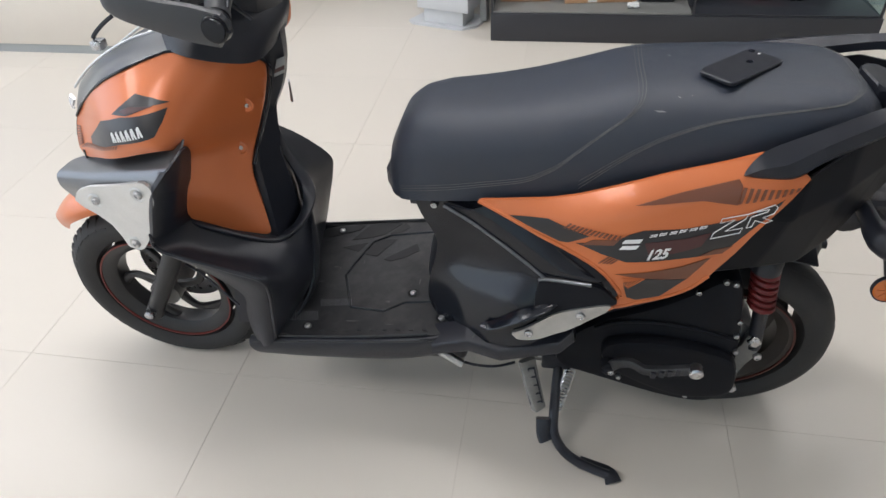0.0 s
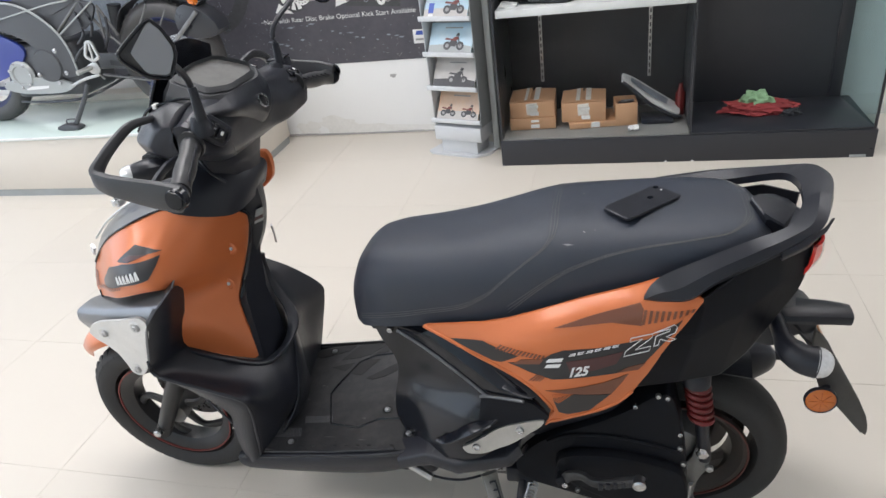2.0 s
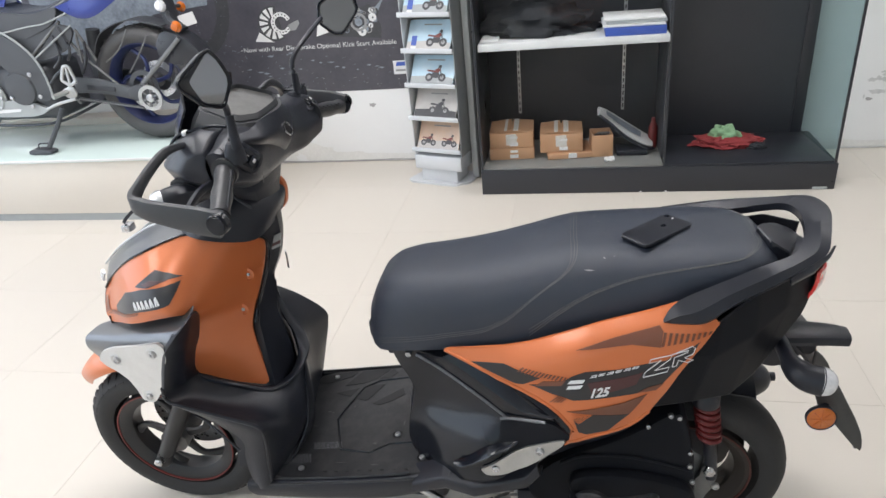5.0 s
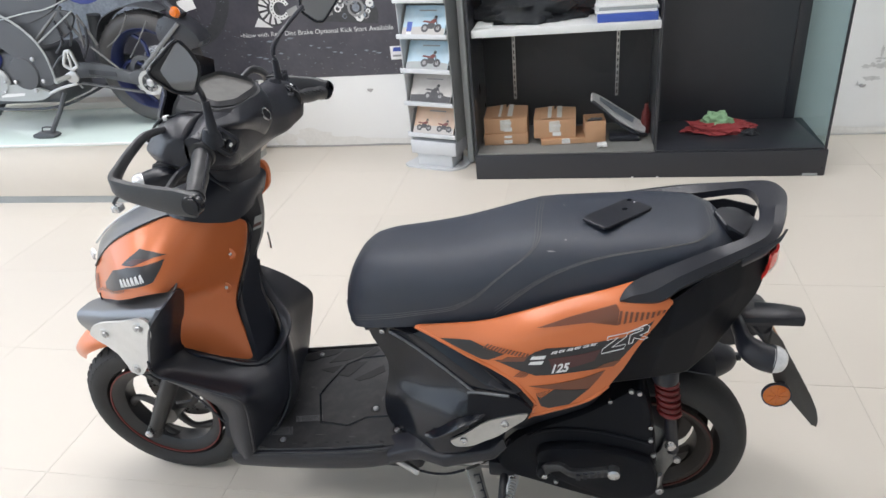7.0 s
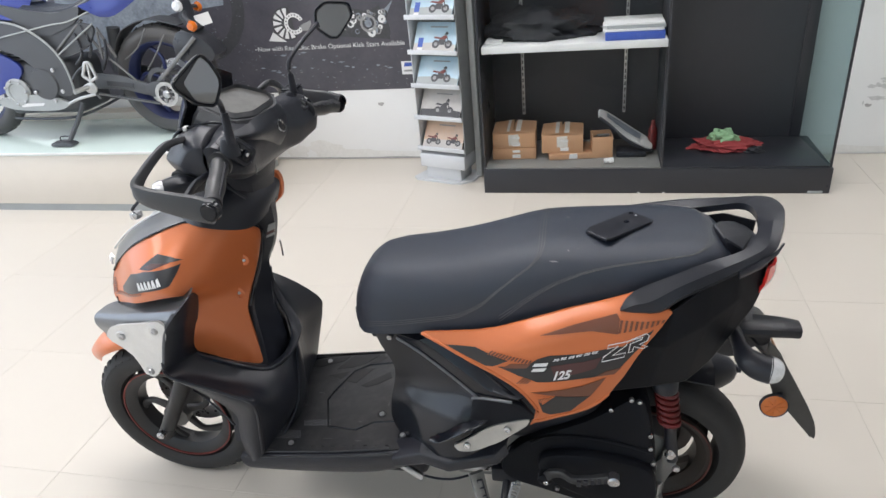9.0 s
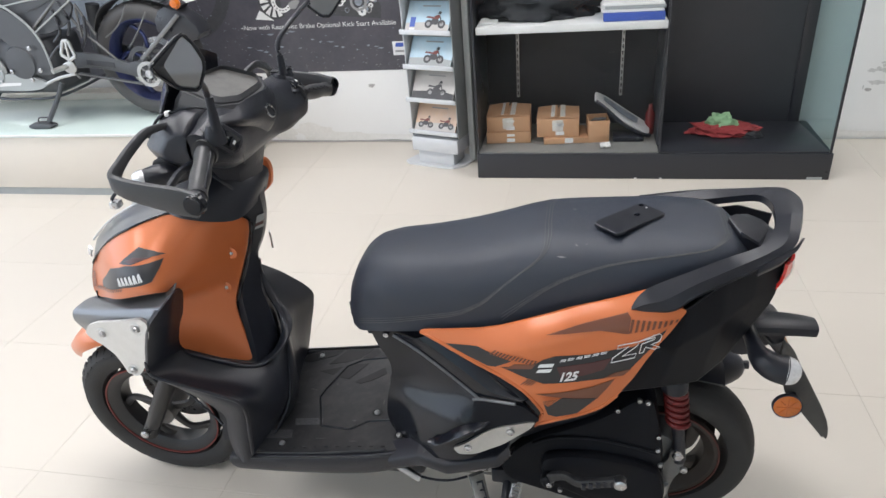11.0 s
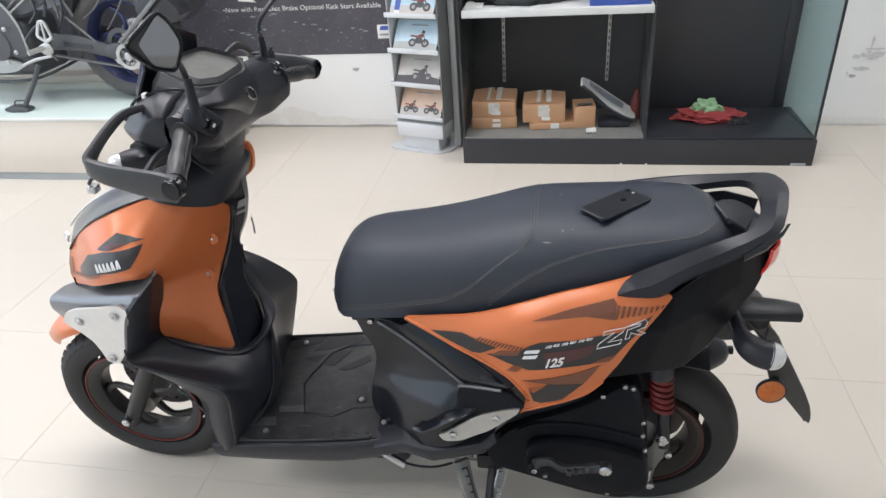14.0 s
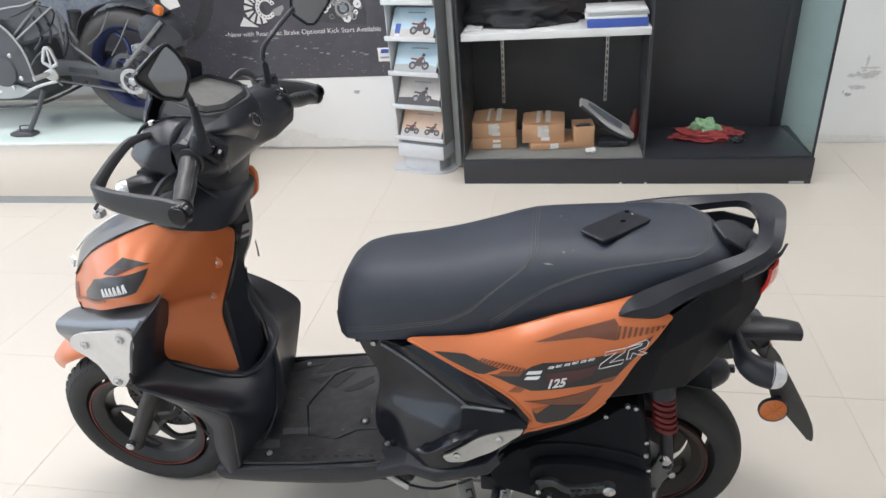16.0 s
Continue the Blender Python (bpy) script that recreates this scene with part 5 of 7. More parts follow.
# front half round the lamp: a rounded bulb with a crease and a flat underside
FRONT_HALF = [(.191, ((-.168, 1.022), (-.150, 1.046), (-.134, 1.056), (-.116, 1.057), (-.108, 1.030), (-.110, 1.008), (-.138, 1.003), (-.160, 1.008))),
              (.184, ((-.186, 1.022), (-.160, 1.052), (-.136, 1.062), (-.118, 1.064), (-.110, 1.030), (-.112, 1.002), (-.140, .996), (-.172, 1.004))),
              (.140, ((-.238, 1.020), (-.198, 1.064), (-.150, 1.082), (-.118, 1.078), (-.110, 1.030), (-.112, .990), (-.165, .982), (-.222, .994))),
              (.070, ((-.254, 1.012), (-.214, 1.062), (-.150, 1.086), (-.110, 1.078), (-.106, 1.020), (-.110, .985), (-.170, .974), (-.230, .984))),
              (.0, ((-.258, 1.008), (-.218, 1.060), (-.150, 1.086), (-.110, 1.078), (-.106, 1.020), (-.110, .985), (-.170, .972), (-.234, .980))),
              (-.075, ((-.252, 1.012), (-.212, 1.060), (-.150, 1.084), (-.110, 1.074), (-.106, 1.015), (-.110, .985), (-.165, .974), (-.228, .982))),
              (-.130, ((-.217, 1.018), (-.180, 1.056), (-.140, 1.074), (-.112, 1.066), (-.106, 1.005), (-.110, .980), (-.150, .974), (-.200, .986)))]
head = part("handlebar_cover", cover(FRONT_HALF), BLACK, scooter)
# rear half: carries the switches and narrows down to the neck
REAR_HALF = [(.191, ((-.120, 1.030), (-.112, 1.056), (-.096, 1.060), (-.082, 1.056), (-.071, 1.036), (-.071, 1.004), (-.088, .994), (-.114, 1.000))),
             (.168, ((-.120, 1.028), (-.112, 1.060), (-.092, 1.066), (-.078, 1.062), (-.064, 1.040), (-.062, .998), (-.085, .985), (-.112, .992))),
             (.130, ((-.124, 1.028), (-.114, 1.074), (-.088, 1.076), (-.068, 1.064), (-.049, 1.030), (-.056, .982), (-.085, .966), (-.116, .978))),
             (.080, ((-.126, 1.028), (-.112, 1.080), (-.086, 1.078), (-.066, 1.064), (-.053, 1.034), (-.064, .972), (-.090, .952), (-.118, .966))),
             (.030, ((-.126, 1.020), (-.110, 1.080), (-.086, 1.078), (-.066, 1.064), (-.055, 1.036), (-.066, .970), (-.090, .948), (-.118, .962))),
             (-.030, ((-.126, 1.020), (-.110, 1.078), (-.086, 1.074), (-.068, 1.060), (-.058, 1.026), (-.068, .968), (-.090, .945), (-.118, .962))),
             (-.075, ((-.126, 1.020), (-.110, 1.072), (-.088, 1.068), (-.070, 1.056), (-.058, 1.010), (-.068, .962), (-.090, .945), (-.118, .962))),
             (-.120, ((-.130, 1.020), (-.112, 1.066), (-.090, 1.064), (-.068, 1.052), (-.046, 1.000), (-.054, .958), (-.088, .948), (-.120, .966))),
             (-.168, ((-.140, 1.026), (-.128, 1.054), (-.106, 1.064), (-.070, 1.052), (-.043, 1.000), (-.050, .960), (-.098, .952), (-.134, .976))),
             (-.205, ((-.140, 1.024), (-.126, 1.050), (-.102, 1.060), (-.068, 1.050), (-.040, 1.000), (-.047, .964), (-.098, .957), (-.134, .978))),
             (-.226, ((-.130, 1.016), (-.118, 1.038), (-.096, 1.046), (-.068, 1.040), (-.046, 1.000), (-.054, .974), (-.094, .968), (-.122, .984)))]
rear_cover = part("rear_handlebar_cover", cover(REAR_HALF), BLACK, scooter)
rings = []
for z, x1, left, right in ((.855, -.100, .052, .052), (.90, -.096, .066, .056), (.94, -.086, .084, .062), (.97, -.078, .104, .068), (1.0, -.072, .124, .074)):
    rings.append([V(-.19, left * .8, z), V(x1 - .06, left, z), V(x1 - .018, left * .66, z), V(x1 - .002, left * .12, z), V(x1 + .002, -right * .45, z), V(x1 - .014, -right * .9, z), V(x1 - .06, -right, z), V(-.19, -right * .8, z)])
fine = [spline([r[i] for r in rings], 4) for i in range(8)]
part("neck_cover", loft([list(r) for r in zip(*fine)]), BLACK, scooter)
part("cover_tongue", skin([[(-.086, .150, 1.072), (-.062, .112, 1.074), (-.056, .070, 1.080), (-.052, .0, 1.078), (-.058, -.050, 1.072), (-.066, -.076, 1.066)],
                           [(-.074, .152, 1.068), (-.046, .110, 1.060), (-.042, .068, 1.056), (-.042, .010, 1.050), (-.048, -.040, 1.044), (-.057, -.074, 1.046)],
                           [(-.068, .150, 1.063), (-.044, .104, 1.050), (-.042, .064, 1.040), (-.045, .014, 1.024), (-.049, -.030, 1.006), (-.055, -.066, 1.012)],
                           [(-.070, .148, 1.059), (-.053, .102, 1.042), (-.053, .062, 1.029), (-.057, .016, 1.008), (-.062, -.026, .986), (-.064, -.064, .994)]], 5, 5, 0.004), BLACK, rear_cover)
# Matt black block paints the shade of the hollow underside.
part("underside_shade", prism([(-.212, .992), (-.165, .974), (-.118, .980), (-.116, 1.004), (-.17, 1.006), (-.205, 1.004)], .050, .178, .003, 1), PAD, head)
part("apron_top", skin([[(-.250, .126, .868), (-.204, .150, .867), (-.157, .128, .848), (-.122, .082, .830), (-.106, .030, .836), (-.102, -.040, .850)],
                       [(-.262, .105, .898), (-.202, .122, .900), (-.154, .100, .896), (-.114, .060, .886), (-.092, .012, .882), (-.092, -.045, .892)],
                       [(-.265, .060, .930), (-.205, .070, .935), (-.165, .060, .935), (-.132, .030, .925), (-.114, .0, .918), (-.112, -.030, .915)]], 5, 5, 0.004), BLACK, scooter, "black plastic panel above the orange cowl")
up = Vector((.35, 0, .94)).normalized()
fw = up.cross(Vector((0, 1, 0)))


def on_dash(u, w, h):
    return Vector((-.116, 0, 1.091)) + fw * -u + Vector((0, -w, 0)) + up * h


hexa = [(-.046, .078), (.022, .086), (.044, .045), (.044, -.045), (.022, -.082), (-.046, -.066), (-.056, 0)]
bezel = bmesh.new()
outer, inner = soft([(u * 1.16, w * 1.10) for u, w in hexa], 2, .12), soft(hexa, 2, .12)
n = len(outer)
lv = [[bezel.verts.new(on_dash(u, w, h)) for u, w in ring] for ring, h in ((outer, -.014), (outer, .004), (inner, .012), (inner, .002))]
for a, b in zip(lv, lv[1:]):
    for i in range(n):
        bezel.faces.new((a[i], a[(i + 1) % n], b[(i + 1) % n], b[i]))
dash = part("instrument_bezel", bezel, GUARD, scooter)
# creased shroud standing round the instrument
hood = bmesh.new()
lv = [[hood.verts.new(on_dash(u * a + d, w * b, h)) for u, w in soft(hexa, 1, .10)] for a, b, d, h in ((1.62, 1.34, .012, -.055), (1.48, 1.30, .008, -.020), (1.24, 1.17, .002, .0015), (1.12, 1.07, 0, .0015), (1.12, 1.07, 0, -.012))]
n = len(lv[0])
for a, b in zip(lv, lv[1:]):
    for i in range(n):
        hood.faces.new((a[i], a[(i + 1) % n], b[(i + 1) % n], b[i]))
part("dash_shroud", hood, GUARD, scooter, "", 20)
face = bmesh.new()
face.faces.new([face.verts.new(on_dash(u * .995, w * .995, .004)) for u, w in inner])
part("instrument_glass", face, DISPLAY, dash, "dusty instrument display")
emb = lathe([(.012, .0), (.0145, .0), (.0145, .003), (.012, .003)], (0, 0, 0), "z", 24)
m = Vector((.92, 0, .38)).to_track_quat("Z", "Y").to_matrix().to_4x4()
for v in emb.verts:
    v.co = m @ v.co + V(-.0385, -.004, 1.0375)
part("round_emblem", emb, STEEL, head, "round chrome emblem ring")
visor = skin([[(-.215, .125, 1.005), (-.262, .06, .985), (-.275, 0, .98), (-.262, -.06, .985), (-.215, -.125, 1.005)], [(-.205, .12, 1.065), (-.245, .06, 1.06), (-.255, 0, 1.06), (-.245, -.06, 1.06), (-.205, -.12, 1.065)], [(-.185, .105, 1.115), (-.212, .055, 1.135), (-.222, 0, 1.15), (-.214, -.07, 1.155), (-.195, -.12, 1.13)]], 4, 4, 0.004)
part("cover_seam", tube([(-.242, .120, 1.028), (-.207, .120, 1.068), (-.170, .120, 1.079), (-.133, .120, 1.0865), (-.100, .120, 1.0845)], 0.0030, 8, 4), BLACK_GLOSS, head)
part("cover_seam", tube([(-.222, -.120, 1.026), (-.187, -.120, 1.062), (-.155, -.120, 1.073), (-.128, -.120, 1.080), (-.100, -.120, 1.074)], 0.0030, 8, 4), BLACK_GLOSS, head)
part("seam_clip", block(tuple(V(-.190, .126, 1.071)), tuple(V(-.182, .114, 1.080)), 0.001), PAPER, head)
part("fly_screen", visor, BLACK_GLOSS, scooter, "small smoked black fly screen")
part("handlebar", tube([(-.078, .10, 1.022), (-.085, 0, 1.03), (-.078, -.10, 1.022)], 0.011, 10, 4), STEEL, scooter)
for s in (1, -1):
    a, b = (V(-.038, s * .320, .996), V(-.080, s * .197, 1.027)) if s > 0 else (V(-.040, -.328, .986), V(-.062, -.195, 1.012))
    grip = part("grip", tube([tuple((a.x, -a.y, a.z)), tuple((b.x, -b.y, b.z))], lambda q: .0172 + .0012 * math.cos(14 * q), 16, 10), GRIP, scooter, "ribbed black rubber grip")
    part("grip_flange", tube([(b.x, -b.y - s * .003, b.z), (b.x, -b.y + s * .004, b.z)], .025, 22, 1), GRIP, grip)
    for k in range(6):
        c = b.lerp(a, .16 + .13 * k)
        part("grip_rib", tube([(c.x + .014, -c.y - s * .006, c.z + .012), (c.x + .018, -c.y + s * .007, c.z + .004)], 0.0020, 6, 1), BLACK, grip)
    part("bar_end", lathe([(0, s * .0), (.017, s * .0), (.019, s * .006), (.018, s * .012), (.012, s * .015), (0, s * .015)], (-.036, s * (.322 if s > 0 else .336), .995 if s > 0 else .982), seg=22), BLACK, scooter)
    if s > 0:
        o, n_u, n_f = V(-.0500, .159, 1.036), V(-.050, .155, 1.008) - V(-.073, .182, 1.042), Vector((.82, -.56, .11)).normalized()
    else:
        o, n_u, n_f = V(-.066, -.200, 1.036), Vector((0, 1, 0)), Vector((.62, 0, .78))
    n_u = (n_u - n_f * n_u.dot(n_f)).normalized()
    n_v = n_f.cross(n_u)
    part("switch_shoulder", plate(soft([(-.034, -.020), (.022, -.022), (.030, -.006), (.026, .020), (-.028, .024)], 2, .12), o - n_f * .012, n_u, n_v, .014, .004), BLACK, rear_cover)
    part("switch_face", plate(soft([(-.026, -.014), (.018, -.015), (.023, -.004), (.020, .014), (-.021, .016)], 1, .12), o - n_f * .002, n_u, n_v, .005, .0015), BLACK_GLOSS, rear_cover)
    part("switch", plate([(-.021, -.010), (-.002, -.010), (-.002, .010), (-.018, .010)], o + n_f * 0.003, n_u, n_v, .005, .0015), BLACK_GLOSS, rear_cover)
    part("switch", plate([(.001, -.010), (.017, -.010), (.017, .009), (.001, .009)], o + n_f * 0.003, n_u, n_v, .004, .0015), BLACK_GLOSS, rear_cover)
    part("switch_mark", plate([(-.010, .002), (-.005, .002), (-.005, .0045), (-.010, .0045)], o + n_f * 0.0082, n_u, n_v, .0003), GREY_PRINT, rear_cover)
    part("switch_mark", plate([(.006, -.003), (.011, -.003), (.011, .004), (.006, .004)], o + n_f * 0.0072, n_u, n_v, .0003), WHITE_PRINT, rear_cover)
    if s > 0:
        # Flat black plate paints the shade of a small triangular recess.
        part("pocket_shade", plate(soft([(-.010, -.006), (.006, -.006), (.004, .006), (-.012, .002)], 1, .15), V(-.0840, .181, 1.0560), Vector((.62, -.5, -.6)).normalized(), Vector((.5, .2, .84)).normalized(), .002, .0005), PAD, rear_cover)
        part("worn_edge", tube([(-.0475, .1235, .998), (-.0495, .120, .985), (-.0535, .116, .972)], .0011, 6, 2), WORN_GLINT, rear_cover)
    part("brake_lever", band([(-.105, s * .17, 1.005), (-.125, s * .22, .998), (-.118, s * .29, .985), (-.105, s * .325, .982)], .005, .007, 5), BLACK, scooter)
    if s < 0:
        res = part("brake_fluid_reservoir", block(tuple(V(-.118, -.19, 1.035)), tuple(V(-.080, -.245, 1.064)), 0.006, 2), BLACK, scooter)
        part("reservoir_lid", block(tuple(V(-.116, -.192, 1.065)), tuple(V(-.082, -.243, 1.068)), 0.001), BLACK_GLOSS, res)
    # hand guard: from the bar end round the front to the cover
    hg = part("hand_guard", band([(-.026, s * .336, .990), (-.065, s * .338, .999), (-.110, s * .337, 1.008), (-.155, s * .334, 1.018), (-.178, s * .326, 1.030), (-.174, s * .300, 1.050), (-.168, s * .260, 1.068), (-.166, s * .220, 1.076), (-.170, s * .160, 1.066)], lambda q: float(np.interp(q, [0, .15, .5, .7, 1], [.011, .009, .008, .0055, .0045])), lambda q: float(np.interp(q, [0, .12, .3, .45, .6, .8, 1], [.023, .025, .020, .016, .010, .009, .006])), 6, power=3.2), GUARD, scooter, "matt black hand guard round the grip")
    part("guard_cap", lathe([(0, s * .012), (.0165, s * .012), (.0185, s * .010), (.0195, 0), (.0150, s * .0125), (.0145, s * .0150), (.0, s * .0152)], (-.030, s * .336, .994), seg=24), BLACK_GLOSS, hg)
    # mirrors
    part("mirror_base", lathe([(0, -.02), (.019, -.02), (.018, .0), (.0135, .012), (.011, .016), (0, .016)], (-.062, s * .180, 1.058) if s > 0 else (-.090, -.184, 1.050), "z", 24), BLACK, scooter)
    part("mirror_boot", tube([(-.052, .186, 1.066), (-.051, .187, 1.126)] if s > 0 else [(-.080, -.187, 1.062), (-.080, -.187, 1.106)], lambda q: .0098 - .0025 * q, 12, 2), BLACK, scooter)
    if s > 0:
        pts, c, face_dir = [(-.053, .187, 1.11), (-.051, .191, 1.137), (-.038, .220, 1.160), (-.014, .27, 1.185), (.012, .345, 1.215)], V(.018, .355, 1.226), Vector((.80, -.60, -.03))
    else:
        pts, c, face_dir = [(-.080, -.187, 1.095), (-.079, -.190, 1.135), (-.060, -.24, 1.170), (-.050, -.33, 1.195)], V(-.021, -.365, 1.197), Vector((.36, -.90, .28))
    mir = part("mirror", tube(pts, 0.0055, 10, 5), BLACK, scooter, "black rear-view mirror on a bent stem")
    f = face_dir.normalized()
    u = Vector((0, 0, 1)).cross(f).normalized()
    v_ = f.cross(u)
    if s > 0:
        shape = [(.013, .041), (-.040, .006), (-.037, -.005), (-.012, -.033), (.019, -.044), (.035, -.015), (.036, -.001), (.026, .024)]
        pane = [(.012, .037), (-.022, .004), (-.021, -.002), (-.010, -.029), (.018, -.039), (.032, -.015), (.033, -.002), (.024, .022)]
    else:
        shape = [(-.042, .026), (-.014, .044), (.044, .036), (.050, .004), (.006, -.046), (-.014, -.044), (-.046, -.016)]
        pane = [(a * .88, q * .88) for a, q in shape]
    shape, pane = soft(shape, 2, .14), soft(pane, 2, .14)
    hb = bmesh.new()
    lv = [[hb.verts.new(c + u * a * k + v_ * q * k + f * h) for a, q in line] for line, k, h in ((shape, .35, -.034), (shape, .75, -.028), (shape, .98, -.010), (shape, 1.0, -.002), (pane, 1.04, .004), (pane, 1.0, .002))]
    for a, q in zip(lv, lv[1:]):
        for i in range(len(shape)):
            j = (i + 1) % len(shape)
            hb.faces.new((a[i], a[j], q[j], q[i]))
    hb.faces.new(lv[0])
    part("housing", hb, GUARD, mir)
    gb = bmesh.new()
    gb.faces.new([gb.verts.new(c + u * a + v_ * q + f * .0022) for a, q in pane])
    part("mirror_glass", gb, MIRROR, mir, "mirror glass")
    rim = [c + u * a + v_ * q + f * .003 for a, q in shape]
    part("mirror_rim", loft(rings_along(rim + rim[:1], lambda k: disc(.0026, 6), tuple(f))), BLACK_GLOSS, mir)
    find = part("front_indicator", band([(-.150, s * .12, .955), (-.165, s * .16, .968), (-.180, s * .19, .980), (-.212, s * .220, .984)], lambda q: .008 + .019 * math.sin(2.4 * q) ** 2, lambda q: .007 + .014 * math.sin(2.4 * q) ** 2, 5, power=2.2), BLACK, scooter)
    part("lens", band([(-.208, s * .216, .983), (-.216, s * .223, .984), (-.222, s * .228, .984)], lambda q: .021 * (1 - .55 * q * q), lambda q: .017 * (1 - .55 * q * q), 4, power=2.2), LENS_CLEAR, find)
part("key_fob_wire", tube([(-.14, .11, .965), (-.11, .13, .945), (-.09, .12, .92)], 0.003, 6), BLACK, scooter)
part("latch", band([(-.495, -.03, .798), (-.502, -.03, .818), (-.475, -.03, .843), (-.445, -.03, .862)], .003, .004, 4), BLACK, nose)
part("latch_clip", block(tuple(V(-.508, -.02, .796)), tuple(V(-.486, -.045, .814)), 0.003), STEEL, nose)

# phone on the seat
phone = thing("mobile_phone", (.683, 1.087, .8160), "matt black mobile phone lying on the seat", "phone")
phone.rotation_euler = (0, radians(1), radians(45))
bm = bmesh.new()
lv = []
for k, h in ((.97, 0), (1, .0015), (1, .0055), (.97, .007)):
    ring = soft([(-.068, -.033), (.068, -.033), (.068, .033), (-.068, .033)], 2, .08)
    lv.append([bm.verts.new((a * k, b * k, h)) for a, b in ring])
for a, b in zip(lv, lv[1:]):
    for i in range(len(a)):
        j = (i + 1) % len(a)
        bm.faces.new((a[i], a[j], b[j], b[i]))
bm.faces.new(lv[0]), bm.faces.new(lv[-1])
part("body", bm, PHONE, phone)
part("camera_bump", lathe([(0, .007), (.005, .007), (.005, .0082), (0, .0082)], (.058, -.023, 0), "z", 14), BLACK_GLOSS, phone)
part("flash", lathe([(0, .007), (.0022, .007), (.0022, .0075), (0, .0075)], (.058, -.009, 0), "z", 10), PAPER, phone)
part("maker_mark", plate(soft([(-.006, -.005), (.006, -.005), (.006, .005), (-.006, .005)], 2, .25), (.020, 0, .00705), (1, 0, 0), (0, 1, 0), 0.0003), BLACK_GLOSS, phone)


# ---- show case along the wall ----
case_unit = thing("show_case", (0, 0, 0), "black laminate show case with glass front and white shelf", "cabinet")
X0, X1, XM, Y0, Y1 = 0.055, 1.757, 0.965, 3.125, 3.60
part("plinth", block((X0, Y0, 0.0), (X1, Y1, 0.133), 0.003), LAMINATE, case_unit)
part("chipped_corner", block((X1 - .10, Y0 - .0015, 0.0), (X1 - .03, Y0 + .01, 0.016), 0.004), POWDER_DARK, case_unit, "chipped bare board at the plinth corner")
for x in (.860, .982):
    part("paint_chip", block((x - .006, Y0 - .003, .001), (x + .006, Y0 + .004, .008), 0.002), PAPER, case_unit, "bare white chip at the plinth edge")
part("left_bottom", block((X0 + .01, Y0 + .012, 0.133), (XM - .004, Y1 - .03, 0.141), 0.001), CASE_FLOOR, case_unit)
part("right_bottom", block((XM + .004, Y0 + .012, 0.133), (X1 - .01, Y1 - .03, 0.141), 0.001), LAMINATE, case_unit)
part("back_board", block((X0, Y1 - .03, 0.133), (X1 - .05, Y1, 2.15), 0.001), CASE_BACK, case_unit)
part("partition", block((XM - .004, Y0 + .10, 0.141), (XM + .012, Y1 - .03, 2.12), 0.001), CASE_BACK, case_unit)
part("top_board", block((X0, Y0, 2.12), (X1, Y1, 2.2), 0.003), LAMINATE, case_unit)
part("side_board", block((X0, Y0 + .02, 0.133), (X0 + .012, Y1 - .03, 2.12), 0.001), LAMINATE, case_unit)
part("front_pane", block((X0 + .012, Y0 + .004, 0.141), (XM - .003, Y0 + .010, 2.12), 0), CASE_GLASS, case_unit).visible_shadow = False
part("side_pane", plate([(0, .135), (.449, .135), (.449, 2.12), (0, 2.12)], (X1 - .012, Y0 + .012, 0), (-.036, .447, 0), (0, 0, 1), -.006), SIDE_GLASS, case_unit, "pale green tinted glass side").visible_shadow = False
part("back_stile", block((X1 - .105, Y1 - .036, .141), (X1 - .05, Y1 - .0295, 2.12), 0.001), LAMINATE, case_unit)
part("pane_edge", block((X1 - .019, Y0 + .004, 0.135), (X1 - .008, Y0 + .0115, 2.12), 0), LAMINATE, case_unit)
part("pane_edge", block((XM - .003, Y0 + .002, 0.141), (XM + .004, Y0 + .014, 2.12), 0), LAMINATE, case_unit)
part("pane_edge", block((X0 + .008, Y0 + .002, 0.141), (X0 + .013, Y0 + .014, 2.12), 0), LAMINATE, case_unit)
shelf_z = 0.768
part("shelf", block((X0 + .02, Y0 + .025, shelf_z - .034), (XM - .006, Y1 - .035, shelf_z), 0.002), WHITE_BOARD, case_unit, "white laminated shelf")
part("shelf", block((X0 + .02, Y0 + .025, 1.34), (XM - .006, Y1 - .035, 1.374), 0.002), WHITE_BOARD, case_unit, "white laminated shelf")
for x in (.235, .788):
    rail = part("slotted_rail", block((x - .008, Y1 - .040, .30), (x + .008, Y1 - .029, 2.1), 0.001), SILVER, case_unit)
    for k in range(46):
        part("slot", block((x - .003, Y1 - .0415, .315 + .034 * k), (x + .003, Y1 - .0385, .335 + .034 * k), 0), LAMINATE, rail)


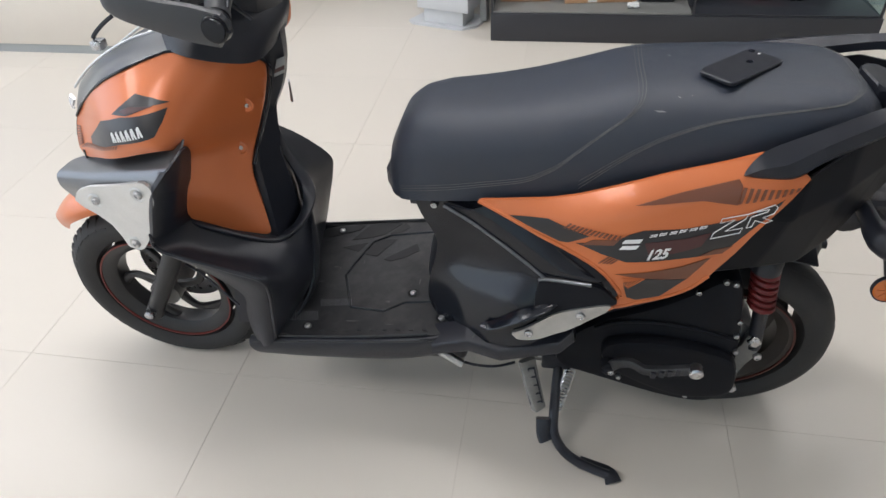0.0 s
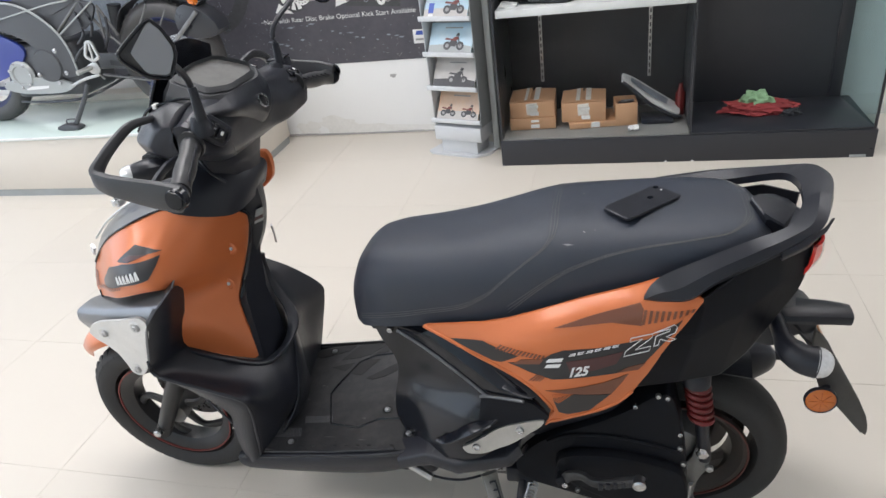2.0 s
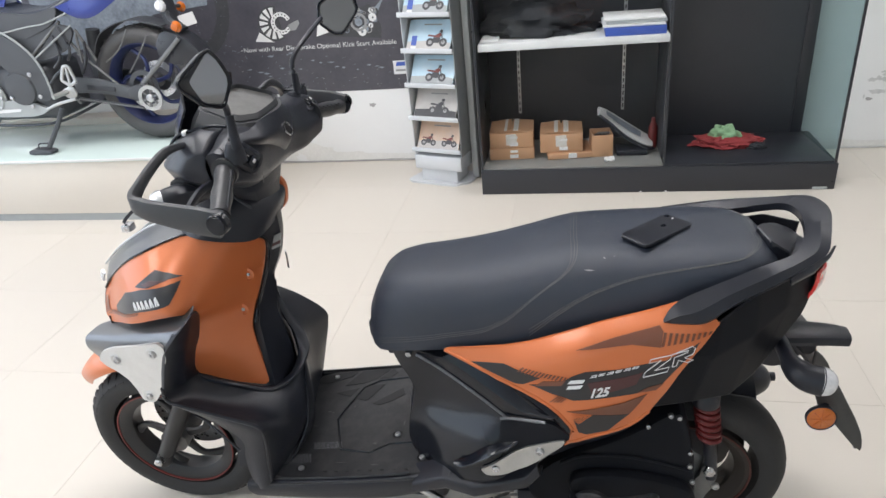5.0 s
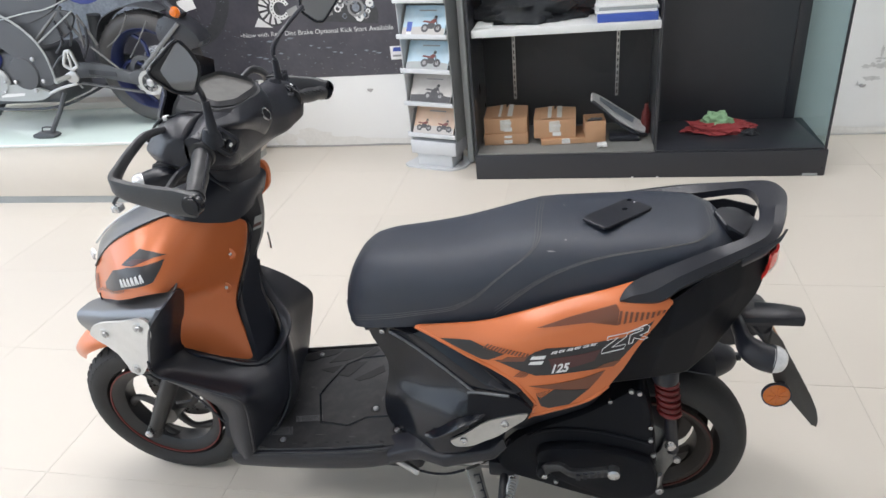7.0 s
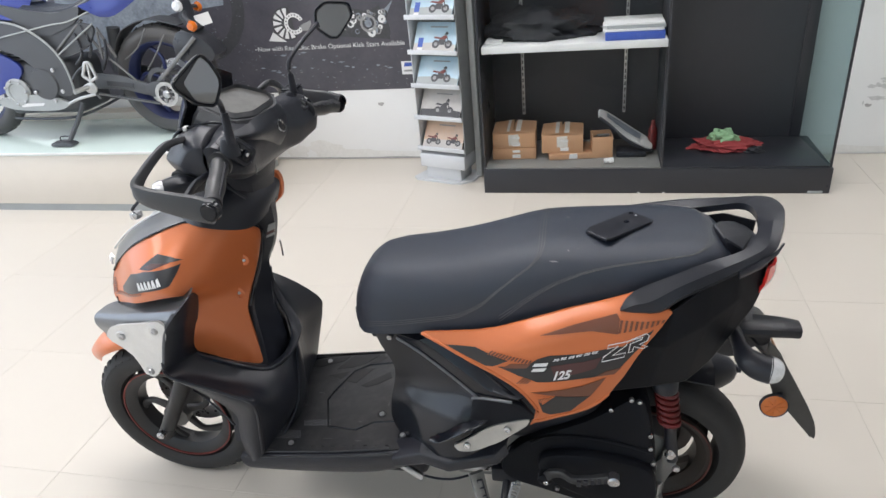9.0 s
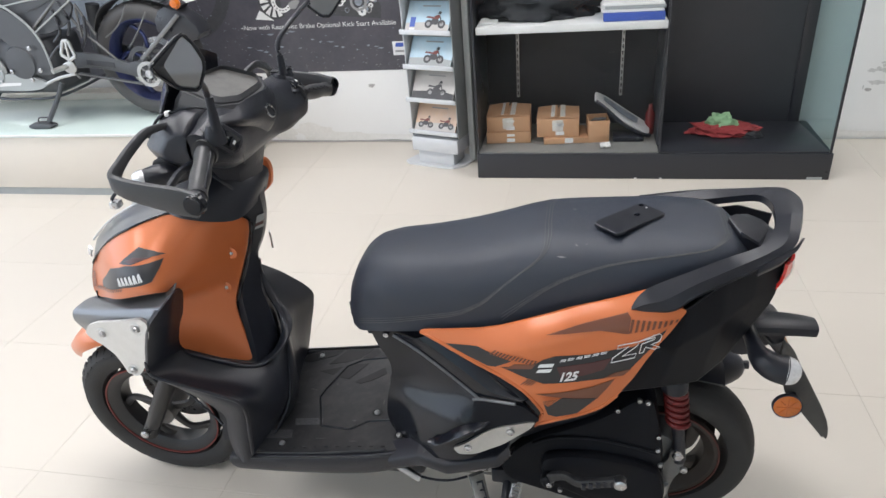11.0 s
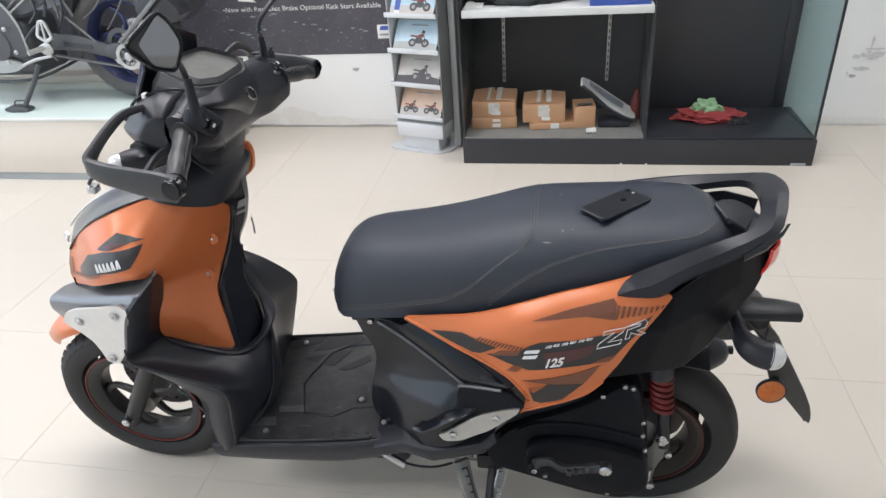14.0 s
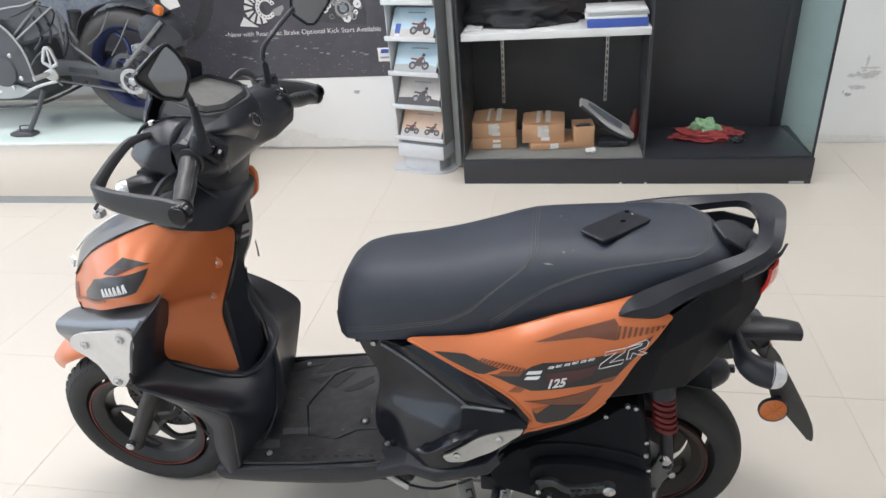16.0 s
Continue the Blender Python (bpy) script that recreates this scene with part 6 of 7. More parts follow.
def carton(name, x, y, z, w, d, h, turn, label, flaps=True):
    """A cardboard box standing at x, y, z, with its flaps, tape and printed labels."""
    root = thing(name, (x, y, z), label, "box", "cartons in the show case")
    root.rotation_euler = (0, 0, radians(turn))
    part("body", block((-w / 2, -d / 2, 0), (w / 2, d / 2, h), 0.003), CARD, root)
    if flaps:
        for s in (1, -1):
            b = plate([(-d / 2, 0), (d / 2, 0), (d / 2, w / 2 - .004), (-d / 2, w / 2 - .004)], (s * w / 2, 0, h + .001), (0, s, 0), (-s, 0, .07 if s > 0 else .10), 0.003)
            part("flap", b, CARD, root)
        for q in ((-.006, .006) if w > .2 else (0,)):
            part("tape", plate([(-.013, -d / 2), (.013, -d / 2), (.013, d / 2), (-.013, d / 2)], (q * 4 if w > .2 else 0, 0, h + .012), (1, 0, 0), (0, 1, 0), 0.0012), TAPE, root)
        part("tape", plate([(-.028, -.012), (.028, -.010), (.026, .05), (-.03, .046)], (.0, -d / 2 - .001, h - .055), (1, 0, 0), (0, 0, 1), -0.0012), TAPE, root)
    part("printed_label", plate([(-.022, 0), (.022, 0), (.022, .02), (-.022, .02)], (w * .05, -d / 2 - .001, h * .12), (1, 0, 0), (0, 0, 1), -0.001), PAPER, root)
    part("printed_label", plate([(-.02, 0), (.02, 0), (.02, .013), (-.02, .013)], (w * .05, -d / 2 - .001, h * .62), (1, 0, 0), (0, 0, 1), -0.001), PAPER, root)
    return root


carton("carton", .202, 3.36, .142, .235, .20, .062, 3, "flat brown cardboard carton with paper labels", False)
carton("carton", .203, 3.365, .205, .228, .20, .082, 2, "brown cardboard carton stacked on a flat one")
carton("carton", .500, 3.345, .142, .232, .19, .030, 7, "thin flattened brown cardboard carton", False)
carton("carton", .463, 3.36, .173, .218, .19, .100, 1, "opened brown cardboard carton with taped flaps")
small = thing("carton", (.668, 3.33, .142), "small open cardboard box holding metal spare parts", "box", "cartons in the show case")
small.rotation_euler = (0, 0, radians(6))
for lo, hi in (((-.053, -.06, 0), (.053, .06, .004)), ((-.053, -.06, .004), (-.049, .06, .115)), ((.049, -.06, .004), (.053, .06, .115)), ((-.049, -.06, .004), (.049, -.056, .115)), ((-.049, .056, .004), (.049, .06, .115))):
    part("panel", block(lo, hi, 0.001), CARD, small)
for k in range(7):
    part("spare_part", tube([(-.03 + .01 * k, -.02 + .012 * (k % 3), .09), (-.02 + .009 * k, .03 - .01 * (k % 2), .118)], 0.006, 7, 1), CAST, small)

cushion = thing("cushion_panel", (.795, 3.36, .142), "white and grey plastic body panel leaning on a carton", "panel")
part("panel", skin([[(-.14, .03, .215), (-.14, -.05, .225)], [(-.10, .05, .185), (-.09, -.06, .20)], [(.0, .06, .105), (.02, -.06, .125)], [(.10, .05, .045), (.12, -.05, .06)], [(.135, .03, .03), (.14, -.03, .04)]], 4, 5, 0.014), WHITE_BOARD, cushion)
part("dark_rim", tube([(-.14, .04, .205), (-.09, .062, .172), (.0, .072, .092), (.10, .062, .032), (.14, .035, .018)], 0.009, 8, 4), BLACK, cushion)
part("printed_strip", skin([[(-.10, .025, .205), (-.10, -.02, .211)], [(.0, .03, .126), (.01, -.02, .137)], [(.07, .03, .082), (.08, -.02, .09)]], 3, 4, 0.001), POSTER_GREY, cushion)
tagged(part("parts_tray", merge(block((.745, 3.27, .142), (.90, 3.38, .172), 0.008, 2)), BLACK), "small black plastic tray on the cabinet bottom", "tray")
bm = bmesh.new()
bmesh.ops.create_grid(bm, x_segments=8, y_segments=6, size=0.5)
for v in bm.verts:
    v.co = Vector((.707 + v.co.x * .05, 3.205 + v.co.y * .05, .146 + .012 * noise.noise(v.co * 5) + .010))
ex = bmesh.ops.extrude_face_region(bm, geom=bm.faces[:], use_keep_orig=True)
for v in ex["geom"]:
    if isinstance(v, bmesh.types.BMVert):
        v.co.z -= 0.006
tagged(part("crumpled_paper", bm, PAPER), "crumpled scrap of white paper on the cabinet bottom", "paper")


def crumple(name, centre, size, seed, mat, label, category, flat=0.5):
    """A loose heap of cloth: a dented, folded lump that rests on its base."""
    b = bmesh.new()
    bmesh.ops.create_icosphere(b, subdivisions=4, radius=1)
    for v in b.verts:
        d = v.co.normalized()
        r = 1 + .35 * noise.noise(d * 2.2 + Vector((seed, 0, 0))) + .26 * noise.noise(d * 5 + Vector((0, seed, 0))) + .13 * noise.noise(d * 12)
        p = Vector((d.x * size[0], d.y * size[1], d.z * size[2])) * r
        p.z = max(p.z, -size[2] * flat)
        v.co = Vector(centre) + p + Vector((0, 0, size[2] * flat))
    return tagged(part(name, b, mat, None, "", 70), label, category)


crumple("red_cloth", (1.30, 3.40, .142), (.160, .085, .040), 3.1, CLOTH_RED, "crumpled red cloth lying in the show case", "cloth", .35)
crumple("green_cloth", (1.295, 3.405, .172), (.066, .05, .05), 7.7, CLOTH_GREEN, "crumpled green cloth on top of a red one", "cloth", .4)
crumple("dark_scarf", (1.43, 3.345, .142), (.05, .035, .022), 1.7, BAG_CLOTH, "dark strip of cloth beside the red cloth", "cloth", .3)
crumple("black_bag", (.345, 3.36, shelf_z + .001), (.265, .13, .100), 5.2, BAG_CLOTH, "slumped black fabric bag on the white shelf", "bag", .3)
for k, (dx, h, m, z) in enumerate(((0, .038, BLUE_PRINT, 0), (-.012, .012, PAPER, .038), (.006, .014, POWDER_DARK, .050), (-.006, .010, PAPER, .064))):
    tagged(part("brochure_stack", block((.672 + dx, 3.17 + .008 * k, shelf_z + .001 + z), (.945 + dx * .5, 3.40, shelf_z + .001 + z + h - .001), 0.002), m),
           ("blue printed folders stacked on the white shelf", "stack of white papers on blue folders", "grey folder lying on white papers", "thin stack of white sheets on a folder")[k], "paper stack", "papers on the shelf")
tagged(part("paper_sheet", block((.085, 3.20, shelf_z + .001), (.17, 3.36, shelf_z + .012), 0.001), PAPER), "few white sheets on the shelf beside the bag", "paper", "papers on the shelf")
tagged(part("red_bottle", merge(lathe([(0, 0), (.022, 0), (.024, .02), (.024, .11), (.012, .135), (.010, .16), (0, .16)], (.935, -3.40, .141), "z", 18)), material("red_plastic", (.14, .012, .012), .35)), "slim red plastic bottle in the cabinet corner", "bottle")

# ---- brochure stand ----
stand_unit = thing("brochure_stand", (-.185, 3.335, 0), "light grey metal brochure stand with tilted shelves", "brochure stand")
stand_unit.rotation_euler = (0, 0, radians(-17))
part("base_plate", plate(soft([(-.205, -.075), (.10, -.075), (.165, -.01), (.165, .14), (-.165, .14)], 1, .12), (0, 0, 0.0), (1, 0, 0), (0, 1, 0), 0.012), POWDER, stand_unit)
part("foot_box", block((-.115, -.045, .012), (.105, .09, .085), 0.003), POWDER, stand_unit)
part("skirt", block((-.142, -.062, .085), (.142, .09, .165), 0.006), POWDER, stand_unit)
# Back, rear post and right side take the darker grey.
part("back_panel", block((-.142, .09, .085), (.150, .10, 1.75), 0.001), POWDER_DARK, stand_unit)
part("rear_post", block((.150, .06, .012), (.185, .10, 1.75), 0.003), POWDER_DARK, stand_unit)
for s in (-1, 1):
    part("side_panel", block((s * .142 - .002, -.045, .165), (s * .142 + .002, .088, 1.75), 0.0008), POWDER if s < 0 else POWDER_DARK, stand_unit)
SKY_P = material("printed_sky", (0.42, 0.58, 0.68), 0.3, 0, 0, 0.1, 30, 0.6, 9, (0.62, 0.66, 0.68))
SUNSET_P = material("printed_sunset", (0.60, 0.42, 0.30), 0.3, 0, 0, 0.1, 30, 0.6, 9, (0.50, 0.48, 0.46))
DUSK_P = material("printed_dusk", (0.50, 0.48, 0.46), 0.3, 0, 0, 0.1, 30, 0.6, 9, (0.36, 0.34, 0.33))
RED_P = material("printed_red", (0.17, 0.04, 0.035), 0.35, grain=0.3, grain_scale=80)
DARK_P = material("printed_dark", (0.05, 0.05, 0.055), 0.35, grain=0.3, grain_scale=60)


def printed_bike(parent, at, u, v, size, tint, flip=1):
    """A small printed motorcycle: two wheel rings, body, seat and fork as flat shapes."""
    n = Vector(u).normalized().cross(Vector(v).normalized())

    def flat(outline, mat, name, lift):
        part(name, plate([(a * size * flip, b * size) for a, b in outline], Vector(at) + n * lift, u, v, 0.0004), mat, parent)
    for c in (-.34, .34):
        ring = [(c + .2 * math.cos(t * math.pi / 6), .2 + .2 * math.sin(t * math.pi / 6)) for t in range(12)]
        flat(ring, DARK_P, "printed_wheel", .0006)
        flat([(c + .10 * math.cos(t * math.pi / 4), .2 + .10 * math.sin(t * math.pi / 4)) for t in range(8)], GREY_PRINT, "printed_hub", .0012)
    flat([(-.22, .18), (.1, .16), (.2, .36), (.05, .5), (-.2, .42)], DARK_P, "printed_engine", .0010)
    flat([(-.10, .44), (.14, .42), (.24, .56), (.12, .64), (-.06, .56)], tint, "printed_tank", .0016)
    flat([(-.5, .48), (-.1, .44), (-.08, .52), (-.45, .56)], tint, "printed_tail", .0014)
    flat([(.16, .62), (.20, .64), (.36, .22), (.31, .2)], DARK_P, "printed_fork", .0014)
    flat([(.06, .66), (.24, .64), (.26, .76), (.14, .80)], DARK_P, "printed_bars", .0012)


for k in range(8):
    z = .205 + .177 * k
    part("shelf", merge(block((-.148, -.070, z - .018), (.148, -.060, z + .006), 0.002), block((-.140, -.060, z - .018), (.140, .088, z - .014), 0.001)), POWDER, stand_unit)
    u, v = Vector((1, 0, 0)), Vector((0, .62, 1)).normalized()
    o = Vector((0, -.055, z - .010))
    paper = (SUNSET_P, DUSK_P, SKY_P, SKY_P, SKY_P, SKY_P, DUSK_P, SKY_P)[k]
    bro = part("brochure", plate([(-.125, 0), (.125, 0), (.125, .165), (-.125, .165)], o, u, v, -0.004), paper, stand_unit, "printed motorcycle brochure")
    n = u.cross(v)
    low = (DUSK_P, DARK_P, POWDER_DARK, DUSK_P, POWDER_DARK, DUSK_P, DARK_P, DUSK_P)[k]
    part("printed_ground", plate([(-.124, .001), (.124, .001), (.124, .045), (.03, .058), (-.124, .050)], o + n * .0003, u, v, .0002), low, bro)
    for at, fl in (((-.06, 1), (.065, 1)) if k == 0 else ((.02 if k < 3 else .045, 1),)):
        printed_bike(bro, o + u * at + v * .025 - n * -.0005, u, v, .085 if k == 0 else .11, (RED_P, DARK_P, RED_P, RED_P)[k % 4], fl)
    if k >= 3:
        part("printed_square", plate([(-.10, .03), (-.07, .03), (-.07, .08), (-.10, .08)], o + n * .0006, u, v, .0004), BLUE_PRINT, bro)
        part("printed_square", plate([(-.10, .01), (-.07, .01), (-.07, .026), (-.10, .026)], o + n * .0006, u, v, .0004), WHITE_PRINT, bro)
    part("printed_line", plate([(-.04, .135), (.06, .135), (.06, .142), (-.04, .142)], o + n * .0006, u, v, .0004), GREY_PRINT, bro)

# ---- poster on the wall ----
poster = thing("wall_poster", (0, YN, 0), "large dark advertising poster fixed to the white wall", "poster")


def print_on(outline, mat, name="printed_shape", lift=0.004):
    return part(name, plate([(x, z) for x, z in outline], (0, -lift, 0), (1, 0, 0), (0, 0, 1), 0.0006), mat, poster)


part("sheet", block((-2.75, -.003, .443), (-.375, 0.0, 1.95), 0), POSTER, poster)
print_on([(-2.7, .72), (-2.35, .80), (-1.9, .95), (-1.55, .98), (-1.50, 1.25), (-2.7, 1.3)], POSTER_GREY)
for x, z in ((-1.18, .70), (-.95, .62), (-.70, .60), (-1.30, .59)):
    rng = random.Random(int(-x * 100))
    for k in range(5):
        a, b = x + rng.uniform(-.12, .12), z + rng.uniform(-.04, .03)
        w, h = rng.uniform(.015, .05), rng.uniform(.003, .007)
        print_on([(a, b), (a + w * .4, b + h), (a + w, b + h * .3), (a + w * .6, b - h)], POSTER_GREY, "printed_splash")


rng = random.Random(12)
for k in range(3):
    bits = []
    for q in range(130):
        a, h = rng.uniform(-2.0, -.45), rng.uniform(.46, 1.15)
        if -1.4 < a < -.44 and .68 < h < .96:
            continue
        w, t = rng.uniform(.003, .016), rng.uniform(.0012, .003)
        bits.append(plate([(a, h), (a + w * .5, h + t), (a + w, h + t * .2), (a + w * .5, h - t * .6)], (0, -.0052 - .0004 * k, 0), (1, 0, 0), (0, 0, 1), 0.0003))
    tagged(part("printed_speckle", merge(*bits), (POSTER_GREY, GREY_PRINT, POSTER_GREY)[k], poster), kind="stuff")


def text_on(words, x0, x1, z, high, mat, lift=0.0048, name="slogan"):
    b = letters(words, 1.0)
    lo, hi = min(v.co.x for v in b.verts), max(v.co.x for v in b.verts)
    top = max(v.co.y for v in b.verts)
    for v in b.verts:
        v.co = Vector((x0 + (v.co.x - lo) / (hi - lo) * (x1 - x0), -lift, z + v.co.y / top * high))
    return part(name, b, mat, poster)


text_on("Now with Rear Disc Brake Optional Kick Start Available", -1.385, -.455, .699, .026, WHITE_PRINT)
print_on([(-1.405, .7085), (-1.39, .7085), (-1.39, .7125), (-1.405, .7125)], WHITE_PRINT)
text_on("VERSION 2.0", -1.145, -.655, .992, .052, WHITE_PRINT)
ring = lambda cx, cz, r, n, a0=0, a1=360: [(cx + r * math.cos(radians(a0 + (a1 - a0) * k / (n - 1))), cz + r * math.sin(radians(a0 + (a1 - a0) * k / (n - 1)))) for k in range(n)]
WX, WZ = -1.165, .853       # printed wheel with its brake disc
print_on(ring(WX, WZ, .098, 31, 75, 300), DARK_P, "printed_tyre", .0044)
for k in range(8):
    t = radians(92 + 28 * k)
    print_on([(WX + .036 * math.cos(t - .1), WZ + .036 * math.sin(t - .1)), (WX + .088 * math.cos(t - .16), WZ + .088 * math.sin(t - .16)), (WX + .088 * math.cos(t + .16), WZ + .088 * math.sin(t + .16)), (WX + .036 * math.cos(t + .1), WZ + .036 * math.sin(t + .1))], WHITE_PRINT, "printed_spoke", .0050)
print_on(ring(WX + .045, WZ - .002, .062, 31, 20, 330) + list(reversed(ring(WX + .045, WZ - .002, .038, 31, 20, 330))), WHITE_PRINT, "printed_disc", .0056)
for k in range(14):
    t = radians(30 + 22 * k)
    print_on(ring(WX + .045 + .050 * math.cos(t), WZ - .002 + .050 * math.sin(t), .0045, 7), DARK_P, "printed_hole", .0062)
print_on([(WX + .085, WZ - .012), (WX + .150, WZ + .012), (WX + .155, WZ - .008), (WX + .125, WZ - .045), (WX + .09, WZ - .045)], GREY_PRINT, "printed_caliper", .0062)
print_on([(WX - .135, WZ - .095), (WX - .02, WZ - .105), (WX - .10, WZ - .045)], WHITE_PRINT, "printed_caliper", .0044)
rng = random.Random(5)
print_on([(-.86, .765), (-.54, .735), (-.53, .80), (-.585, .925), (-.66, .90), (-.80, .93), (-.87, .85)], DARK_P, "printed_engine", .0044)
for k in range(46):     # cast shapes of the printed engine
    cx, cz = rng.uniform(-.85, -.56), rng.uniform(.770, .895)
    r = rng.uniform(.008, .026)
    print_on(ring(cx, cz, r, 9) + list(reversed(ring(cx, cz, r * rng.uniform(.3, .7), 9))), (GREY_PRINT, POSTER_GREY, WHITE_PRINT, DARK_P)[k % 4], "printed_casting", .0050 + .0003 * (k % 5))
print_on(ring(-.66, .83, .050, 25) + list(reversed(ring(-.66, .83, .036, 25))), GREY_PRINT, "printed_cover", .0068)
print_on(ring(-.66, .83, .022, 19), POSTER_GREY, "printed_cover", .0068)
print_on([(-.92, .765), (-.845, .785), (-.87, .83), (-.90, .85)], WHITE_PRINT, "printed_lever", .0068)
print_on([(-.845, .79), (-.80, .80), (-.82, .87), (-.84, .85)], GREY_PRINT, "printed_lever", .0072)
print_on([(-.60, .80), (-.56, .90), (-.50, .95), (-.545, .87), (-.58, .795)], POSTER_GREY, "printed_lever")
logo = part("logo_card", block((-.49, -.008, .528), (-.37, -.0045, .605), 0.001), WHITE_PRINT, poster, "white logo panel with a blue band")
part("logo_band", plate([(-.475, .575), (-.375, .575), (-.375, .598), (-.468, .598)], (0, -.0085, 0), (1, 0, 0), (0, 0, 1), 0.0004), BLUE_PRINT, logo)
part("logo_band", plate([(-.478, .545), (-.375, .545), (-.375, .556), (-.476, .556)], (0, -.0085, 0), (1, 0, 0), (0, 0, 1), 0.0004), GREY_PRINT, logo)
print_on(ring(-1.75, .98, .33, 31, -75, 60) + list(reversed(ring(-1.75, .98, .25, 31, -75, 60))), DARK_P, "printed_tyre", .0042)


# ---- marks on the wall ----
def wall_mark(x, z, w, h, seed, mat, label):
    rng = random.Random(seed)
    pts = []
    for k in range(22):
        t = 2 * math.pi * k / 22
        r = 1 + rng.uniform(-.35, .3)
        pts.append((x + w * r * math.cos(t), max(z + h * r * math.sin(t), 0.004)))
    tagged(part("trim_wall_stain", plate(soft(pts, 1, .25), (0, YN - .0004 - .0007 * (seed % 9), 0), (1, 0, 0), (0, 0, 1), 0.0004), mat), label, "stain", kind="structure")


wall_mark(-1.05, .07, .15, .05, 4, WALL_DIRT, "damp stain and flaking plaster low on the wall")
wall_mark(-1.26, .05, .08, .04, 5, WALL_DIRT, "damp stain and flaking plaster low on the wall")
wall_mark(-.80, .035, .25, .03, 6, WALL_DIRT, "dirty plaster edge along the floor")
wall_mark(-.45, .03, .18, .022, 7, WALL_DIRT, "dirty plaster edge along the floor")
wall_mark(2.0, .03, .30, .022, 8, WALL_DIRT, "dirty plaster edge along the floor")
SCUFF = material("grey_scuff", (0.40, 0.39, 0.38), 0.9, grain=0.2, grain_scale=60)
wall_mark(-.648, .353, .022, .010, 11, SCUFF, "grey scuff on the white wall")
wall_mark(2.046, .272, .017, .010, 12, SCUFF, "grey scuff on the white wall")
SMEAR = material("grey_wall_smear", (0.60, 0.60, 0.59), 0.9, 0, 0, 0.25, 40, 0.6, 20, (0.50, 0.50, 0.49))
for k, (x, z, w, h) in enumerate(((2.045, .372, .022, .010), (2.073, .380, .014, .012), (2.10, .398, .012, .006), (2.105, .450, .007, .030), (2.098, .413, .018, .006), (2.140, .412, .030, .005), (2.125, .376, .040, .014), (2.15, .385, .030, .012), (2.08, .31, .05, .012), (2.02, .285, .004, .012))):
    wall_mark(x, z, w, h, 20 + k, SMEAR, "grey smears on the white wall")
tagged(part("baseboard", tube([(-1.6, -YN + .004, .006), (-1.30, -YN + .004, .010), (-1.1, -YN + .004, .005), (-.5, -YN + .004, .007), (.05, -YN + .004, .006)], 0.006, 6, 4), SCUFF), "cracked dark joint where the wall meets the floor", "joint", kind="structure")

# ---- display platform with a motorcycle ----
deck_unit = thing("display_platform", (0, 0, 0), "low cream display platform with a green glass top", "platform")
part("body", block((-4.9, 2.852, .045), (-1.35, 3.58, .345), 0.004), PLATFORM, deck_unit)
part("recessed_base", block((-4.9, 2.862, 0), (-1.36, 3.57, .045), 0), POWDER_DARK, deck_unit)
part("glass_top", block((-4.9, 2.845, .345), (-1.345, 3.48, .360), 0.003), MINT, deck_unit, "pale green glass top")
part("rear_step", block((-4.9, 3.48, .345), (-1.345, 3.60, .40), 0.004), PLATFORM, deck_unit)
part("top_edge", block((-4.9, 2.840, .350), (-1.34, 2.848, .362), 0.002), WHITE_BOARD, deck_unit)

bike = thing("motorcycle", (0, 3.20, .360), "blue and dark grey sport motorcycle on the display platform", "motorcycle")
BXF, BXR, BR = -3.03, -1.715, .305
BIKE_GREY = material("dark_grey_bike_plastic", (0.062, 0.066, 0.073), 0.45, 0, 0, 0.08, 400, 0.3, 9, (0.06, 0.06, 0.065))
BLUE_RIM = material("blue_rim_paint", (0.014, 0.022, 0.090), 0.4, 0.2, 0.2, 0.1, 60, 0.4, 12)
BLUE_TYRE = material("dusty_grey_tyre", (0.062, 0.060, 0.060), 0.5, 0, 0, 0.1, 200, 0.3, 8)
bf = wheel(bike, "front_wheel", BXF, BR, .052, .215, 5, BLUE_TYRE, BLUE_RIM, None, 40, .011, 1.001)
br = wheel(bike, "rear_wheel", BXR, BR, .066, .215, 5, BLUE_TYRE, BLUE_RIM, None, 40, .012, 1.001)
for w0, xx, rr in ((bf, BXF, .14), (br, BXR, .10)):
    part("brake_disc", lathe([(rr, -.074), (rr, -.070), (rr * .65, -.070), (rr * .65, -.074)], (xx, 0, BR), seg=36), STEEL, w0)
part("sprocket", lathe([(.075, .080), (.085, .080), (.085, .086), (.060, .086), (.060, .080)], (BXR, 0, BR), seg=32), BIKE_GREY, br)
part("axle_nut", lathe([(0, .06), (.02, .06), (.02, .115), (0, .115)], (BXR, 0, BR), seg=10), STEEL, br)
for s in (1, -1):
    part("swing_arm", band([(-2.10, s * .11, .335), (-1.95, s * .115, .325), (-1.80, s * .115, .285), (-1.66, s * .115, .245)], .014, lambda q: .045 - .015 * q, 5, power=3), BIKE_GREY, bike)
    part("fork_leg", tube([(BXF + .01, s * .085, .30), (BXF + .14, s * .085, .62), (BXF + .24, s * .085, .90)], .025, 12, 2), BIKE_GREY, bike)
part("chain", band([(-2.09, .125, .265), (-1.72, .125, .20)], .005, .008, 2), LAMINATE, bike)
for k in range(34):
    f = k / 34
    part("chain_link", lathe([(0, .128), (.005, .128), (.005, .133), (0, .133)], (-2.09 + .37 * f, 0, .265 - .065 * f), seg=6), CAST, bike)
carrier = part("sprocket_ring", lathe([(.048, .130), (.068, .130), (.068, .137), (.048, .137)], (-1.667, 0, .253), seg=40), ALLOY, br, "bright steel sprocket ring")
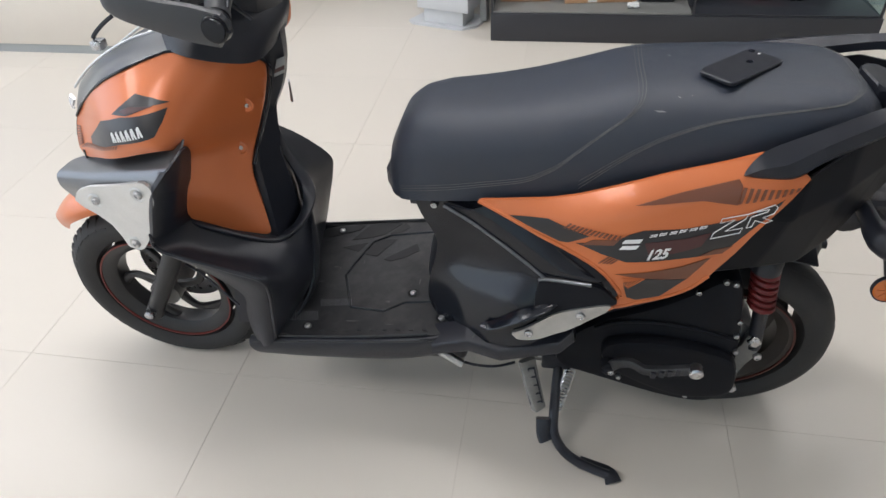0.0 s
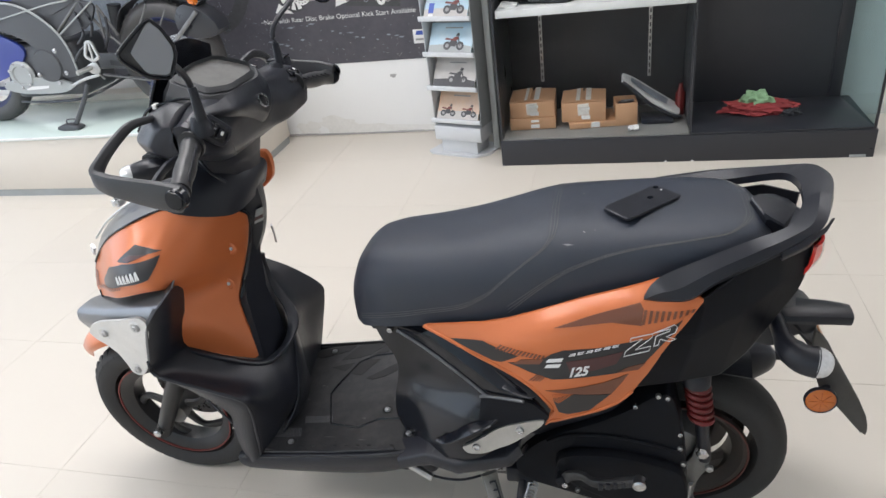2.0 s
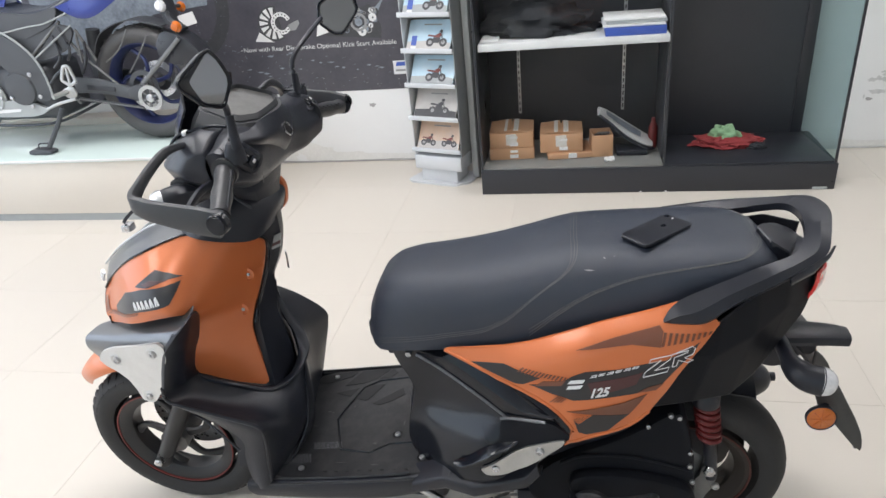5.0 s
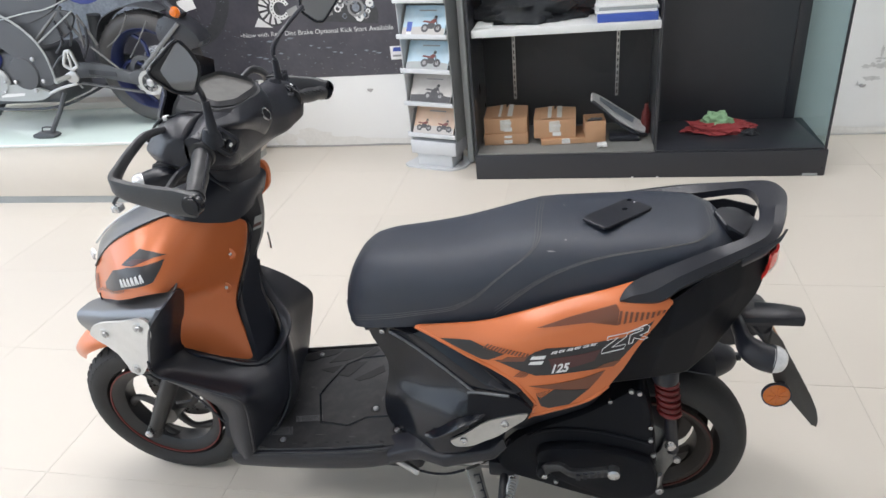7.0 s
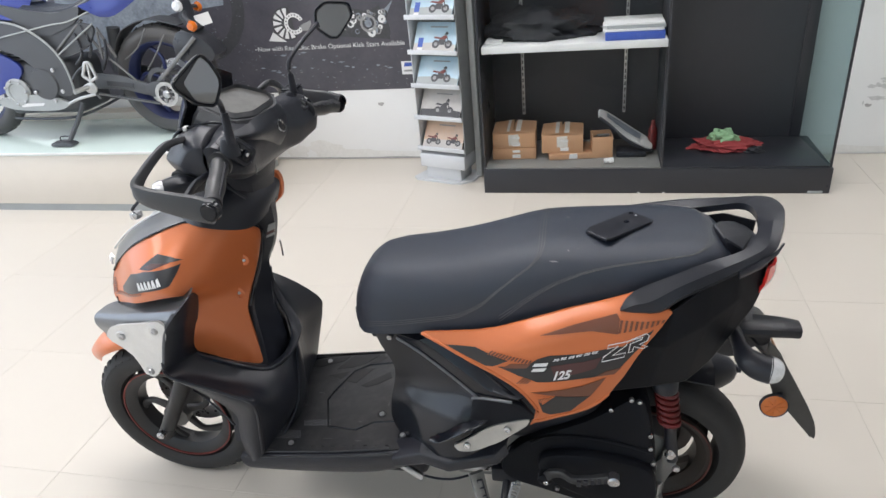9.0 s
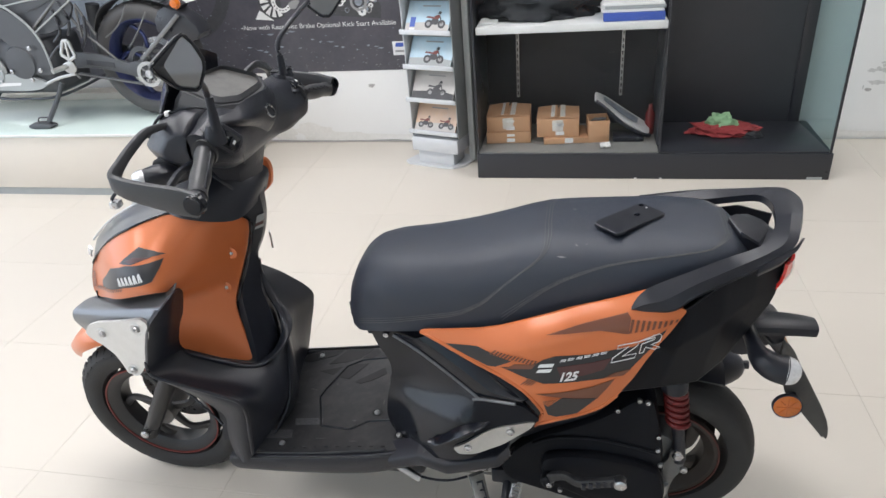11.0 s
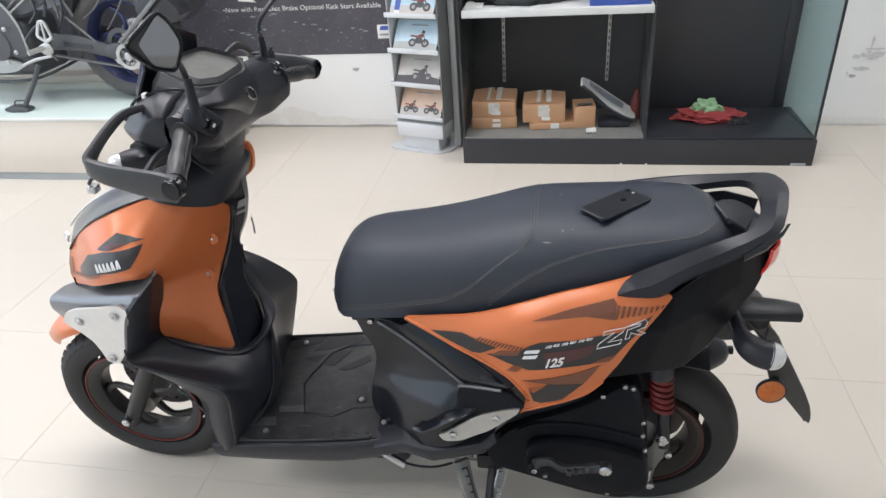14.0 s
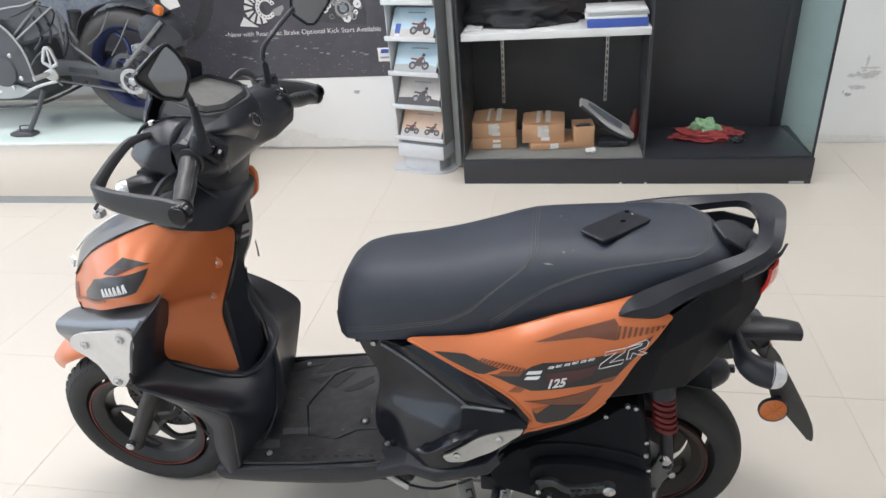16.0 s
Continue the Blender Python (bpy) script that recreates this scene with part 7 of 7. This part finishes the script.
for k in range(6):
    t = 2 * math.pi * k / 6 + .3
    part("sprocket_arm", band([(-1.667 + .018 * math.cos(t), .132, .253 + .018 * math.sin(t)), (-1.667 + .052 * math.cos(t), .132, .253 + .052 * math.sin(t))], .004, .006, 1), CAST, carrier)
part("sprocket_hub", lathe([(0, .115), (.022, .115), (.022, .139), (.012, .146), (0, .146)], (-1.667, 0, .253), seg=16), STEEL, carrier)
part("swing_arm_end", prism([(-1.80, .30), (-1.74, .325), (-1.69, .318), (-1.665, .28), (-1.70, .25), (-1.79, .255)], .118, .129, .004, 1), BIKE_GREY, bike)
part("brake_hose", tube([(-2.02, .12, .50), (-1.93, .12, .42), (-1.84, .12, .33)], .006, 8, 3), CAST, bike)
for pts in ([(-1.90, .08, .44), (-1.80, .085, .50), (-1.72, .085, .60)], [(-1.78, .08, .38), (-1.70, .085, .46), (-1.62, .085, .56)]):
    part("hugger_stay", tube(pts, .004, 6, 3), CAST, bike)
for k in range(11):
    t = radians(38 + 10 * k)
    part("tyre_groove", tube([(BXR + .302 * math.cos(t), .045, BR + .302 * math.sin(t)), (BXR + .3075 * math.cos(t + .05), .018, BR + .3075 * math.sin(t + .05)), (BXR + .308 * math.cos(t + .08), 0, BR + .308 * math.sin(t + .08))], .004, 6, 2), LAMINATE, br)
part("rear_hugger", skin([[(-1.99, .05, .46), (-1.99, -.05, .46)], [(-1.90, .06, .585), (-1.90, -.06, .585)], [(-1.72, .065, .64), (-1.72, -.065, .64)], [(-1.54, .06, .60), (-1.54, -.06, .60)]], 3, 5, .005), BIKE_GREY, bike)
part("frame_cover", sheet([(-2.62, .70), (-2.45, .66), (-2.30, .56), (-2.23, .44), (-2.22, .27), (-2.34, .27), (-2.40, .40), (-2.50, .50), (-2.68, .56)], lambda x, z: .16, .02, 0, .06), BIKE_GREY, bike)
part("engine", block((-2.72, -.14, .16), (-2.22, .14, .46), .04, 3), BIKE_GREY, bike)
part("engine_cover", lathe([(0, .14), (.085, .14), (.095, .15), (.085, .17), (0, .175)], (-2.40, 0, .34), seg=28), BIKE_GREY, bike)
for a in range(5):
    part("cylinder_fin", block((-2.70, -.12, .47 + .02 * a), (-2.50, .12, .48 + .02 * a), .003), BIKE_GREY, bike)
part("belly_cowl", sheet([(-2.72, .275), (-2.42, .285), (-2.26, .225), (-2.36, .185), (-2.64, .195), (-2.76, .23)], lambda x, z: .165, .02, 0, .06), POWDER_DARK, bike)
part("belly_letter_bars", sheet([(-2.60, .215), (-2.45, .22), (-2.44, .235), (-2.60, .235)], lambda x, z: .168, .001, 0, .06, 0), WHITE_PRINT, bike)
part("side_fairing", sheet([(-2.98, .62), (-2.70, .56), (-2.50, .44), (-2.60, .33), (-2.78, .265), (-2.92, .33), (-3.02, .48)], lambda x, z: .17 - .2 * abs(x + 2.72) * .4, .02, 0, .06), BLUE_PAINT, bike, "bright blue side fairing")
part("fuel_tank", skin([[(-2.82, .05, .78), (-2.84, 0, .80), (-2.82, -.05, .78)], [(-2.74, .15, .74), (-2.74, 0, .90), (-2.74, -.15, .74)], [(-2.56, .16, .70), (-2.56, 0, .92), (-2.56, -.16, .70)], [(-2.40, .12, .68), (-2.40, 0, .80), (-2.40, -.12, .68)]], 6, 5, .01), BLUE_PAINT, bike, "bright blue fuel tank")
part("seat", band([(-2.44, 0, .72), (-2.30, 0, .695), (-2.15, 0, .705), (-2.02, 0, .745), (-1.80, 0, .80), (-1.66, 0, .83)], lambda q: .12 - .05 * q, lambda q: .040 - .012 * q, 6, power=3), VINYL, bike, "black vinyl stepped seat")
part("seat_side", sheet([(-2.66, .80), (-2.40, .735), (-2.20, .705), (-2.03, .745), (-2.08, .655), (-2.30, .585), (-2.50, .60), (-2.66, .68)], lambda x, z: .142, .02, 0, .06), BIKE_GREY, bike)
part("side_panel", sheet([(-2.42, .70), (-2.10, .66), (-1.98, .63), (-2.06, .52), (-2.24, .47), (-2.33, .56)], lambda x, z: .135, .015, 0, .06), BIKE_GREY, bike)
part("tail_panel", skin([[(-2.05, .13, .735), (-1.985, .12, .695), (-1.945, .11, .68)], [(-1.98, .11, .755), (-1.90, .11, .70), (-1.86, .10, .68)], [(-1.82, .09, .82), (-1.74, .09, .78), (-1.70, .08, .76)], [(-1.58, .05, .90), (-1.54, .05, .87), (-1.52, .04, .85)]], 4, 5, .012), BLUE_PAINT, bike, "bright blue tail panel")
for pts in ([(-2.30, .14, .485), (-2.20, .14, .56), (-2.06, .125, .665)], [(-2.06, .12, .60), (-2.02, .115, .52), (-1.98, .11, .46)], [(-1.99, .12, .62), (-1.96, .115, .54), (-1.93, .11, .46)], [(-2.30, .10, .655), (-2.18, .12, .69), (-1.92, .10, .79)]):
    part("sub_frame_tube", tube(pts, .008, 8, 3), CAST, bike)
for pts in ([(-2.60, .165, .60), (-2.257, .160, .651), (-2.129, .155, .663), (-1.99, .145, .705)], [(-2.252, .158, .493), (-2.132, .155, .561), (-1.99, .14, .645)]):
    part("panel_edge", tube(pts, .0045, 6, 4), POWDER_DARK, bike)
part("shock_spring", tube([(-2.02, 0, .36), (-1.98, 0, .60)], .035, 12, 2), BIKE_GREY, bike)
fr = [(-2.10, .385), (-2.065, .455), (-2.035, .455), (-2.02, .375), (-2.06, .355)]
holder = part("foot_peg_bracket", merge(*[band([(a[0], .20, a[1]), (b[0], .20, b[1])], .006, .009, 1) for a, b in zip(fr, fr[1:] + fr[:1])], band([(-2.06, .20, .36), (-2.05, .20, .45)], .006, .007, 1)), ALLOY, bike, "polished alloy foot peg bracket")
part("foot_peg", tube([(-2.09, .20, .325), (-2.12, .28, .318)], .013, 10, 1), ALLOY, holder)
part("heel_plate", prism([(-2.13, .33), (-2.05, .36), (-2.03, .30), (-2.09, .28)], .195, .205, .003, 1), ALLOY, holder)
for x, z in ((-2.30, .42), (-2.46, .30), (-2.28, .30), (-2.35, .25)):
    screw((x, .182, z), (0, -1, 0), bike, .012)
part("gear_lever", band([(-2.25, .20, .235), (-2.16, .205, .265), (-2.05, .205, .285)], .006, .008, 4), ALLOY, bike)
part("side_stand", tube([(-2.21, .14, .22), (-2.25, .18, .13), (-2.30, .235, .03)], .013, 10, 2), BIKE_GREY, bike)
part("stand_foot", prism([(-2.41, 0), (-2.27, 0), (-2.27, .022), (-2.33, .032), (-2.41, .03)], .205, .265, .005, 1), BIKE_GREY, bike)
part("stand_loop", tube([(-2.29, .215, .05), (-2.355, .23, .055), (-2.36, .235, .025)], .004, 6, 3), BIKE_GREY, bike)
# Pale tube paints the edge highlight of the frame cover.
part("frame_edge_highlight", tube([(-2.68, .163, .70), (-2.45, .163, .665), (-2.30, .163, .565), (-2.228, .163, .44), (-2.218, .163, .28)], .006, 6, 4), POWDER_DARK, bike)
part("clutch_cover", lathe([(0, .14), (.075, .14), (.082, .155), (.070, .172), (.052, .172), (.048, .164), (0, .164)], (-2.60, 0, .30), seg=28), POWDER_DARK, bike)
for k in range(7):
    t = 2 * math.pi * k / 7
    screw((-2.60 + .068 * math.cos(t), .174, .30 + .068 * math.sin(t)), (0, -1, 0), bike, .008)
for pts in ([(-2.72, .12, .14), (-2.50, .14, .135), (-2.24, .13, .15), (-2.05, -.05, .22)], [(-2.08, .13, .47), (-2.04, .14, .54), (-2.07, .135, .64)], [(-2.16, .15, .44), (-2.10, .15, .50), (-2.12, .14, .60)], [(-2.02, .13, .40), (-1.97, .135, .47), (-1.96, .12, .56)], [(-2.20, .17, .36), (-2.14, .175, .41), (-2.08, .18, .44)]):
    part("hose", tube(pts, .008, 8, 4), LAMINATE, bike)
for pts in ([(-2.00, .13, .455), (-1.985, .13, .60)], [(-2.13, .145, .40), (-2.06, .15, .43)], [(-2.18, .16, .30), (-2.10, .165, .29), (-2.06, .17, .25)]):
    part("link_rod", tube(pts, .006, 8, 2), CAST, bike)
part("swing_arm_slot", band([(-2.02, .131, .325), (-1.86, .131, .305)], .002, .014, 3), LAMINATE, bike)
part("handlebar", tube([(-2.80, .36, .98), (-2.86, .12, 1.0), (-2.86, -.12, 1.0), (-2.80, -.36, .98)], .012, 8, 3), BIKE_GREY, bike)
part("head_cowl", skin([[(-3.10, .05, .98), (-3.12, 0, 1.0), (-3.10, -.05, .98)], [(-3.08, .13, .84), (-3.16, 0, .84), (-3.08, -.13, .84)], [(-3.0, .12, .70), (-3.06, 0, .68), (-3.0, -.12, .70)]], 4, 4, .01), BLUE_PAINT, bike)
part("front_mudguard", skin([[(BXF + .33 * math.cos(radians(t)), w, BR + .33 * math.sin(radians(t))) for w in (.06, 0, -.06)] for t in (150, 120, 90, 60)], 3, 4, .005), BIKE_GREY, bike)
part("plate_hanger", band([(-1.54, 0, .86), (-1.525, 0, .74), (-1.50, 0, .62), (-1.46, 0, .56)], .045, .03, 4), LAMINATE, bike)
part("spray_guard", prism([(-1.548, .587), (-1.436, .546), (-1.345, .45), (-1.388, .395), (-1.555, .402), (-1.612, .484)], -.06, .07, .008, 1), LAMINATE, bike, "black spray guard over the rear wheel")
part("guard_stay", band([(-1.71, .10, .321), (-1.58, .10, .425), (-1.442, .09, .538)], .006, .011, 3), CAST, bike)
part("lamp_stalk", tube([(-1.50, .05, .68), (-1.47, .11, .70), (-1.45, .155, .705)], .008, 8, 3), LAMINATE, bike)

part("number_plate_blank", plate([(-.04, -.03), (.04, -.03), (.04, .03), (-.04, .03)], (-1.432, .02, .610), (.75, .55, .15), (-.2, 0, .85), .003), WHITE_PRINT, bike, "small white sticker plate")
for s in (1, -1):
    ind = part("rear_indicator", tube([(-1.50, s * .03, .66), (-1.45, s * .12, .65), (-1.375, s * .19, .62)] if s > 0 else [(-1.52, -.03, .68), (-1.54, -.12, .67), (-1.553, -.19, .66)], .010, 8, 3), BIKE_GREY, bike)
    part("lens", lathe([(0, -.022), (.018, -.02), (.028, 0), (.018, .02), (0, .022)], (-1.373, .195, .611) if s > 0 else (-1.553, -.195, .655), seg=16), LENS_AMBER, ind, "amber indicator lens")
part("tail_lamp", lathe([(0, -.02), (.022, -.016), (.03, 0), (.022, .016), (0, .02)], (-1.45, .16, .707), seg=14), LENS_CLEAR, bike, "clear lamp lens")

# ---- floor tiles ----
tile = block((-.29345, -.28095, -.012), (.29345, .28095, 0.0), 0.0003, 1)
bmesh.ops.recalc_face_normals(tile, faces=tile.faces[:])
tile_mesh = bpy.data.meshes.new("tile")
tile.to_mesh(tile_mesh)
tile.free()
tile_mesh.materials.append(TILE)
floor_ob = bpy.data.objects["floor"]
for i in range(-7, 9):
    for j in range(-8, 5):
        x, y = -.648 + .588 * i, 1.2865 + .563 * j
        if XW - .2 < x < XE + .2 and YS - .2 < y < YN + .2:
            ob = new("tile", tile_mesh)
            ob.location = (x, y, 0)
            ob.parent = floor_ob
